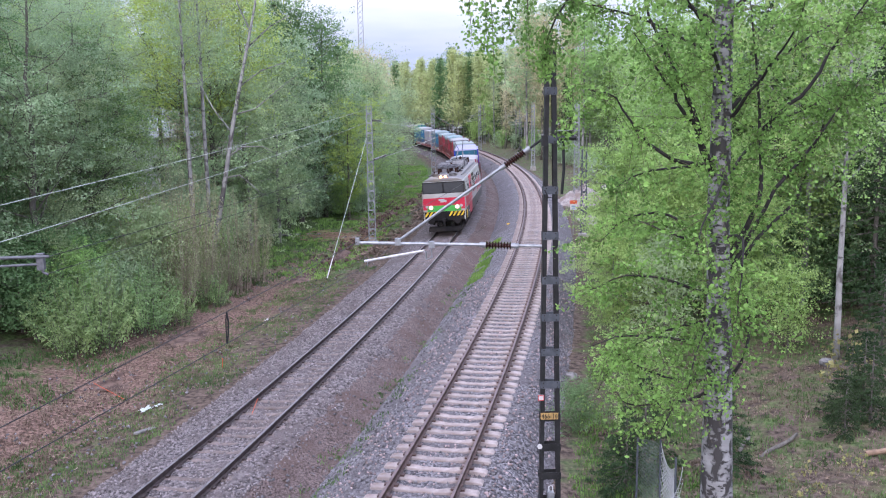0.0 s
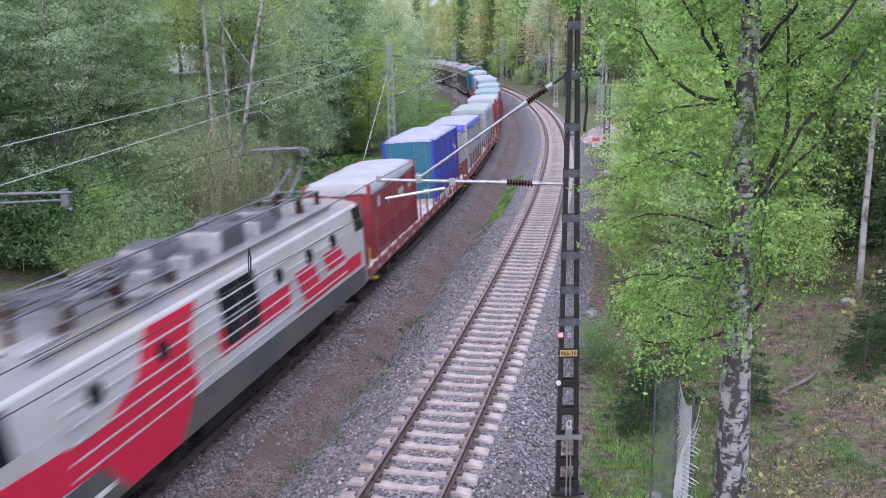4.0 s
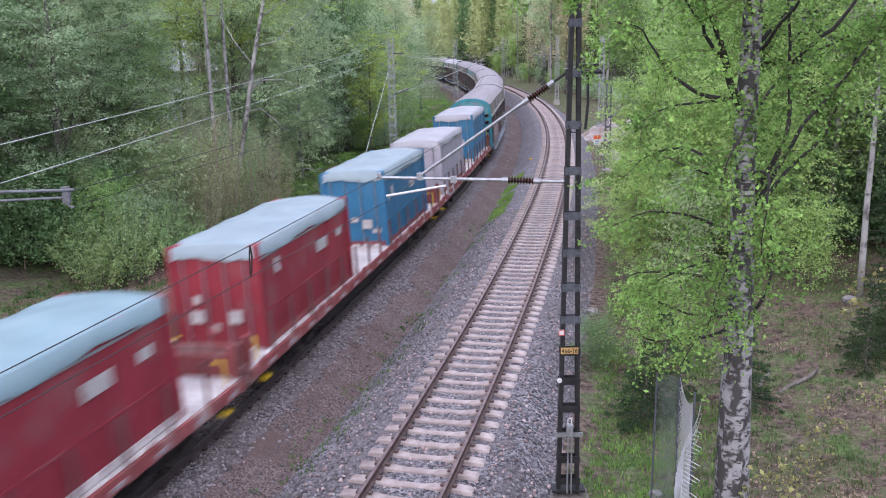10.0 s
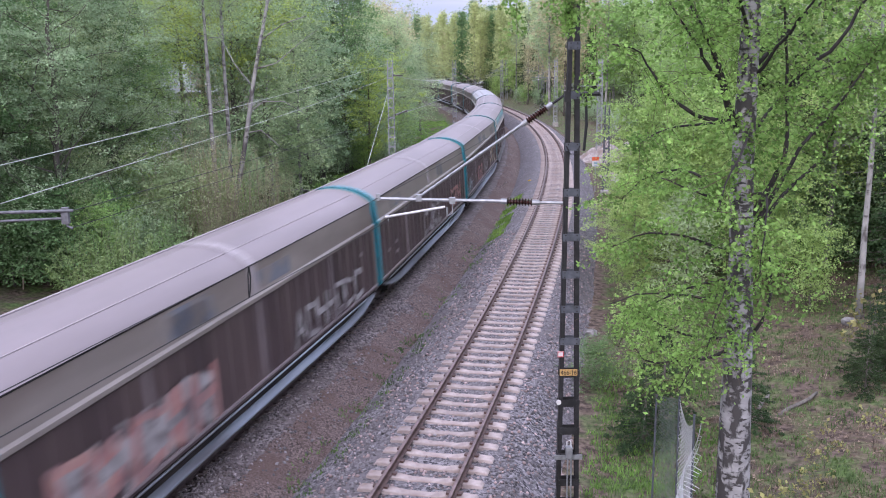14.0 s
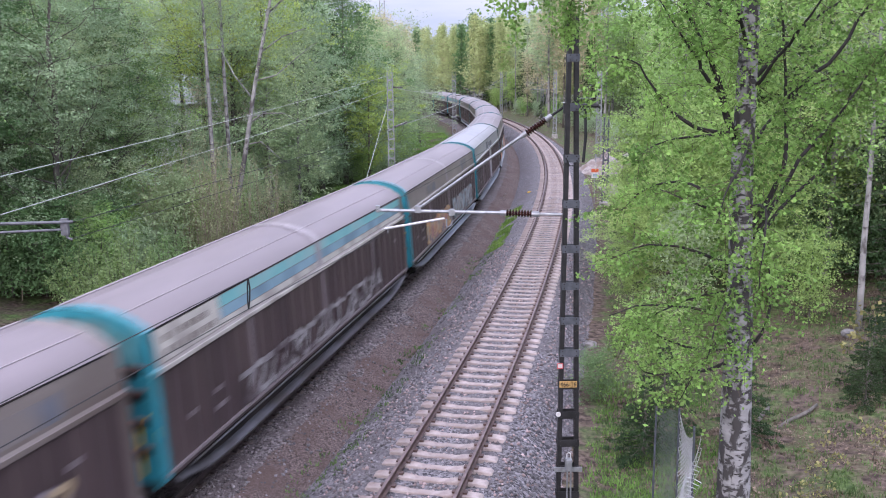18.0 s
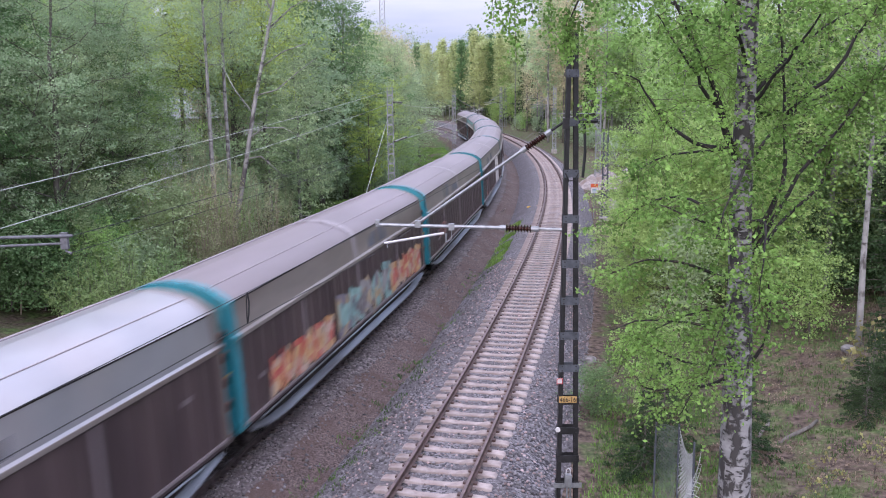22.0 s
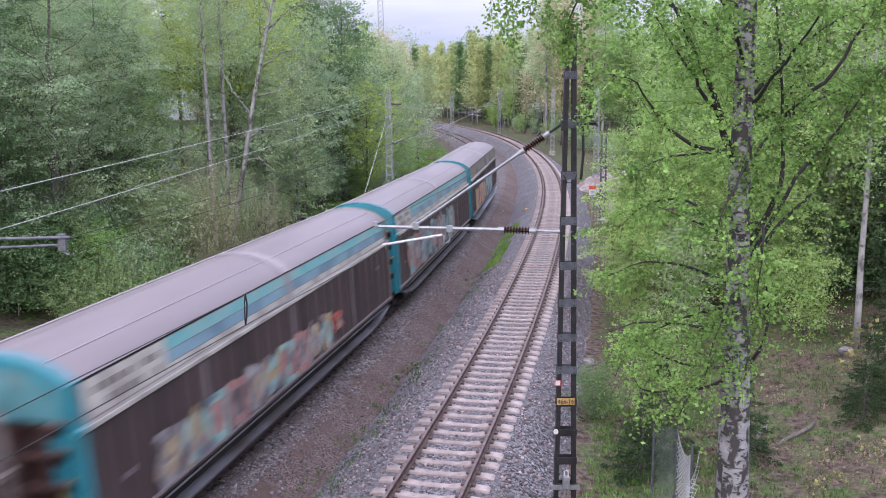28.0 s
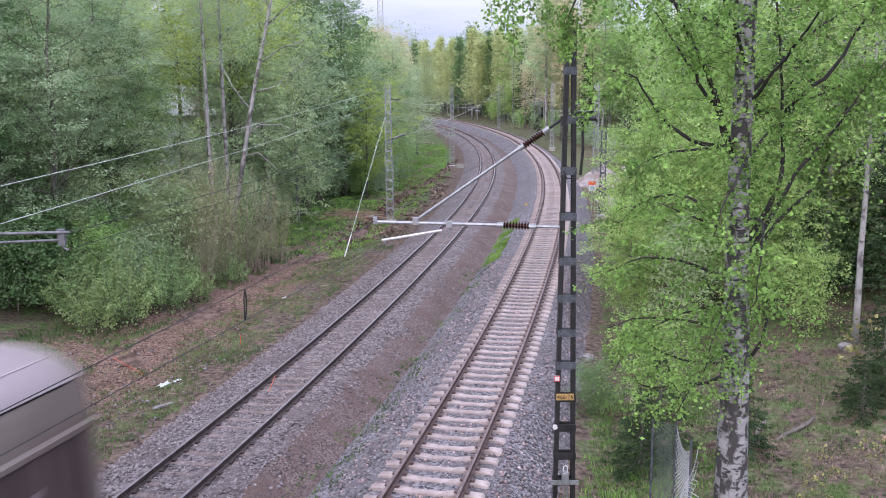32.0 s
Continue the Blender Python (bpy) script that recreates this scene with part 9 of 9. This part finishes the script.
stones("loose_stones", "grey stones strewn over the dirt between the tracks", 1100, 1.9, 4.1, lambda o: float(np.interp(o, offD, zD)) + 0.012, M_STONE, 14)
stones("earth_clods", "dark clods of torn earth on the verge", 1000, -10.5, -4.8, lambda o: float(np.interp(o, PROFILE_O, PROFILE_Z)) + 0.03, M_EARTH, 15, 15, 62, 0.06)
stones("verge_chips", "pale stone chips on the verge", 1300, -10.5, -3.0, lambda o: float(np.interp(o, PROFILE_O, PROFILE_Z)) + 0.04, M_STONE, 16, 15, 62, 0.055)
rngc = np.random.default_rng(17)
clod = Geo()
for _ in range(520):
    f = rngc.random() * 5
    k = int(f)
    px = ((2.0, 116.3), (-0.8, 95.3), (-2.6, 85.1), (-4.1, 75.6), (-5.2, 65.4), (-6.2, 56.0))
    x, y = px[k][0] + (px[k + 1][0] - px[k][0]) * (f - k) + rngc.normal(0, 0.28), px[k][1] + (px[k + 1][1] - px[k][1]) * (f - k) + rngc.normal(0, 0.4)
    r = rngc.uniform(0.07, 0.21)
    z = land1(x, y) + r * 0.3 + abs(rngc.normal(0, 0.1))
    clod.add([(x + r * a * rngc.uniform(0.6, 1.3), y + r * b * rngc.uniform(0.6, 1.3), z + r * c) for a, b, c in ((1, 0, 0), (-1, 0, 0), (0, 1, 0), (0, -1, 0), (0.2, 0, 0.9), (0, 0, -0.8))],
             [(0, 2, 4), (2, 1, 4), (1, 3, 4), (3, 0, 4), (2, 0, 5), (1, 2, 5), (3, 1, 5), (0, 3, 5)])
solid("earth_clods", clod, M_EARTH, "dark clods of dug earth along the ditch", "earth", kind="stuff")


# ---- what moves ----
def motions():
    """The train runs along the left track, gaining speed slowly."""
    times = [0.5 * k for k in range(65)]
    for ob, mid, half in TRAIN:
        rows = []
        for t in times:
            s = mid - (SPEED * t + GAIN * t * t / 2)
            x0, y0, _ = line(s - half)
            x1, y1, _ = line(s + half)
            a = math.atan2(x1 - x0, y1 - y0)
            rows.append((t, pose((x0 + x1) / 2, (y0 + y1) / 2, LOW, 0, -CANT, -math.degrees(a))))
        walk(ob, rows)


motions()
